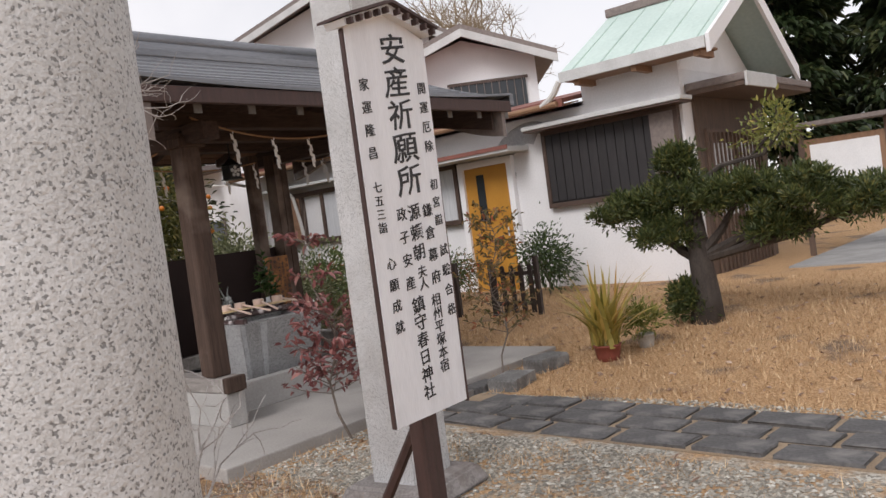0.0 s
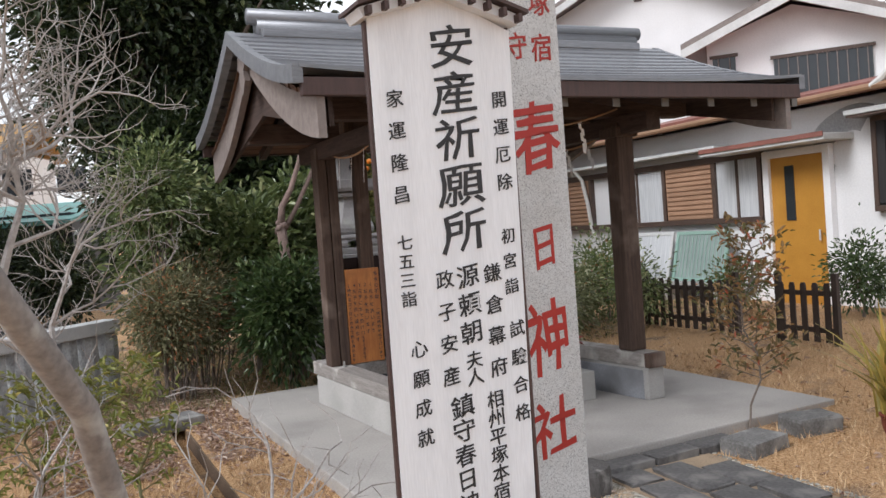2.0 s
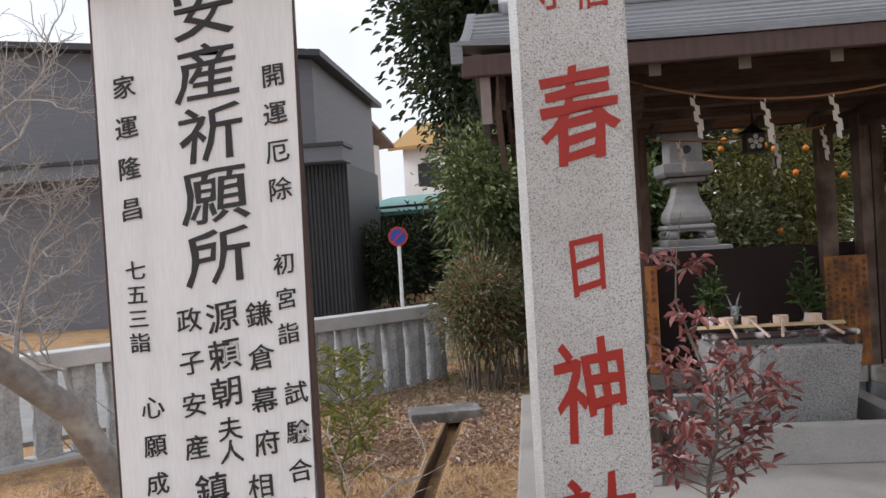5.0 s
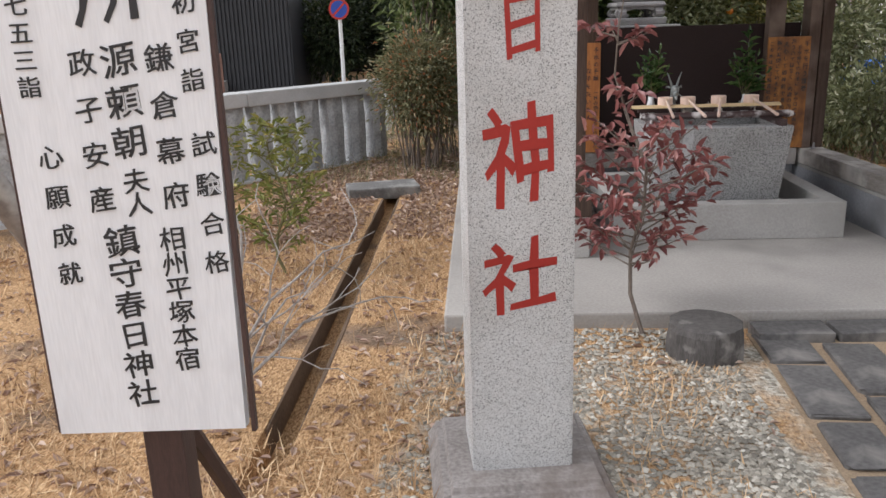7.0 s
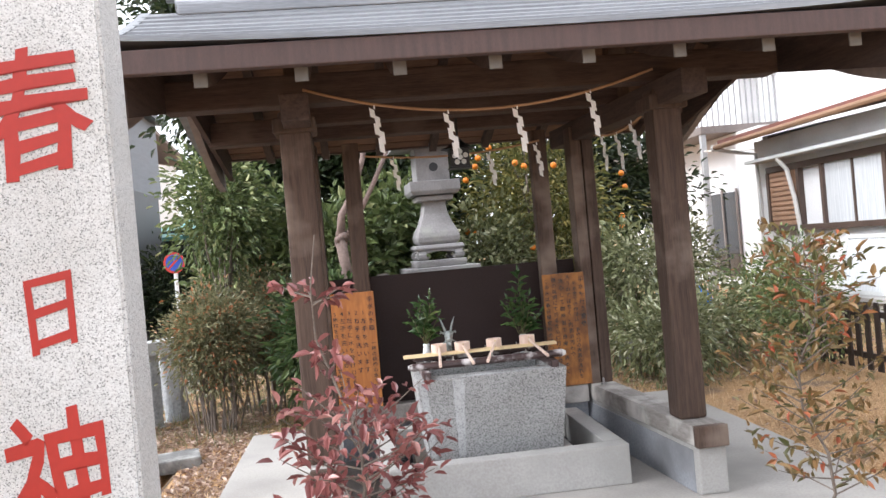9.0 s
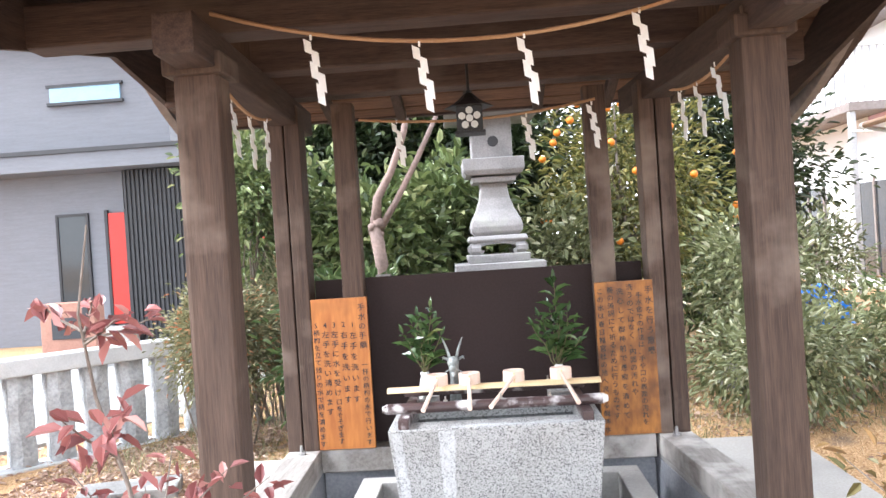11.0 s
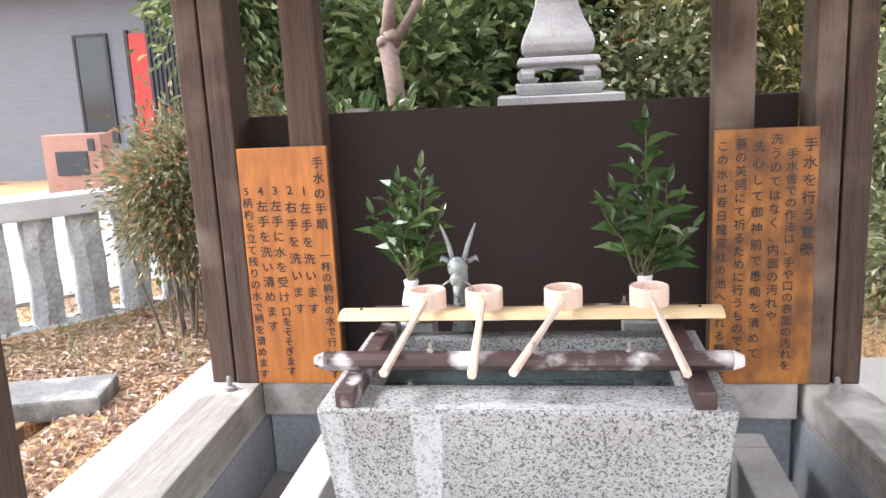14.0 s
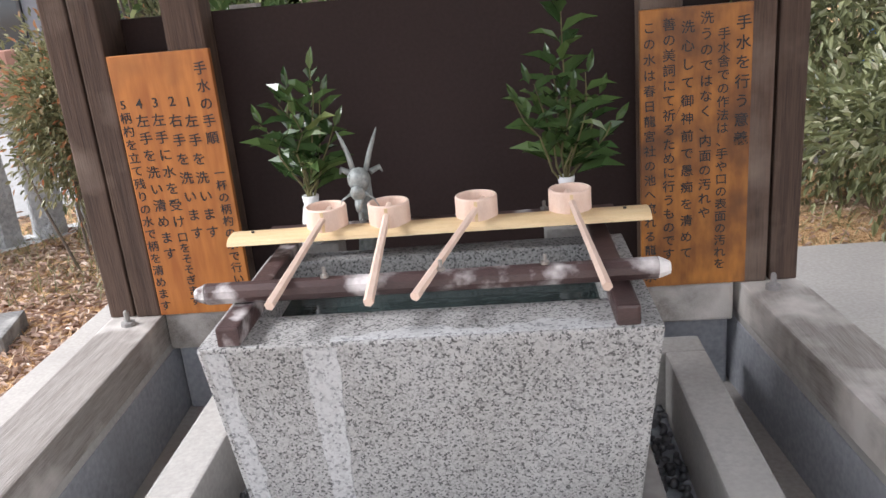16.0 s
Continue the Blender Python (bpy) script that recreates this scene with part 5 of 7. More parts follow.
def leaf_mesh(name, leaves, curl=0.25):
    """One mesh of pointed, folded leaves. Each row: base, direction, normal, length, width."""
    vs, fs = [], []
    for base, d, nrm, ln_, wd in leaves:
        d = d.normalized()
        side = d.cross(nrm)
        if side.length < 1e-4:
            side = d.orthogonal()
        side.normalize()
        up = side.cross(d)
        i = len(vs)
        fold = up * wd * 0.28
        vs += [base, base + d * ln_ * 0.34 + side * wd * 0.5 + fold, base + d * ln_ * 0.34 - side * wd * 0.5 + fold,
               base + d * ln_ * 0.7 + side * wd * 0.4 + fold - up * ln_ * curl * 0.35, base + d * ln_ * 0.7 - side * wd * 0.4 + fold - up * ln_ * curl * 0.35,
               base + d * ln_ - up * ln_ * curl, base + d * ln_ * 0.55 - up * ln_ * curl * 0.1]
        fs += [(i, i + 1, i + 3, i + 6), (i + 6, i + 3, i + 5), (i, i + 6, i + 4, i + 2), (i + 6, i + 5, i + 4)]
    me = bpy.data.meshes.new(name)
    me.from_pydata([tuple(v) for v in vs], [], fs)
    return me


def rand_dir(r):
    while True:
        v = Vector((r.uniform(-1, 1), r.uniform(-1, 1), r.uniform(-1, 1)))
        if 0.05 < v.length < 1:
            return v.normalized()


def sprig_vase(x, y, seed, stems):
    r = random.Random(seed)
    t = thing("flower_vase", "small white porcelain vase holding glossy evergreen sprigs", "vase", (x, y, TT + 0.02), group="vases behind the trough")
    part("vase", lathe([(0.022, 0), (0.028, 0.02), (0.030, 0.06), (0.024, 0.09), (0.019, 0.105), (0.022, 0.125), (0.019, 0.127), (0.015, 0.11)], 20), M_PORC, t, smooth=True)
    bm, leaves = bmesh.new(), []
    for dx, dy, h in stems:
        base, tip = Vector((0, 0, 0.10)), Vector((dx, dy, 0.10 + h))
        pts = [base.lerp(tip, k / 5) + Vector((0.012 * r.uniform(-1, 1), 0.012 * r.uniform(-1, 1), 0)) * (k > 0) for k in range(6)]
        add_tube(bm, pts, [0.0035, 0.003, 0.0028, 0.0024, 0.002, 0.0012], 5)
        n = int(h / 0.027)
        for k in range(n):
            u = 0.2 + 0.8 * k / n
            p = base.lerp(tip, u)
            a = k * 2.4 + r.uniform(-0.4, 0.4)
            d = Vector((math.cos(a), math.sin(a) * 0.8, r.uniform(0.3, 0.9)))
            L = r.uniform(0.085, 0.135) * (1.1 - 0.40 * u)
            leaves.append((p, d, Vector((0, -0.4, 1)), L, L * 0.40))
        leaves.append((tip, tip - base, Vector((0, -1, 0.2)), 0.055, 0.018))
    part("sprig_stem", bm, M_TWIG, t)
    mesh_part("foliage", leaf_mesh("foliage", leaves), M_SAKAKI, t, "glossy dark evergreen leaves")


sprig_vase(-0.330, 0.585, 1, ((-0.02, 0, 0.30), (0.045, -0.01, 0.34), (-0.09, -0.02, 0.22), (0.09, -0.02, 0.20), (0.0, -0.05, 0.24), (-0.05, 0.03, 0.26), (0.06, 0.03, 0.27)))
sprig_vase(0.322, 0.60, 2, ((0.0, 0, 0.44), (-0.08, 0, 0.26), (0.06, -0.02, 0.28), (0.12, -0.03, 0.16), (-0.11, -0.02, 0.22), (0.02, -0.05, 0.24), (0.09, 0.02, 0.22), (-0.03, 0.03, 0.30)))
for x in (-0.33, 0.322):
    b = thing("vase_block", "small grey concrete block under a vase", "block", (x, 0.60, 0.40))
    part("block", box(-0.06, 0.06, -0.035, 0.06, -0.13, TT + 0.02 - 0.40 - 0.001, 0.006), M_CONC, b)

# bronze dragon spout
M_BRONZE = material("weathered_grey_bronze", (0.42, 0.45, 0.44), (0.22, 0.24, 0.235), 0.5, 0.2, scale=18, fine=80, bump=0.5, wear=(0.36, 0.40, 0.38), wear_amount=0.35, wear_scale=12)


def dragon():
    """A dragon's neck and head with horns, one plain cast shape."""
    bm = bmesh.new()
    add_tube(bm, [(0, 0.03, 0), (0, 0.045, 0.07), (0, 0.04, 0.13), (0, 0.02, 0.18), (0, -0.01, 0.215)], [0.035, 0.028, 0.024, 0.026, 0.03], 10)
    v = bmesh.ops.create_icosphere(bm, subdivisions=2, radius=1.0)["verts"]
    bmesh.ops.transform(bm, matrix=pose(0, -0.02, 0.225, -25) @ Matrix.Diagonal((0.033, 0.05, 0.036, 1)), verts=v)
    v = bmesh.ops.create_icosphere(bm, subdivisions=2, radius=1.0)["verts"]
    bmesh.ops.transform(bm, matrix=pose(0, -0.062, 0.195, -40) @ Matrix.Diagonal((0.022, 0.035, 0.018, 1)), verts=v)
    add_tube(bm, [(0, -0.04, 0.185), (0, -0.07, 0.165), (0, -0.085, 0.15)], [0.016, 0.012, 0.006], 8)
    for s in (-1, 1):
        add_tube(bm, [(s * 0.018, 0.0, 0.245), (s * 0.030, 0.015, 0.29), (s * 0.045, 0.02, 0.33), (s * 0.058, 0.02, 0.362)], [0.009, 0.008, 0.006, 0.002], 6)
        add_tube(bm, [(s * 0.030, 0.005, 0.24), (s * 0.055, 0.02, 0.25), (s * 0.062, 0.025, 0.235)], [0.010, 0.008, 0.003], 6)
        add_tube(bm, [(s * 0.02, -0.06, 0.195), (s * 0.045, -0.07, 0.18), (s * 0.055, -0.06, 0.155)], [0.004, 0.003, 0.0015], 5)
        v = bmesh.ops.create_icosphere(bm, subdivisions=1, radius=0.009)["verts"]
        bmesh.ops.translate(bm, vec=(s * 0.02, -0.05, 0.24), verts=v)
    for k in range(7):
        z = 0.04 + k * 0.027
        add_tube(bm, [(0, 0.06, z), (0, 0.085, z + 0.018)], [0.010, 0.001], 4)
    return bm


sp = part("dragon_spout", dragon(), M_BRONZE, None, "weathered grey bronze dragon water spout", True)
sp.matrix_world = pose(-0.185, 0.528, TT + 0.002) @ Matrix.Scale(0.86, 4)
tagged(sp, category="spout")

# ---- stone lantern behind the screen ----
lan = thing("stone_lantern", "tall grey stone lantern on a stepped base", "lantern", (0.10, 3.6, GROUND), 3)
def sq(name, rows, label=""):
    bm = bmesh.new()
    rings = [[bm.verts.new((x * w / 2, y * w / 2, z)) for x, y in ((-1, -1), (1, -1), (1, 1), (-1, 1))] for w, z in rows]
    for a, b in zip(rings, rings[1:]):
        for k in range(4):
            bm.faces.new((a[k], a[(k + 1) % 4], b[(k + 1) % 4], b[k]))
    bm.faces.new(list(reversed(rings[0])))
    bm.faces.new(rings[-1])
    bmesh.ops.bevel(bm, geom=list(bm.edges), offset=0.006, segments=1, affect="EDGES")
    return part(name, bm, M_STONE, lan, label)
sq("mound_step", [(1.3, 0), (1.2, 0.5)])
sq("plinth", [(0.95, 0.5), (0.9, 1.2)])
sq("base_slab", [(0.74, 1.2), (0.74, 1.33)])
sq("platform", [(0.50, 1.33), (0.52, 1.37), (0.52, 1.40)])
half_foot = [(0.135, 0.0), (0.115, 0.032), (0.155, 0.045), (0.135, 0.07), (0.06, 0.085)]
outer = [(0.22, 0.0), (0.245, 0.03), (0.248, 0.06), (0.225, 0.09), (0.19, 0.102)]
foot = outer + [(-x, z) for x, z in reversed(outer)] + [(-x, z) for x, z in half_foot] + list(reversed(half_foot))
for k in range(4):
    bm = prism(foot, 0.075, Matrix.Rotation(k * math.pi / 2, 4, "Z") @ Matrix.Translation((0, -0.185, 1.40)))
    part("scroll_foot", bm, M_STONE, lan, "carved arched scroll foot")
sq("foot_slab", [(0.46, 1.50), (0.50, 1.52), (0.47, 1.555)])
sq("shaft", [(0.36, 1.555), (0.42, 1.585), (0.435, 1.63), (0.41, 1.68), (0.32, 1.77), (0.25, 1.87), (0.225, 1.96), (0.235, 2.0)])
sq("collar", [(0.36, 2.0), (0.38, 2.05)])
sq("cap_slab", [(0.46, 2.06), (0.51, 2.10), (0.51, 2.20)])
sq("fire_box", [(0.34, 2.20), (0.34, 2.55)])
# Flat black disc paints the shade of the fire box opening; no hole cut.
bm = lathe([(0.045, 0), (0.045, 0.012)], 16)
bmesh.ops.transform(bm, matrix=Matrix.Translation((0.01, -0.166, 2.34)) @ Matrix.Rotation(math.pi / 2, 4, "X"), verts=bm.verts)
part("window_hole", bm, M_INK, lan, "black disc painting the shade of a round opening")
sq("roof", [(0.78, 2.55), (0.74, 2.60), (0.40, 2.76), (0.16, 2.84)])
part("finial", lathe([(0.07, 2.83), (0.1, 2.90), (0.07, 2.97), (0.0, 3.02)], 16), M_STONE, lan)

# ---- sign board and name pillar ----
sign = thing("wooden_sign", "tall white painted wooden notice board with small gabled hood", "sign", (-2.215, -3.70, GROUND))
SZ = -GROUND
def sgp(name, bm, mat, label=""):
    return part(name, bm, mat, sign, label)
bw = 0.200
sgp("board", prism([(-bw, 0.62 + SZ), (bw - 0.008, 0.63 + SZ), (bw + 0.012, 2.03 + SZ), (0, 2.12 + SZ), (-bw, 2.05 + SZ)], 0.028), M_SIGNWHITE, "white painted board")
for s in (-1, 1):
    sgp("edge_strip", box(s * (bw + 0.003) - 0.005 + 0.004 * (s > 0), s * (bw + 0.003) + 0.005 + 0.004 * (s > 0), -0.010, 0.008, 0.62 + SZ, 2.04 + SZ, 0.002), M_BROWNEDGE)
    q = [(0, 2.138 + SZ), (s * 0.242, 2.064 + SZ), (s * 0.242, 2.074 + SZ), (0, 2.150 + SZ)]
    sgp("hood", prism(q, 0.15), M_BROWNEDGE)
    q = [(0, 2.104 + SZ), (s * 0.222, 2.040 + SZ), (s * 0.234, 2.062 + SZ), (0, 2.138 + SZ)]
    sgp("hood_batten", prism(q, 0.10), M_SIGNWHITE)
    for k in range(5):
        x = s * (0.03 + k * 0.046)
        sgp("hood_rafter", box(x - 0.006, x + 0.006, -0.078, -0.0505, 2.128 - abs(x) * 0.305 + SZ - 0.022, 2.128 - abs(x) * 0.305 + SZ, 0.002), M_BROWNEDGE)
sgp("post", box(-0.042, 0.042, 0.016, 0.09, 0.0, 2.0 + SZ, 0.006), M_BROWNEDGE, "dark brown post")
sgp("brace", tube([(0.02, 0.07, 0.62 + SZ), (0.03, 0.55, 0.0)], 0.022, 6), M_BROWNEDGE)
BX = -2.215
title = column("安産祈願所", 0.032, (1.976, 1.49), 0.140)
rows = column("家運隆昌", -0.140, (1.842, 1.598), 0.056) + column("七五三詣", -0.141, (1.475, 1.330), 0.050) + column("心願成就", -0.123, (1.199, 0.969), 0.056)
rows += column("開運厄除", 0.186 - 0.02, (1.841, 1.618), 0.056) + column("初宮詣", 0.165, (1.472, 1.335), 0.052) + column("試験合格", 0.172, (1.217, 0.987), 0.056)
rows += column("源頼朝", 0.032, (1.372, 1.222), 0.078) + column("夫人", 0.034, (1.150, 1.105), 0.058) + column("政子安産", -0.036, (1.370, 1.116), 0.060)
rows += column("鎌倉幕府", 0.108, (1.375, 1.12), 0.062) + column("相州平塚本宿", 0.090, (1.035, 0.784), 0.060)
rows += column("鎮守", -0.011, (1.030, 0.965), 0.080) + column("春日神社", -0.012, (0.900, 0.708), 0.072)
lettering(sign, [(c, x, z + SZ, s) for c, x, z, s in title], -0.0155, 0.0012, 0.0058, M_INK, 1.20, 0.97)
lettering(sign, [(c, x, z + SZ, s) for c, x, z, s in rows], -0.0155, 0.0012, 0.004, M_INK, 1.06)

M_BASESTONE = material("dirty_rough_base_stone", (0.34, 0.31, 0.295), (0.19, 0.17, 0.16), 0.9, scale=6, fine=70, bump=0.5, wear=(0.15, 0.12, 0.105), wear_amount=0.4, wear_scale=5)
pil = thing("stone_pillar", "square pale granite pillar with red carved characters on a stone base", "pillar", (-1.425, -2.765, GROUND), 6)
def tapered(w0, w1, z0, z1, bevel=0.008):
    bm = bmesh.new()
    lo = [bm.verts.new((x * w0 / 2, y * w0 / 2, z0)) for x, y in ((-1, -1), (1, -1), (1, 1), (-1, 1))]
    hi = [bm.verts.new((x * w1 / 2, y * w1 / 2, z1)) for x, y in ((-1, -1), (1, -1), (1, 1), (-1, 1))]
    for k in range(4):
        bm.faces.new((lo[k], lo[(k + 1) % 4], hi[(k + 1) % 4], hi[k]))
    bm.faces.new(list(reversed(lo)))
    bm.faces.new(hi)
    bmesh.ops.bevel(bm, geom=list(bm.edges), offset=bevel, segments=2, affect="EDGES")
    return bm
bm = tapered(0.318, 0.305, 0.09, 3.75)
bmesh.ops.scale(bm, vec=(1, 0.87, 1), verts=bm.verts)
part("shaft", bm, M_GRANITE_P, pil)
part("base", tapered(0.60, 0.50, 0.0, 0.10, 0.02), M_BASESTONE, pil, "mottled stone base")
for ch, x, z, size, wide, tall in (("春", 0.004, 1.815, 0.285, 1.0, 1.22), ("日", 0.004, 1.395, 0.225, 0.72, 0.98), ("神", -0.004, 1.020, 0.285, 0.92, 1.26), ("社", -0.004, 0.668, 0.27, 1.02, 1.04)):
    lettering(pil, [(ch, x, z + SZ, size)], -0.1365, 0.002, 0.012, M_RED, wide, tall)
prow = column("平塚宿", 0.060, (2.545, 2.185), 0.125) + column("鎮守", -0.064, (2.545, 2.185), 0.12)
lettering(pil, [(c, x, z + SZ, s) for c, x, z, s in prow], -0.1365, 0.002, 0.005, M_RED, 1.05, 1.1)

# ---- torii column ----
torii = thing("torii_column", "thick round coarse granite torii column", "column", (-3.775, -4.265, GROUND))
part("shaft", lathe([(0.215, 0.12), (0.212, 0.5), (0.190, 4.4)], 48), M_GRANITE_T, torii, smooth=True)
part("base", lathe([(0.34, 0.0), (0.34, 0.09), (0.31, 0.12), (0.2, 0.12)], 40), M_GRANITE_T, torii)


# ---- small stones, paving, posts ----
def worn_block(name, label, at, size, rz, mat, category="stone", group=""):
    r = random.Random(int(at[0] * 91 + at[1] * 37))
    bm = box(-size[0] / 2, size[0] / 2, -size[1] / 2, size[1] / 2, -0.03, size[2], min(size) * 0.18)
    for v in bm.verts:
        v.co += Vector((r.uniform(-1, 1), r.uniform(-1, 1), r.uniform(-1, 0.4))) * min(size) * 0.06
    ob = part(name, bm, mat, None, label)
    ob.matrix_world = pose(*at, 0, 0, rz)
    return tagged(ob, category=category, group=group)


worn_block("stone_block", "dark weathered square stone lying in dry grass", (0.77, -1.83, ground_height(0.77, -1.83)), (0.36, 0.26, 0.10), 8, M_DARKSTONE, group="stones beside the path")
worn_block("stone_block", "dark weathered square stone lying in dry grass", (1.32, -1.80, ground_height(1.32, -1.80)), (0.34, 0.24, 0.11), -12, M_DARKSTONE, group="stones beside the path")
M_STUMP = material("dark_weathered_stump", (0.115, 0.105, 0.10), (0.06, 0.055, 0.052), 0.9, stretch=(9, 9, 1.5), scale=4, fine=25, bump=0.5, wear=(0.34, 0.32, 0.30), wear_amount=0.25, wear_scale=9)
stump = thing("stump", "low dark weathered round stump with flaking sides", "stump", (-0.545, -1.80, GROUND))
bm = lathe([(0.168, -0.03), (0.172, 0.05), (0.166, 0.13), (0.158, 0.155), (0.13, 0.163), (0.0, 0.16)], 12)
r = random.Random(5)
for v in bm.verts:
    v.co += Vector((r.uniform(-1, 1), r.uniform(-1, 1), 0)) * 0.003
part("body", bm, M_STUMP, stump)

# paved path of dark stones in three rows
path = thing("stone_path", "path of dark rectangular paving stones with sandy joints", "path", (0.08, -1.6, GROUND), -3.5, kind="structure")
r = random.Random(21)
for row in range(3):
    x0 = -0.36 + row * 0.265
    y = -0.02 - 0.13 * row
    while y > -7.5:
        L = r.uniform(0.32, 0.56)
        w = 0.226 + r.uniform(-0.022, 0.012)
        bm = box(-w / 2, w / 2, -L / 2 + 0.025, L / 2 - 0.025, -0.05, 0.0, 0.012)
        for v in bm.verts:
            v.co += Vector((r.uniform(-1, 1) * 0.009, r.uniform(-1, 1) * 0.012, r.uniform(-1, 0.5) * 0.005))
        ob = part("paving_stone", bm, M_PAVE, path)
        ob.location = (x0 + 0.12, y - L / 2, 0.028 + r.uniform(-0.006, 0.006))
        y -= L
part("bedding", box(-0.37, 0.43, -7.5, 0.0, -0.04, 0.006), material("sandy_joint", (0.40, 0.30, 0.20), (0.25, 0.18, 0.12), 0.95, fine=120, bump=0.5), path)
for k in range(3):
    worn_block("paving_slab", "flat dark slab at the edge of the concrete", (-0.10 + 0.36 * k, -1.62, GROUND), (0.34, 0.17, 0.055), 0, M_PAVE, "slab", "slabs along the concrete edge")

# picket fence and the mesh screens leaning on the house
M_PICKET = material("dark_brown_picket", (0.055, 0.038, 0.032), (0.035, 0.025, 0.022), 0.6, stretch=(8, 8, 1), bump=0.2)
for y0, n in ((0.95, 11), (-0.30, 5)):
    pf = thing("picket_fence", "low dark brown wooden picket fence", "fence", (3.5, y0, ground_height(3.5, y0) - 0.02), group="picket fences")
    for k in range(n):
        part("picket", prism([(-0.032, 0.05), (0.032, 0.05), (0.032, 0.60), (0.018, 0.63), (-0.018, 0.63), (-0.032, 0.60)], 0.016, Matrix.Translation((0, 0.07 + k * 0.135, 0)) @ Matrix.Rotation(math.pi / 2, 4, "Z")), M_PICKET, pf)
    for z in (0.14, 0.50):
        part("rail", box(0.010, 0.034, 0.0, 0.03 + n * 0.135, z, z + 0.05), M_PICKET, pf)
    for y in (0.0, n * 0.135):
        part("post", box(0.012, 0.06, y - 0.03, y + 0.03, 0.0, 0.72, 0.004), M_PICKET, pf)
M_MESHGREEN = material("pale_green_screen_frame", (0.28, 0.42, 0.36), (0.22, 0.34, 0.29), 0.5, bump=0.05)
M_MESH = material("grey_green_screen_mesh", (0.30, 0.36, 0.34), (0.24, 0.30, 0.28), 0.7, fine=200, bump=0.3)
for y0, y1, pale in ((4.15, 5.15, 1), (3.0, 4.08, 0)):
    sc = thing("window_screen", "pale green framed window screen leaning on the white wall", "screen", (5.42, (y0 + y1) / 2, 0.42), group="screens leaning on the house")
    h2 = (y1 - y0) / 2
    fm = M_AWNING if pale else M_MESHGREEN
    for a, b, z0, z1 in ((-h2, -h2 + 0.05, 0, 0.76), (h2 - 0.05, h2, 0, 0.76), (-h2 + 0.05, h2 - 0.05, 0, 0.05), (-h2 + 0.05, h2 - 0.05, 0.71, 0.76)):
        part("frame", box(-0.015, 0.015, a, b, z0, z1), fm, sc)
    part("mesh", box(-0.003, 0.003, -h2 + 0.05, h2 - 0.05, 0.05, 0.71), M_CURTAIN if pale else M_MESH, sc)
    if not pale:
        for k in range(14):
            u = -h2 + 0.06 + k * (2 * h2 - 0.12) / 13
            part("lattice", box(-0.009, -0.004, u - 0.006, u + 0.006, 0.05, 0.71), fm, sc)
    sc.rotation_euler = (0, radians(14), 0)
bench = thing("low_shelf", "low grey concrete block shelf under the screens", "shelf", (5.45, 4.05, 0.02))
part("top", box(-0.22, 0.22, -1.2, 1.2, 0.34, 0.40, 0.01), M_CONC, bench)
for y in (-1.0, 0.0, 1.0):
    part("leg", box(-0.18, 0.18, y - 0.1, y + 0.1, -0.1, 0.34, 0.01), M_CONC, bench)

# notice case and flag in front of the hall
case = thing("notice_case", "small roofed wooden notice case with white papers", "notice board", (8.0, -2.68, 0.1), -78)
for s in (-1, 1):
    part("post", box(s * 0.55 - 0.04, s * 0.55 + 0.04, -0.04, 0.04, 0, 1.9), M_DARKTIMBER, case)
part("panel", box(-0.52, 0.52, -0.03, 0.03, 0.85, 1.7), M_EAVEWOOD, case)
part("papers", box(-0.44, 0.44, -0.036, -0.031, 0.92, 1.62), M_WHITE, case, "white papers")
part("roof", prism([(-0.75, 1.88), (0.75, 1.88), (0.75, 1.94), (-0.75, 1.94)], 0.5), M_GREYTILE, case)
# blue tarpaulin heap
tarp = bmesh.new()
v = bmesh.ops.create_icosphere(tarp, subdivisions=3, radius=1.0)["verts"]
for p in tarp.verts:
    p.co = Vector((p.co.x * 0.36, p.co.y * 0.3, max(-0.02, p.co.z * 0.38))) * (1 + 0.45 * noise.noise(p.co * 3.1))
M_TARP = material("bright_blue_tarpaulin", (0.02, 0.22, 0.80), (0.015, 0.15, 0.60), 0.35, fine=20, bump=0.4)
ob = part("tarpaulin", tarp, M_TARP, None, "crumpled bright blue tarpaulin heap among shrubs")
ob.location = (3.55, 5.7, ground_height(3.55, 5.7) + 0.25)
tagged(ob, category="tarpaulin")
crate = thing("crate", "weathered crate holding up the tarpaulin heap", "crate", (3.55, 5.7, ground_height(3.55, 5.7)))
part("body", box(-0.25, 0.25, -0.2, 0.2, -0.03, 0.25, 0.01), M_DARKTIMBER, crate)


# ---- plants ----
def leaves_np(name, base, d, nrm, length, width, curl=0.2):
    """One mesh of pointed, folded leaves, from arrays."""
    d = d / np.linalg.norm(d, axis=1, keepdims=True)
    side = np.cross(d, nrm)
    side /= np.linalg.norm(side, axis=1, keepdims=True) + 1e-9
    up = np.cross(side, d)
    L, W = length[:, None], width[:, None]
    fold = up * W * 0.25
    v = np.stack([base, base + d * L * 0.34 + side * W * 0.5 + fold, base + d * L * 0.34 - side * W * 0.5 + fold,
                  base + d * L * 0.72 + side * W * 0.36 + fold - up * L * curl * 0.4, base + d * L * 0.72 - side * W * 0.36 + fold - up * L * curl * 0.4,
                  base + d * L - up * L * curl], 1).reshape(-1, 3)
    i = np.arange(len(base))[:, None] * 6
    f = np.concatenate([i + np.array([[0, 1, 3, 5]]), i + np.array([[0, 5, 4, 2]])], 1).reshape(-1, 4)
    me = bpy.data.meshes.new(name)
    me.from_pydata(v.tolist(), [], f.tolist())
    return me


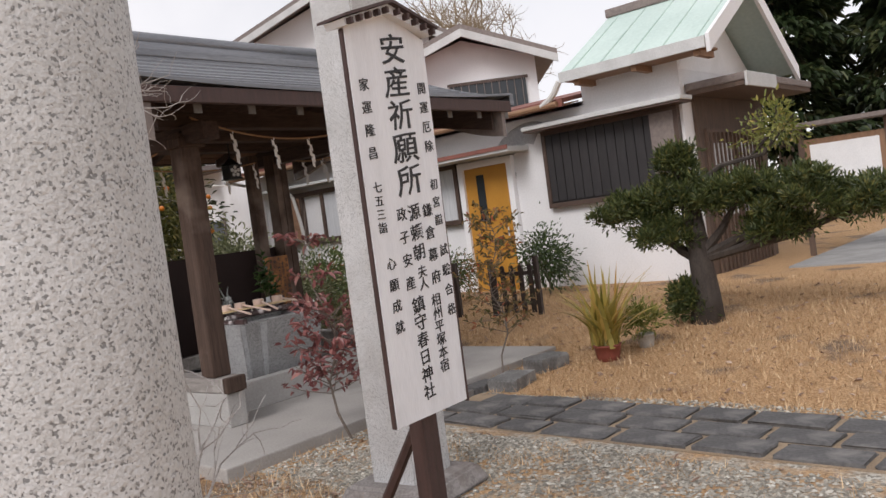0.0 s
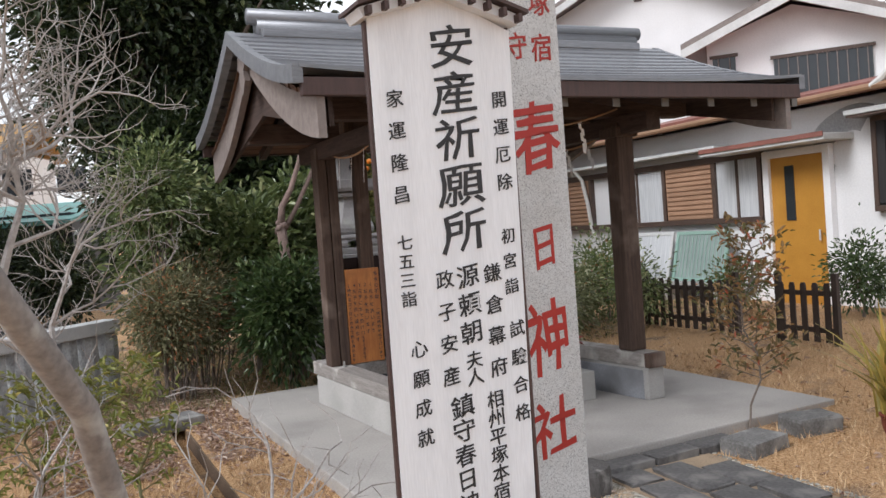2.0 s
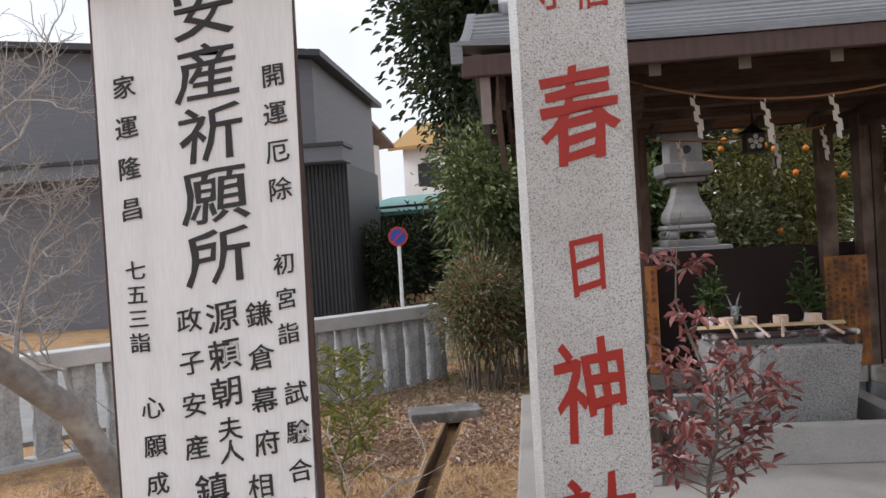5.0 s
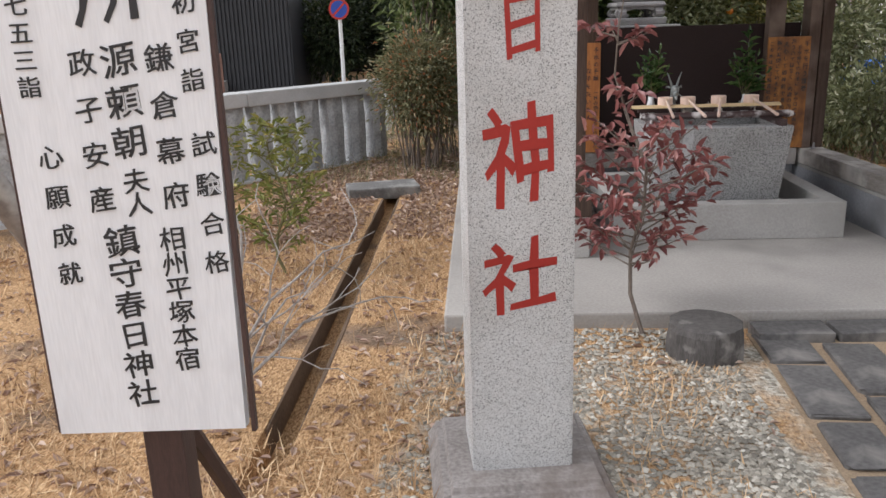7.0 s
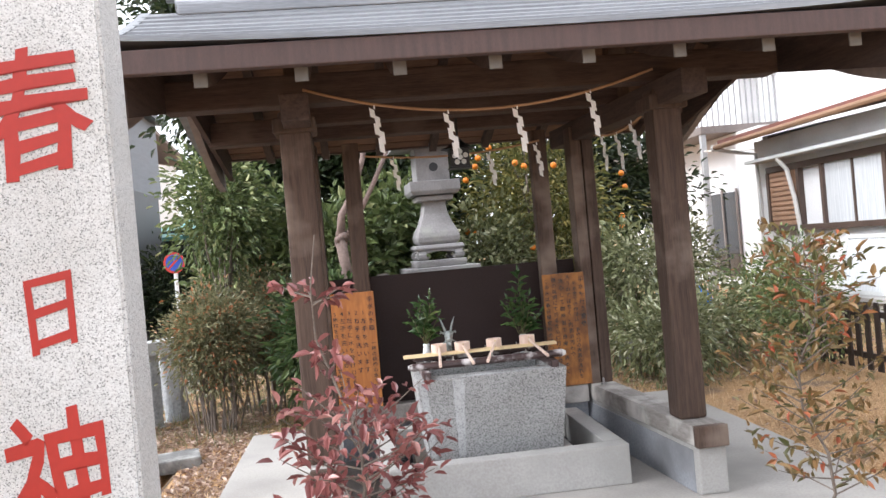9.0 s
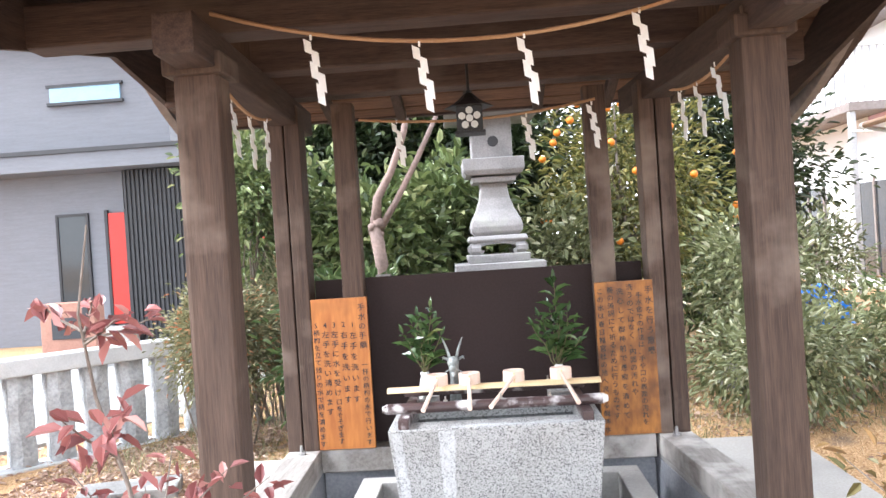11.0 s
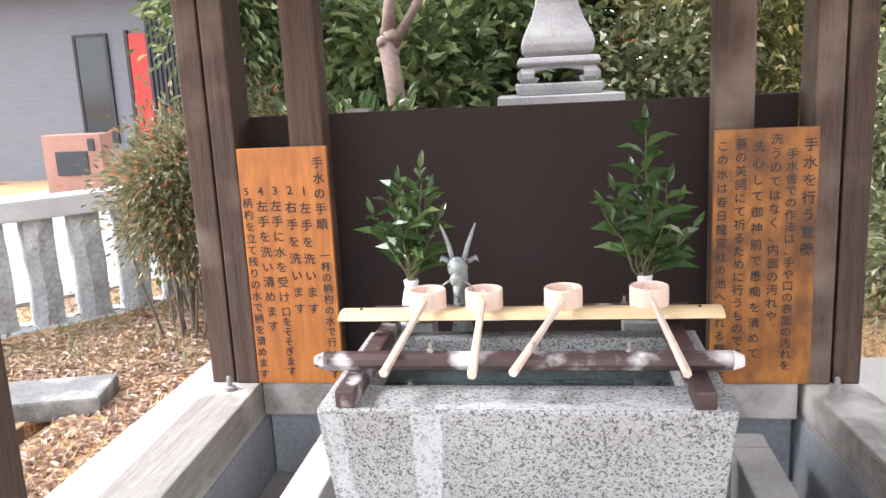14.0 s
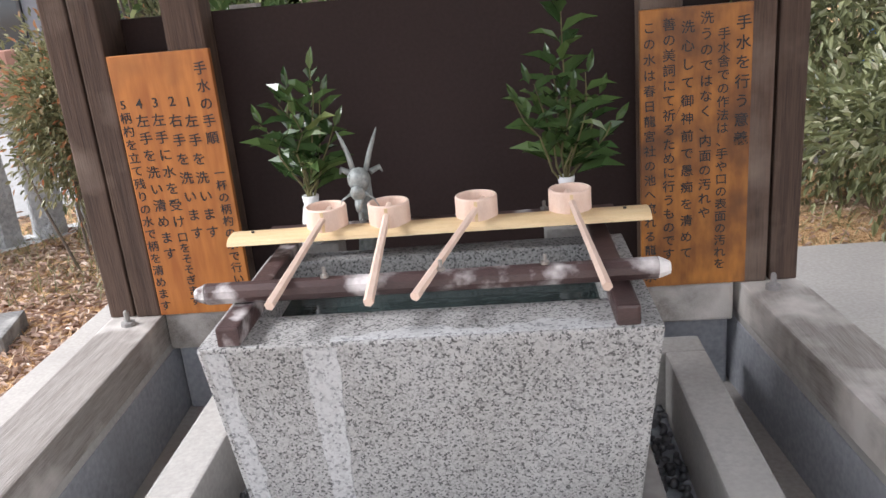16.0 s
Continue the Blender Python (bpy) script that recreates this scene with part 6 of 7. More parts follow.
def clumps(rng, centre, radii, count, per, spread, shell=0.55, low=-1.0):
    """Leaf bases and outward directions in clumps over an uneven crown."""
    c = []
    while len(c) < count:
        p = rng.normal(size=3)
        p /= np.linalg.norm(p)
        if p[2] < low:
            continue
        bump_ = 0.78 + 0.45 * noise.noise(Vector(p * 2.3) + Vector(centre))
        c.append(p * (shell + (1 - shell) * rng.random() ** 0.6) * bump_)
    c = np.array(c)
    k = np.repeat(np.arange(count), per)
    out = c[k] * np.array(radii)
    off = rng.normal(size=(len(k), 3)) * spread
    base = np.array(centre) + out + off
    dirs = c[k] * 0.7 + off / spread * 0.45 + rng.normal(size=(len(k), 3)) * 0.35
    return base, dirs, np.array(centre) + c * np.array(radii)


def branch_tree(rng, start, heads, r0, bm, limbs=8):
    """A tapered trunk from start to the middle of heads, with limbs out to some of them."""
    start = Vector(start)
    mid = Vector(np.mean(heads, axis=0))
    fork = start.lerp(mid, 0.55)
    pts = [start, start.lerp(fork, 0.5) + Vector(rng.normal(size=3)) * r0 * 0.6, fork]
    add_tube(bm, pts, [r0, r0 * 0.85, r0 * 0.65], 8)
    for h in heads[rng.permutation(len(heads))[:limbs]]:
        h = Vector(h)
        b = fork.lerp(h, 0.5) + Vector(rng.normal(size=3)) * (h - fork).length * 0.10
        add_tube(bm, [fork - (fork - start) * rng.random() * 0.3, b, h], [r0 * 0.45, r0 * 0.28, r0 * 0.08], 6)


def shrub(name, label, category, foot, centre, radii, n, per, leaf, wide, mat, bark, seed, trunk=0.03, spread=None, shell=0.45, curl=0.2, limbs=10, group="", low=-1.0, upright=0.0):
    rng = np.random.default_rng(seed)
    t = thing(name, label, category, foot, group=group)
    spread = spread or max(radii) * 0.12
    base, dirs, heads = clumps(rng, centre, radii, n, per, spread, shell, low)
    dirs[:, 2] += upright
    base -= np.array(foot)
    heads -= np.array(foot)
    bm = bmesh.new()
    branch_tree(rng, (0, 0, -0.02), heads, trunk, bm, limbs)
    part("trunk", bm, bark, t)
    L = leaf * rng.uniform(0.65, 1.2, len(base))
    up = np.array([0, 0, 1.0]) + rng.normal(size=(len(base), 3)) * 0.5
    mesh_part("crown", leaves_np("crown", base, dirs, up, L, L * wide, curl), mat, t)
    return t


M_BARK = material("grey_brown_bark", (0.22, 0.18, 0.15), (0.12, 0.095, 0.08), 0.9, stretch=(6, 6, 1.5), fine=30, bump=0.6)
M_PALEBARK = material("pale_grey_smooth_bark", (0.36, 0.33, 0.31), (0.22, 0.20, 0.19), 0.85, scale=6, fine=35, bump=0.4, wear=(0.52, 0.51, 0.48), wear_amount=0.35, wear_scale=9)
M_PINKBARK = material("pinkish_brown_bark", (0.25, 0.175, 0.15), (0.14, 0.10, 0.085), 0.85, fine=40, bump=0.4)
M_OAK = leafy("dark_oak_leaf", (0.015, 0.026, 0.010), (0.046, 0.066, 0.026), 0.35, (0.12, 0.135, 0.055))
M_BROAD = leafy("broad_green_leaf", (0.060, 0.090, 0.032), (0.20, 0.245, 0.095), 0.3, (0.44, 0.45, 0.24))
M_MIDGREEN = leafy("mid_green_leaf", (0.030, 0.055, 0.018), (0.085, 0.13, 0.045), 0.35, (0.17, 0.21, 0.09))
M_YELLOWGREEN = leafy("yellow_green_narrow_leaf", (0.11, 0.14, 0.03), (0.28, 0.28, 0.075), 0.5, (0.42, 0.34, 0.10))
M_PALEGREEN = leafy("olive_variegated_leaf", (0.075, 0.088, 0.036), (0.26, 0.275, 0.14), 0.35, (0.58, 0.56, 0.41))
M_MIXED = leafy("green_and_russet_leaf", (0.055, 0.09, 0.03), (0.14, 0.17, 0.055), 0.45, (0.36, 0.11, 0.04))
M_REDLEAF = leafy("dusky_red_leaf", (0.14, 0.045, 0.045), (0.34, 0.13, 0.12), 0.35, (0.50, 0.27, 0.24))
M_RUSSET = leafy("russet_and_green_leaf", (0.09, 0.095, 0.035), (0.26, 0.15, 0.06), 0.5, (0.42, 0.10, 0.05))
M_PINE = leafy("dark_yew_needle", (0.030, 0.048, 0.014), (0.105, 0.125, 0.035), 0.5, (0.22, 0.20, 0.06))
M_CITRUS = leafy("olive_citrus_leaf", (0.070, 0.080, 0.020), (0.22, 0.205, 0.060), 0.4, (0.38, 0.31, 0.11))
M_STRAP = leafy("green_yellow_strap_leaf", (0.20, 0.19, 0.04), (0.50, 0.38, 0.10), 0.4, (0.62, 0.36, 0.12))
M_DRY = leafy("dry_straw_blade", (0.33, 0.20, 0.10), (0.63, 0.43, 0.245), 0.8, (0.78, 0.60, 0.39), 0.1)
M_DEAD = leafy("fallen_leaf", (0.25, 0.15, 0.11), (0.50, 0.37, 0.29), 0.7, (0.66, 0.54, 0.46), 0.1)
M_TWIGGREY = material("pale_grey_twig", (0.44, 0.41, 0.39), (0.24, 0.22, 0.205), 0.85, fine=60, bump=0.3)

G = ground_height
# tall evergreens behind the pavilion
shrub("evergreen_tree", "tall dense dark evergreen oak behind the pavilion", "tree", (-1.3, 7.2, G(-1.3, 7.2)), (-1.3, 7.2, 5.5), (2.75, 2.2, 3.3), 640, 80, 0.15, 0.46, M_OAK, M_BARK, 1, 0.20, 0.27, 0.25, limbs=22)
shrub("evergreen_tree", "dark evergreen tree with dense low foliage", "tree", (-0.4, 6.4, G(-0.4, 6.4)), (-0.4, 6.3, 2.2), (2.1, 1.2, 1.9), 240, 70, 0.14, 0.44, M_OAK, M_BARK, 2, 0.11, 0.24, 0.3, limbs=16)
shrub("evergreen_tree", "dark evergreen tree beside the citrus", "tree", (3.0, 8.6, G(3, 8.6)), (3.0, 8.6, 2.3), (2.0, 1.3, 2.2), 160, 70, 0.14, 0.42, M_OAK, M_BARK, 3, 0.12, 0.24, 0.3, limbs=16)
shrub("evergreen_tree", "dark evergreen tree with glossy leaves by the lane", "tree", (-1.85, 5.9, G(-1.85, 5.9)), (-1.85, 5.9, 2.2), (0.85, 0.9, 1.7), 140, 60, 0.12, 0.42, M_OAK, M_BARK, 4, 0.07, 0.2, 0.3, limbs=12)
for k, (x, y, z, r_) in enumerate(((-4.9, 14.0, 1.0, 0.9), (-3.9, 15.0, 1.2, 1.0), (-3.0, 14.2, 1.0, 0.9))):
    shrub("roadside_bush", "dark evergreen bush across the lane", "shrub", (x, y, G(x, y)), (x, y, z), (r_, 0.7, z + 0.1), 70, 45, 0.14, 0.42, M_OAK, M_BARK, 80 + k, 0.04, 0.2, 0.3, limbs=8, group="bushes across the lane")
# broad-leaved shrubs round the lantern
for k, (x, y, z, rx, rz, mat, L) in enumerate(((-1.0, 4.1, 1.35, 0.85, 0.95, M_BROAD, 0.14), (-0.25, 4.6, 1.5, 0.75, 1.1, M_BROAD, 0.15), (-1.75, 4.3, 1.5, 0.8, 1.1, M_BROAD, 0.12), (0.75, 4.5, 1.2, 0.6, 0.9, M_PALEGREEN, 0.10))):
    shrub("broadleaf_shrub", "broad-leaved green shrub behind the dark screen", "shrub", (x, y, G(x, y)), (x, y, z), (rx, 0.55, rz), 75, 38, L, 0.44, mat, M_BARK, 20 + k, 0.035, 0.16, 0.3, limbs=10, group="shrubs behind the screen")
shrub("broadleaf_shrub", "dark green shrub beside the pruned trunk", "shrub", (-1.0, 2.65, G(-1.0, 2.65)), (-1.0, 2.65, 0.72), (0.5, 0.38, 0.68), 80, 40, 0.10, 0.42, M_MIDGREEN, M_BARK, 29, 0.025, 0.12, 0.3, limbs=9, group="shrubs behind the screen")
# citrus with fruit
cit = shrub("citrus_tree", "citrus tree with yellowish leaves and orange fruit", "tree", (1.55, 4.9, G(1.55, 4.9)), (1.55, 4.9, 1.95), (1.05, 0.8, 1.25), 130, 55, 0.095, 0.30, M_CITRUS, M_BARK, 7, 0.05, 0.18, 0.35, limbs=14)
M_ORANGE = material("orange_fruit_peel", (0.66, 0.20, 0.012), (0.54, 0.15, 0.01), 0.4, fine=120, bump=0.15)
rr = random.Random(8)
fruit = None
for k in range(24):
    a, b = rr.uniform(3.3, 6.1), rr.uniform(-0.7, 0.8)
    p = (1.02 * math.cos(a) * math.cos(b), 0.84 * math.sin(a) * math.cos(b), 1.95 + 1.15 * math.sin(b) - G(1.55, 4.9))
    if fruit is None:
        bm = bmesh.new()
        bmesh.ops.create_uvsphere(bm, u_segments=12, v_segments=8, radius=0.036)
        fruit = part("orange", bm, M_ORANGE, cit, "ripe orange fruit", True)
        fruit.location = p
    else:
        o = fruit.copy()
        scene.collection.objects.link(o)
        o.location = p
# lopped tree with forked limbs in front of the lantern
lop = thing("pruned_tree", "pruned pinkish tree trunk forking into two bare limbs", "tree", (-0.82, 3.13, G(-0.82, 3.13)))
z0 = -G(-0.82, 3.13)
bm = bmesh.new()
add_tube(bm, [(0.05, 0, -0.02), (0.02, 0, 0.8 + z0), (-0.02, 0, 1.35 + z0), (-0.05, 0, 1.62 + z0)], [0.065, 0.06, 0.052, 0.055], 10)
add_tube(bm, [(-0.05, 0, 1.58 + z0), (-0.02, 0, 1.85 + z0), (0.10, 0, 2.05 + z0), (0.22, 0.02, 2.35 + z0), (0.3, 0.02, 2.7 + z0)], [0.05, 0.036, 0.03, 0.026, 0.02], 8)
add_tube(bm, [(-0.03, 0, 1.58 + z0), (0.12, 0, 1.80 + z0), (0.32, 0.03, 2.15 + z0), (0.5, 0.05, 2.5 + z0)], [0.036, 0.026, 0.024, 0.018], 8)
for k in range(5):
    v = bmesh.ops.create_icosphere(bm, subdivisions=1, radius=0.045 + 0.012 * (k % 2))["verts"]
    bmesh.ops.translate(bm, vec=(-0.05 + 0.03 * math.cos(k * 2), 0.03 * math.sin(k * 2), 1.56 + 0.03 * k + z0), verts=v)
part("trunk", bm, M_PINKBARK, lop, "pinkish bark with pruning knuckles", True)
# hedge at the end of the fence, russet tipped, bare stems below
def hedge(x, y, z, rx, ry, rz, seed, mat):
    t = shrub("hedge_bush", "clipped hedge bush with russet tips and bare lower stems", "shrub", (x, y, G(x, y)), (x, y, z), (rx, ry, rz), 150, 70, 0.048, 0.40, mat, M_BARK, seed, 0.02, 0.085, 0.4, limbs=6, group="hedge along the lane")
    rng = np.random.default_rng(seed + 50)
    bm = bmesh.new()
    for k in range(26):
        a, q = rng.uniform(0, 6.28), rng.random() ** 0.5 * 0.8
        p = Vector((math.cos(a) * rx * q * 0.7, math.sin(a) * ry * q * 0.7, 0))
        e = Vector((math.cos(a) * rx * q * 1.1 + rng.normal() * 0.06, math.sin(a) * ry * q * 1.1 + rng.normal() * 0.06, z - rz * 0.3 - G(x, y)))
        add_tube(bm, [p, p.lerp(e, 0.5) + Vector(rng.normal(size=3)) * 0.03, e], [0.009, 0.007, 0.004], 5)
    part("stem", bm, M_BARK, t, "thin brown bare stems")
M_HEDGE = leafy("dull_green_russet_tipped_leaf", (0.10, 0.11, 0.05), (0.31, 0.29, 0.165), 0.45, (0.50, 0.18, 0.08))
hedge(-2.15, 2.92, 0.80, 0.44, 0.42, 0.55, 31, M_HEDGE)
hedge(-1.75, 3.65, 0.85, 0.5, 0.5, 0.62, 32, M_HEDGE)
shrub("broadleaf_shrub", "light green leafy shrub at the lane corner", "shrub", (-2.1, 3.75, G(-2.1, 3.75)), (-2.1, 3.75, 2.1), (0.50, 0.45, 0.72), 80, 40, 0.085, 0.42, M_BROAD, M_BARK, 26, 0.03, 0.13, 0.3, limbs=12, group="shrubs behind the screen")
worn_block("boulder", "rounded grey garden boulder among shrubs", (2.3, 3.9, G(2.3, 3.9)), (0.55, 0.38, 0.30), 15, M_DARKSTONE, "boulder")
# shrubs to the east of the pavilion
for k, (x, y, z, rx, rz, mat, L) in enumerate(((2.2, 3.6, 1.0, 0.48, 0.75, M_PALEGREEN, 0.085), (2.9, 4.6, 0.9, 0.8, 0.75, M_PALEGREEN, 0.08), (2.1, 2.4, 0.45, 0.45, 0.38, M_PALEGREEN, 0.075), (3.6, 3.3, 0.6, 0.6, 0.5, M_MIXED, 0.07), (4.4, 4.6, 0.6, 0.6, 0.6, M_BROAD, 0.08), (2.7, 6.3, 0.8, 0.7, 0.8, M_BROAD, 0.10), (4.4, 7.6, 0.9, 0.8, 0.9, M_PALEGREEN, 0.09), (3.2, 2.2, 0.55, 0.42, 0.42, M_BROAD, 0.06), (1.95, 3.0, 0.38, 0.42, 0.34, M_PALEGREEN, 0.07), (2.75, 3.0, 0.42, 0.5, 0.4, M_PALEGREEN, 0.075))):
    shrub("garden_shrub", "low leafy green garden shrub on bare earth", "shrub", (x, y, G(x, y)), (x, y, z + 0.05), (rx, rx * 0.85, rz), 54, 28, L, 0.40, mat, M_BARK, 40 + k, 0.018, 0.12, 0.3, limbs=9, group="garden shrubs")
# bushes at the white house
shrub("garden_shrub", "leafy green bush at the white house wall", "shrub", (5.05, 0.55, G(5.05, 0.55)), (5.05, 0.55, 0.62), (0.38, 0.45, 0.50), 60, 34, 0.065, 0.4, M_MIDGREEN, M_BARK, 60, 0.02, 0.1, 0.3, limbs=10, group="garden shrubs")
shrub("garden_shrub", "leafy green bush at the ochre door", "shrub", (4.5, 1.9, G(4.5, 1.9)), (4.5, 1.9, 0.5), (0.35, 0.4, 0.42), 45, 30, 0.06, 0.4, M_MIXED, M_BARK, 61, 0.02, 0.1, 0.3, limbs=8, group="garden shrubs")


def slender(name, label, x, y, h, seed, mat, n_br, leaf, wide, r0=0.014, per=9, bend=0.25, low=0.25, drop=0.0, dense=1.0, lean=0.0, bark=None):
    """A slender shrub: one leader with rising side twigs that carry leaves."""
    rng = np.random.default_rng(seed)
    t = thing(name, label, "shrub", (x, y, G(x, y)))
    bm = bmesh.new()
    lead = [Vector((lean * (k / 8) ** 1.5 + 0.05 * math.sin(k * 1.3 + seed), 0.04 * math.cos(k * 1.7 + seed), h * k / 8 - 0.01)) for k in range(9)]
    add_tube(bm, lead, [r0 * (1 - 0.1 * k) for k in range(9)], 6)
    B, D = [], []
    for k in range(n_br):
        u = low + (dense - low) * k / n_br if k < n_br * 0.86 or dense == 1.0 else rng.uniform(dense, 1.0)
        p = lead[int(u * 7.9)].lerp(lead[min(8, int(u * 7.9) + 1)], (u * 7.9) % 1)
        a = k * 2.399 + rng.normal() * 0.3
        L = h * bend * (1.15 - 0.75 * abs(u - 0.4)) * rng.uniform(0.7, 1.15) * (0.55 if u > dense else 1.0)
        q = p + Vector((math.cos(a) * L, math.sin(a) * L, L * rng.uniform(0.25, 0.8)))
        m = p.lerp(q, 0.55) - Vector((0, 0, 0.04 * L))
        add_tube(bm, [p, m, q], [r0 * 0.4, r0 * 0.28, r0 * 0.12], 5)
        for i in range(per):
            w = 0.35 + 0.65 * i / (per - 1)
            c = p.lerp(q, w) + Vector(rng.normal(size=3)) * 0.012
            B.append(c)
            D.append(Vector((math.cos(a), math.sin(a), 0.4 - drop)) * 0.6 + Vector(rng.normal(size=3)) * 0.6)
    part("stem", bm, bark or M_TWIG, t)
    B, D = np.array([tuple(v) for v in B]), np.array([tuple(v) for v in D])
    L = leaf * rng.uniform(0.6, 1.25, len(B))
    mesh_part("foliage", leaves_np("foliage", B, D, np.array([0, 0, 1.0]) + rng.normal(size=(len(B), 3)) * 0.4, L, L * wide, 0.25), mat, t)
    return t


SHRUB_Y = -1.54
slender("red_leaf_shrub", "slender shrub with dusky red leaves in front of the pavilion", -0.78, SHRUB_Y, 1.62, 3, M_REDLEAF, 54, 0.066, 0.42, 0.011, 11, 0.185, 0.20, 0.0, 0.62, -0.15, M_BARK)
slender("russet_shrub", "slender shrub with russet and green leaves in dry grass", 1.10, SHRUB_Y, 1.42, 5, M_RUSSET, 60, 0.050, 0.42, 0.009, 15, 0.19, 0.25, 0.0, 1.0, 0.0, M_BARK)
slender("yellow_green_shrub", "sparse yellow-green shrub by the stone fence", -2.75, -0.45, 0.95, 9, M_YELLOWGREEN, 34, 0.06, 0.36, 0.012, 12, 0.26, 0.15)
slender("yellow_green_shrub", "sparse yellow-green shrub by the stone fence", -3.35, 0.15, 0.85, 12, M_YELLOWGREEN, 34, 0.06, 0.36, 0.012, 12, 0.28, 0.12)
slender("yellow_green_shrub", "sparse yellow-green shrub by the stone fence", -2.95, 0.75, 0.75, 13, M_YELLOWGREEN, 30, 0.055, 0.36, 0.012, 12, 0.28, 0.12)
slender("yellow_green_shrub", "sparse yellow-green shrub beside the bare tree", -3.6, -1.2, 0.7, 14, M_YELLOWGREEN, 26, 0.055, 0.36, 0.012, 10, 0.28, 0.12)

# strap-leaved plant in a red pot
pot = thing("potted_strap_plant", "strap-leaved green and yellow plant in a red clay pot", "plant", (1.60, -2.25, G(1.6, -2.25)))
part("pot", lathe([(0.085, -0.02), (0.10, 0.04), (0.112, 0.115), (0.12, 0.12), (0.12, 0.135), (0.105, 0.135), (0.10, 0.11), (0.0, 0.10)], 20), material("red_clay_pot", (0.26, 0.065, 0.04), (0.18, 0.045, 0.03), 0.7), pot, smooth=True)
rng = np.random.default_rng(15)
vs, fs = [], []
for k in range(95):
    a, L, lean = rng.uniform(0, 6.28), rng.uniform(0.45, 0.86), rng.uniform(0.15, 1.05)
    w = rng.uniform(0.010, 0.018)
    p0 = np.array([rng.normal() * 0.05, rng.normal() * 0.05, 0.11])
    side = np.array([-math.sin(a), math.cos(a), 0]) * w
    i = len(vs)
    for j in range(6):
        u = j / 5
        c = p0 + np.array([math.cos(a), math.sin(a), 0]) * L * lean * u ** 1.5 + np.array([0, 0, L * (u - 0.45 * lean * u * u)])
        vs += [tuple(c - side * (1 - u ** 3)), tuple(c + side * (1 - u ** 3) + np.array([0, 0, 0.001]))]
        if j:
            fs.append((i + 2 * j - 2, i + 2 * j - 1, i + 2 * j + 1, i + 2 * j))
me = bpy.data.meshes.new("foliage")
me.from_pydata(vs, [], fs)
mesh_part("foliage", me, M_STRAP, pot)

# layered garden yew
yew = thing("garden_yew", "cloud-pruned dark yew with layered flat pads on a thick trunk", "tree", (3.0, -2.55, G(3, -2.55)))
M_DARKBARK = material("dark_rough_bark", (0.075, 0.06, 0.05), (0.04, 0.032, 0.027), 0.9, stretch=(6, 6, 1.5), fine=30, bump=0.7)
part("trunk", tube([(0, 0, -0.03), (0.02, -0.02, 0.25), (-0.03, -0.02, 0.55), (-0.02, 0.0, 0.8), (0.0, 0, 1.1)], [0.17, 0.125, 0.11, 0.10, 0.06], 12), M_DARKBARK, yew, "dark rough trunk", True)
pads = (((0.0, 0.62, 1.12), (0.42, 0.44, 0.24)), ((0.05, 0.15, 1.22), (0.48, 0.40, 0.27)), ((0.0, -0.45, 1.16), (0.46, 0.42, 0.26)), ((0.0, -0.98, 1.10), (0.46, 0.46, 0.27)), ((0.1, -1.55, 0.98), (0.45, 0.48, 0.24)),
        ((-0.1, 0.1, 1.54), (0.20, 0.22, 0.20)), ((-0.1, 0.28, 0.88), (0.34, 0.34, 0.17)), ((0.0, -0.75, 0.84), (0.30, 0.34, 0.15)), ((-0.05, 0.12, 0.20), (0.22, 0.24, 0.24)))
for c, rad in pads:
    part("limb", tube([(-0.03, 0, 0.6), Vector((-0.03, 0, 0.6)).lerp(Vector(c), 0.55) + Vector((0, 0, -0.05)), c], [0.055, 0.04, 0.015], 7), M_DARKBARK, yew)
part("limb", tube([(0, 0.1, 1.2), (0, -0.3, 1.45), (0, -0.7, 1.5), (0, -1.0, 1.8)], [0.03, 0.025, 0.02, 0.008], 6), M_DARKBARK, yew)
part("limb", tube([(0, -0.6, 1.5), (0.05, -0.8, 1.7), (0.05, -0.85, 1.9)], [0.018, 0.012, 0.005], 6), M_DARKBARK, yew)
for k, (c, rad) in enumerate(pads):
    rng = np.random.default_rng(70 + k)
    n = int(135 * rad[0] / 0.45)
    base, dirs, heads = clumps(rng, c, rad, n, 46, 0.030, 0.45, -0.55)
    tuft = np.repeat(heads, 46, 0)
    dirs = (base - tuft) / 0.03 + np.array([0, 0, 0.9])
    L = 0.052 * rng.uniform(0.6, 1.3, len(base))
    mesh_part("crown_pad", leaves_np("crown_pad", base, dirs, rng.normal(size=(len(base), 3)), L, L * 0.30, 0.1), M_PINE, yew)
rng = np.random.default_rng(90)
base, dirs, _ = clumps(rng, (0.0, -0.8, 1.72), (0.3, 0.42, 0.25), 40, 16, 0.05, 0.3)
L = 0.05 * rng.uniform(0.6, 1.3, len(base))
mesh_part("crown_pad", leaves_np("crown_pad", base, dirs, rng.normal(size=(len(base), 3)), L, L * 0.4, 0.1), M_YELLOWGREEN, yew, "thin yellowing upper growth")

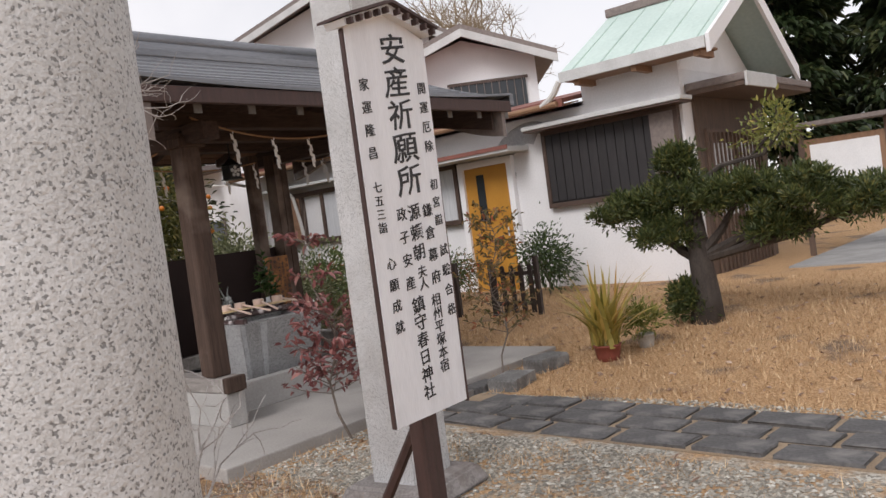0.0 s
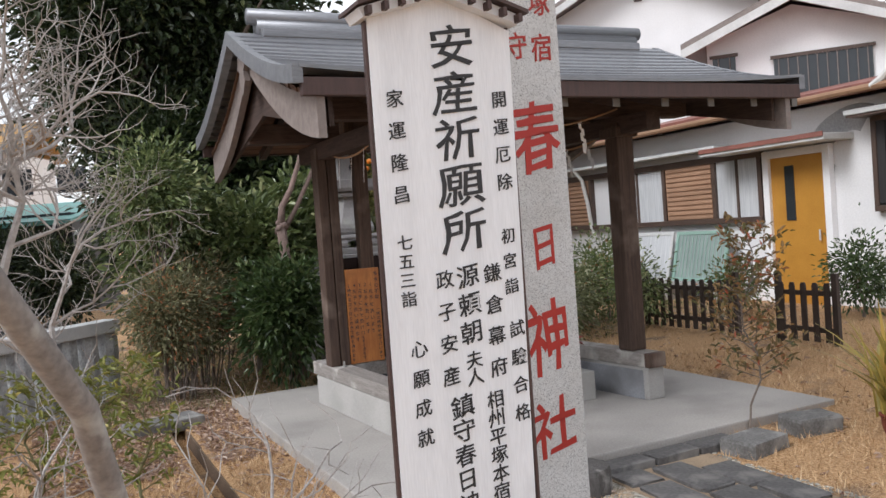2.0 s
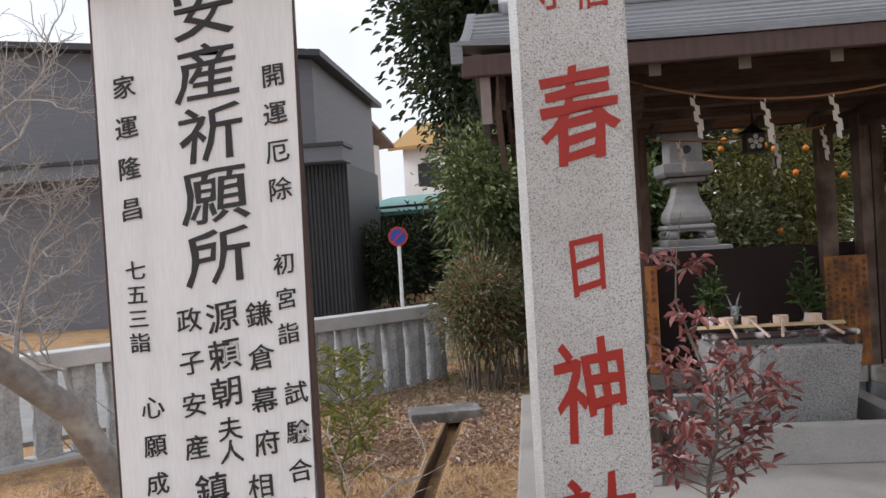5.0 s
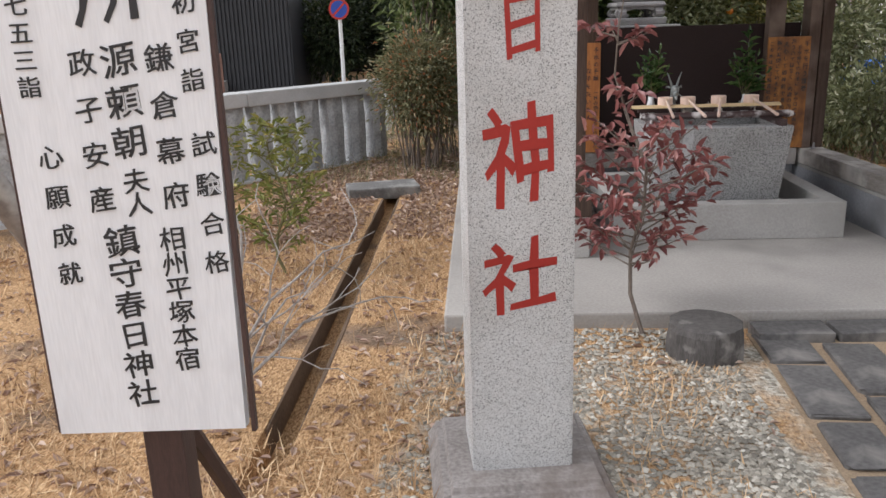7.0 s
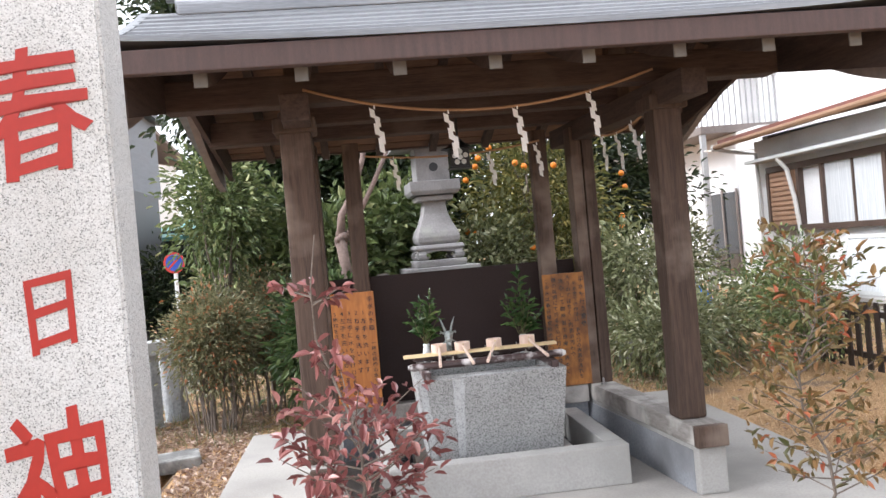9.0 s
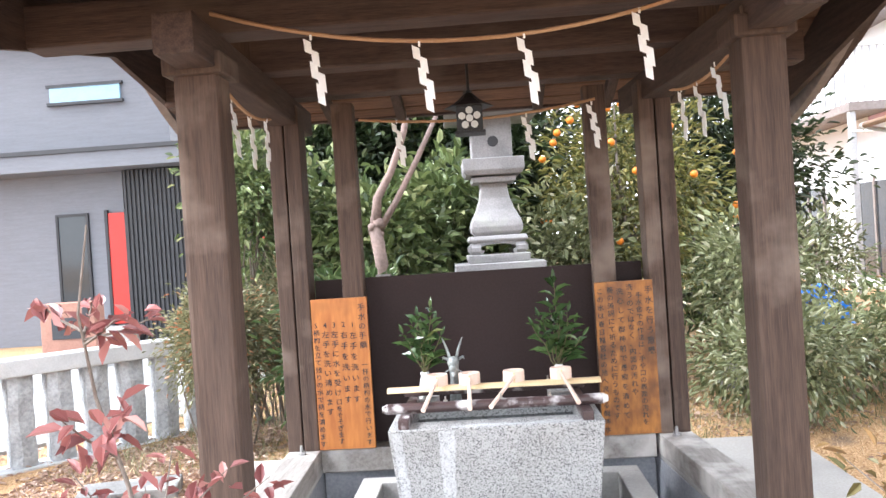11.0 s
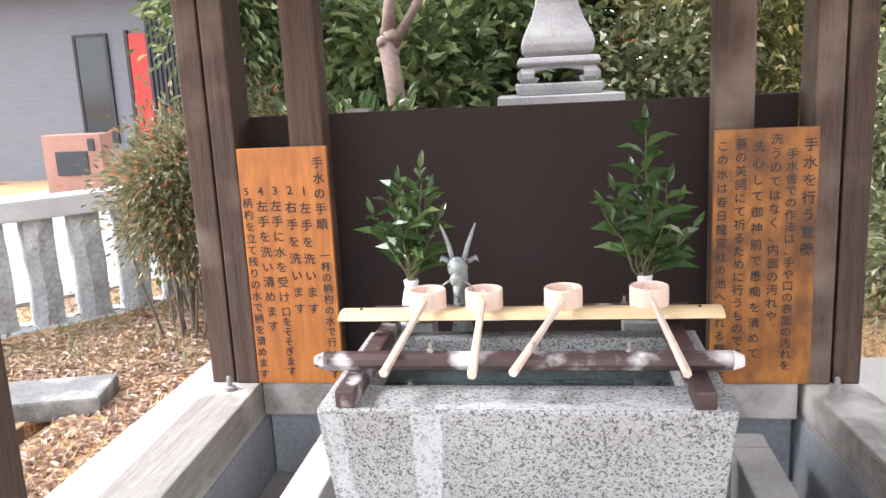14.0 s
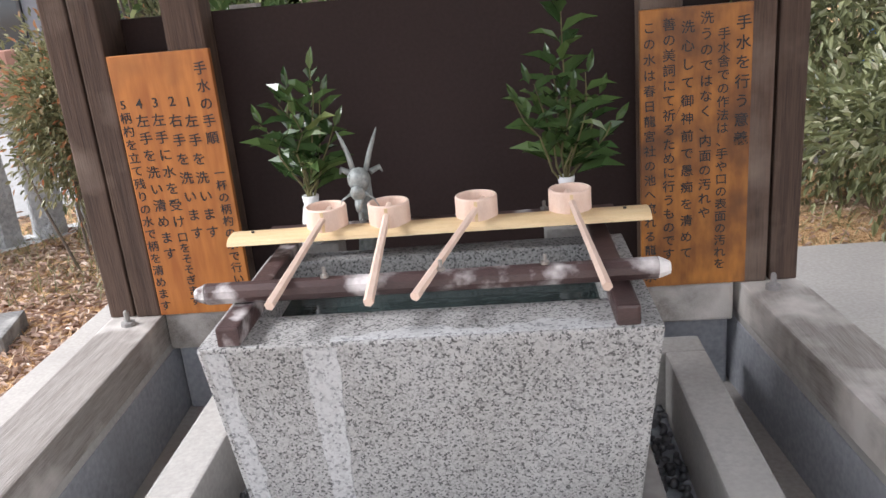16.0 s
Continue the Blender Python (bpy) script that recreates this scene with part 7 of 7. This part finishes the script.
# ---- bare tree with fine pale twigs ----
def twiggy(name, label, foot, stem, r0, seeds, seed, mat, depth=4, splits=3, stretch=1.0, thick=1.0):
    """A leafless tree: a given stem and forking twigs grown from it."""
    rng = random.Random(seed)
    t = thing(name, label, "tree", foot)
    bm = bmesh.new()
    pts = [Vector(p) - Vector(foot) for p in stem]
    n = len(pts)
    add_tube(bm, pts, [r0 * (1 - 0.55 * k / (n - 1)) for k in range(n)], 12)
    part("trunk", bm, M_PALEBARK, t, "smooth pale grey trunk", True)
    tw = bmesh.new()

    def grow(p, d, L, r, lev):
        d = d.normalized()
        q = [p]
        for k in range(3):
            d = (d + Vector((rng.gauss(0, 0.36), rng.gauss(0, 0.36), rng.gauss(0.06, 0.30)))).normalized()
            q.append(q[-1] + d * L / 3)
        add_tube(tw, q, [r, r * 0.85, r * 0.7, r * 0.55], 5 if lev > 1 else 4, lev == 0)
        if lev <= 0:
            return
        for k in range(splits):
            b = q[1 + k % 3]
            s = rand_dir(rng)
            nd_ = (d * 0.75 + (s - d * s.dot(d)).normalized() * 0.85 + Vector((0, 0, 0.12)))
            grow(b, nd_, L * rng.uniform(0.55, 0.8), r * 0.55, lev - 1)
        grow(q[-1], d, L * 0.7, r * 0.6, lev - 1)
    for p, d, L, r in seeds:
        grow(Vector(p) - Vector(foot), Vector(d), L * stretch, r * thick, depth)
    part("bare_crown", tw, mat, t, "fine bare twigs")
    return t


twiggy("bare_tree", "leaning bare tree with smooth grey trunk and fine pale twigs", (-2.92, -2.2, G(-2.92, -2.2)),
       [(-2.92, -2.2, -0.08), (-2.98, -2.36, 0.35), (-3.11, -2.72, 1.0), (-3.30, -3.18, 1.42), (-3.5, -3.45, 1.85), (-3.65, -3.55, 2.3)], 0.062,
       [((-3.11, -2.72, 1.05), (0.05, 0.6, 0.75), 0.30, 0.008), ((-3.18, -2.9, 1.2), (0.2, 0.5, 0.6), 0.30, 0.008), ((-3.30, -3.18, 1.42), (0.15, 0.9, 0.45), 0.38, 0.010), ((-3.35, -3.25, 1.5), (0.35, 0.5, 0.5), 0.28, 0.009), ((-3.42, -3.35, 1.65), (0.1, 0.95, 0.3), 0.42, 0.010), ((-3.5, -3.45, 1.85), (0.25, 0.85, 0.3), 0.38, 0.010), ((-3.58, -3.5, 2.05), (0.15, 0.95, 0.1), 0.42, 0.009), ((-3.62, -3.53, 2.2), (0.3, 0.85, 0.05), 0.38, 0.009)], 5, M_TWIGGREY, 4, stretch=1.0, thick=1.25)
twiggy("bare_shrub", "bare thin-stemmed shrub with pale twigs", (-2.45, -2.35, G(-2.45, -2.35)),
       [(-2.45, -2.35, -0.08), (-2.44, -2.35, 0.25), (-2.45, -2.38, 0.45)], 0.014,
       [((-2.45, -2.35, 0.1), (0.5, -0.1, 0.9), 0.50, 0.009), ((-2.45, -2.36, 0.15), (-0.4, 0.1, 0.95), 0.45, 0.009), ((-2.45, -2.38, 0.42), (0.1, -0.1, 1.0), 0.40, 0.008), ((-2.45, -2.35, 0.05), (0.1, 0.3, 0.9), 0.40, 0.008), ((-2.43, -2.35, 0.12), (0.85, 0.1, 0.6), 0.42, 0.008)], 9, M_TWIGGREY, 2, splits=2)
twiggy("bare_shrub", "bare thin-stemmed shrub with pale twigs", (-3.25, -2.0, G(-3.25, -2.0)),
       [(-3.25, -2.0, -0.08), (-3.27, -2.02, 0.3), (-3.3, -2.05, 0.55)], 0.016,
       [((-3.26, -2.0, 0.15), (0.3, 0.3, 0.9), 0.45, 0.009), ((-3.28, -2.03, 0.4), (-0.3, -0.2, 0.9), 0.40, 0.009), ((-3.3, -2.05, 0.55), (0.1, 0.1, 1.0), 0.40, 0.008)], 14, M_TWIGGREY, 2, splits=2)
# leafless broom-like tree and conifers far behind the roofs
twiggy("winter_tree", "tall leafless brown tree behind the roofs", (20, 13, 0), [(20, 13, -0.1), (20, 13, 3), (20.1, 13, 5.5)], 0.3,
       [((20, 13, 3), (dx, dy, 2.2), 2.8, 0.11) for dx, dy in ((-0.8, -0.3), (0.8, 0.2), (0.1, -0.9), (-0.3, 0.8))] + [((20.1, 13, 5.4), (dx, dy, 2.6), 2.3, 0.10) for dx, dy in ((-0.6, -0.4), (0.6, 0.3), (0, 0), (-0.2, 0.7), (0.3, -0.8))], 17, material("dry_brown_twig", (0.34, 0.26, 0.17), (0.24, 0.18, 0.115), 0.9), 4)
for k, (x, y, h, w) in enumerate(((17.5, 1.0, 9.5, 2.8), (19, -2.0, 10.5, 3.2), (16.5, -6, 8.5, 2.6))):
    rng = np.random.default_rng(100 + k)
    t = thing("conifer", "tall dark conifer behind the hall", "tree", (x, y, 0), group="conifers behind the hall")
    bm = bmesh.new()
    add_tube(bm, [(0, 0, -0.1), (0, 0, h * 0.5), (0, 0, h)], [0.3, 0.2, 0.04], 8)
    part("trunk", bm, M_BARK, t)
    n = 14000
    u = rng.random(n) ** 0.8
    a = rng.uniform(0, 6.28, n)
    lay = 0.75 + 0.25 * np.sin(u * 44 + a * 2)
    rad = w * (1 - u * 0.85) * lay * rng.uniform(0.55, 1.0, n)
    base = np.stack([np.cos(a) * rad, np.sin(a) * rad, 1.2 + u * (h - 1.2)], 1)
    dirs = np.stack([np.cos(a), np.sin(a), rng.normal(size=n) * 0.3 - 0.25], 1)
    L = rng.uniform(0.18, 0.4, n)
    mesh_part("crown", leaves_np("crown", base, dirs, np.array([0, 0, 1.0]) + rng.normal(size=(n, 3)) * 0.3, L, L * 0.4, 0.3), M_OAK, t)

# ---- ground cover ----
def scatter_blades(n, box_, seed, length, keep=None):
    rng = np.random.default_rng(seed)
    x, y = rng.uniform(box_[0], box_[1], n), rng.uniform(box_[2], box_[3], n)
    if keep is not None:
        m = keep(x, y, rng)
        x, y = x[m], y[m]
    z = np.array([ground_height(p, q) for p, q in zip(x, y)])
    a, tilt = rng.uniform(0, 6.28, len(x)), rng.uniform(0.08, 0.95, len(x)) ** 1.3
    L = length * rng.uniform(0.4, 1.2, len(x))
    d = np.stack([np.cos(a) * (1 - tilt * 0.6), np.sin(a) * (1 - tilt * 0.6), tilt], 1) * L[:, None]
    s = np.stack([-np.sin(a), np.cos(a), np.zeros(len(x))], 1) * rng.uniform(0.0016, 0.0038, len(x))[:, None]
    p = np.stack([x, y, z], 1)
    v = np.stack([p - s, p + s, p + d * 0.55 + s * 0.8, p + d], 1).reshape(-1, 3)
    i = np.arange(len(x))[:, None] * 4
    f = (i + np.array([[0, 1, 2, 3]]))
    me = bpy.data.meshes.new("dry_grass")
    me.from_pydata(v.tolist(), [], f.tolist())
    return me


def not_built(x, y, rng):
    path_c = 0.06 + 0.061 * (y + 1.6)
    m = ~((np.abs(x - path_c) < 0.47) & (y < -1.5))
    m &= ~((x > -1.74) & (x < 1.97) & (y > -1.52) & (y < 2.22))
    m &= ~((x > -2.42) & (x < -2.18) & (y > -2.6) & (y < 1.9))
    m &= ~((np.abs(x + 1.42) < 0.28) & (np.abs(y + 2.76) < 0.28))
    return m


def lawn(x, y, rng):
    return not_built(x, y, rng) & (rng.random(len(x)) < 0.35 + 0.65 * (np.hypot(x - 0.0, y + 3.0) < 4.5))


def left_side(x, y, rng):
    dens = np.array([0.5 + 0.9 * noise.noise((a * 1.1, b * 1.1, 4.0)) for a, b in zip(x, y)])
    return not_built(x, y, rng) & (rng.random(len(x)) < dens * np.clip(1.15 - 0.45 * y, 0.15, 1)) & (y < x + 6.1)


def gravel_fringe(x, y, rng):
    dens = np.array([0.16 + 0.8 * noise.noise((a * 1.7, b * 1.7, 9.0)) for a, b in zip(x, y)])
    return not_built(x, y, rng) & (rng.random(len(x)) < dens)


ob = mesh_part("dry_grass", scatter_blades(60000, (0.4, 5.6, -6.0, 2.6), 1, 0.085, lawn), M_DRY)
tagged(ob, "short dry straw-coloured winter grass", "grass", kind="stuff")
ob = mesh_part("dry_grass", scatter_blades(60000, (-5.0, -1.55, -4.6, 3.4), 2, 0.11, left_side), M_DRY)
tagged(ob, "tangled dry straw-coloured grass and stalks", "grass", kind="stuff")
ob = mesh_part("dry_grass", scatter_blades(26000, (-1.9, 0.1, -5.2, -1.5), 3, 0.07, gravel_fringe), M_DRY)
tagged(ob, "dry grass clippings among gravel", "grass", kind="stuff")


def scatter_leaves(n, box_, seed, keep):
    rng = np.random.default_rng(seed)
    x, y = rng.uniform(box_[0], box_[1], n), rng.uniform(box_[2], box_[3], n)
    m = keep(x, y, rng)
    x, y = x[m], y[m]
    base = np.stack([x, y, [ground_height(p, q) + 0.012 for p, q in zip(x, y)]], 1)
    a = rng.uniform(0, 6.28, len(x))
    d = np.stack([np.cos(a), np.sin(a), rng.normal(size=len(x)) * 0.3 + 0.15], 1)
    L = rng.uniform(0.025, 0.065, len(x))
    return leaves_np("fallen_leaves", base, d, np.array([0, 0, 1.0]) + rng.normal(size=(len(x), 3)) * 0.3, L, L * rng.uniform(0.25, 0.5, len(x)), 0.3)


ob = mesh_part("fallen_leaves", scatter_leaves(24000, (-5.0, 4.8, -4.8, 6.5), 5, lambda x, y, rng: not_built(x, y, rng) & ((x < -1.6) | (y > 2.2) | (rng.random(len(x)) < 0.12))), M_DEAD)
tagged(ob, "brown and tan fallen leaves", "leaves", kind="stuff")
ob = mesh_part("fallen_leaves", scatter_leaves(9000, (-3.4, -1.74, 0.2, 4.2), 8, lambda x, y, rng: not_built(x, y, rng) & (y < x + 6.0)), M_DEAD)
tagged(ob, "pinkish brown leaf litter beside the slab", "leaves", kind="stuff")
# small pot and dry tuft beside the strap plant
tp = thing("potted_herb", "small dry leafy plant in a pale clay pot", "plant", (2.05, -2.38, G(2.05, -2.38)))
part("pot", lathe([(0.06, -0.02), (0.068, 0.03), (0.08, 0.10), (0.086, 0.105), (0.086, 0.118), (0.074, 0.118), (0.07, 0.095), (0.0, 0.09)], 18), material("pale_clay_pot", (0.46, 0.43, 0.38), (0.34, 0.31, 0.27), 0.8), tp, smooth=True)
rng = np.random.default_rng(33)
base, dirs, _ = clumps(rng, (0, 0, 0.24), (0.17, 0.17, 0.14), 26, 16, 0.04, 0.2)
dirs[:, 2] += 0.5
L = 0.06 * rng.uniform(0.6, 1.3, len(base))
mesh_part("foliage", leaves_np("foliage", base, dirs, rng.normal(size=(len(base), 3)), L, L * 0.3, 0.2), M_YELLOWGREEN, tp)
ob = mesh_part("ground_cover", scatter_blades(30000, (-3.2, 5.2, 2.2, 7.5), 6, 0.16, not_built), leafy("dull_green_ground_cover", (0.09, 0.10, 0.035), (0.26, 0.25, 0.12), 0.6, (0.46, 0.40, 0.24)))
tagged(ob, "dull green low ground cover under shrubs", "ground cover", kind="stuff")


def gravel(n, seed):
    rng = np.random.default_rng(seed)
    x, y = rng.uniform(-1.95, 0.55, n), rng.uniform(-5.4, -1.52, n)
    dens = np.array([0.75 + 0.9 * noise.noise((a * 1.3, b * 1.3, 2.0)) for a, b in zip(x, y)])
    m = not_built(x, y, rng) & (rng.random(n) < dens * np.clip((x + 2.0) * 1.6, 0, 1))
    x, y = x[m], y[m]
    k = len(x)
    z = np.array([ground_height(p, q) for p, q in zip(x, y)]) + 0.003
    s = rng.uniform(0.007, 0.017, (k, 3)) * np.array([1.25, 1.0, 0.6])
    a = rng.uniform(0, 6.28, k)
    ca, sa = np.cos(a), np.sin(a)
    unit = np.array([(1, 0, 0), (0.3, 0.95, 0), (-0.8, 0.6, 0), (-0.85, -0.5, 0), (0.35, -0.9, 0), (0.1, 0.05, 1)])
    v = unit[None] * s[:, None] * rng.uniform(0.8, 1.2, (k, 6, 1))
    vx = v[..., 0] * ca[:, None] - v[..., 1] * sa[:, None] + x[:, None]
    vy = v[..., 0] * sa[:, None] + v[..., 1] * ca[:, None] + y[:, None]
    vz = v[..., 2] + z[:, None]
    vv = np.stack([vx, vy, vz], -1).reshape(-1, 3)
    i = np.arange(k)[:, None] * 6
    f = np.concatenate([i + np.array([[j, (j + 1) % 5, 5]]) for j in range(5)], 1).reshape(-1, 3)
    me = bpy.data.meshes.new("gravel")
    me.from_pydata(vv.tolist(), [], f.tolist())
    return me


M_GRAVEL = leafy("mixed_grey_gravel", (0.16, 0.145, 0.12), (0.42, 0.385, 0.325), 0.85, (0.64, 0.605, 0.54), 0.0)
ob = mesh_part("gravel", gravel(30000, 7), M_GRAVEL)
tagged(ob, "loose mixed grey gravel", "gravel", kind="stuff")
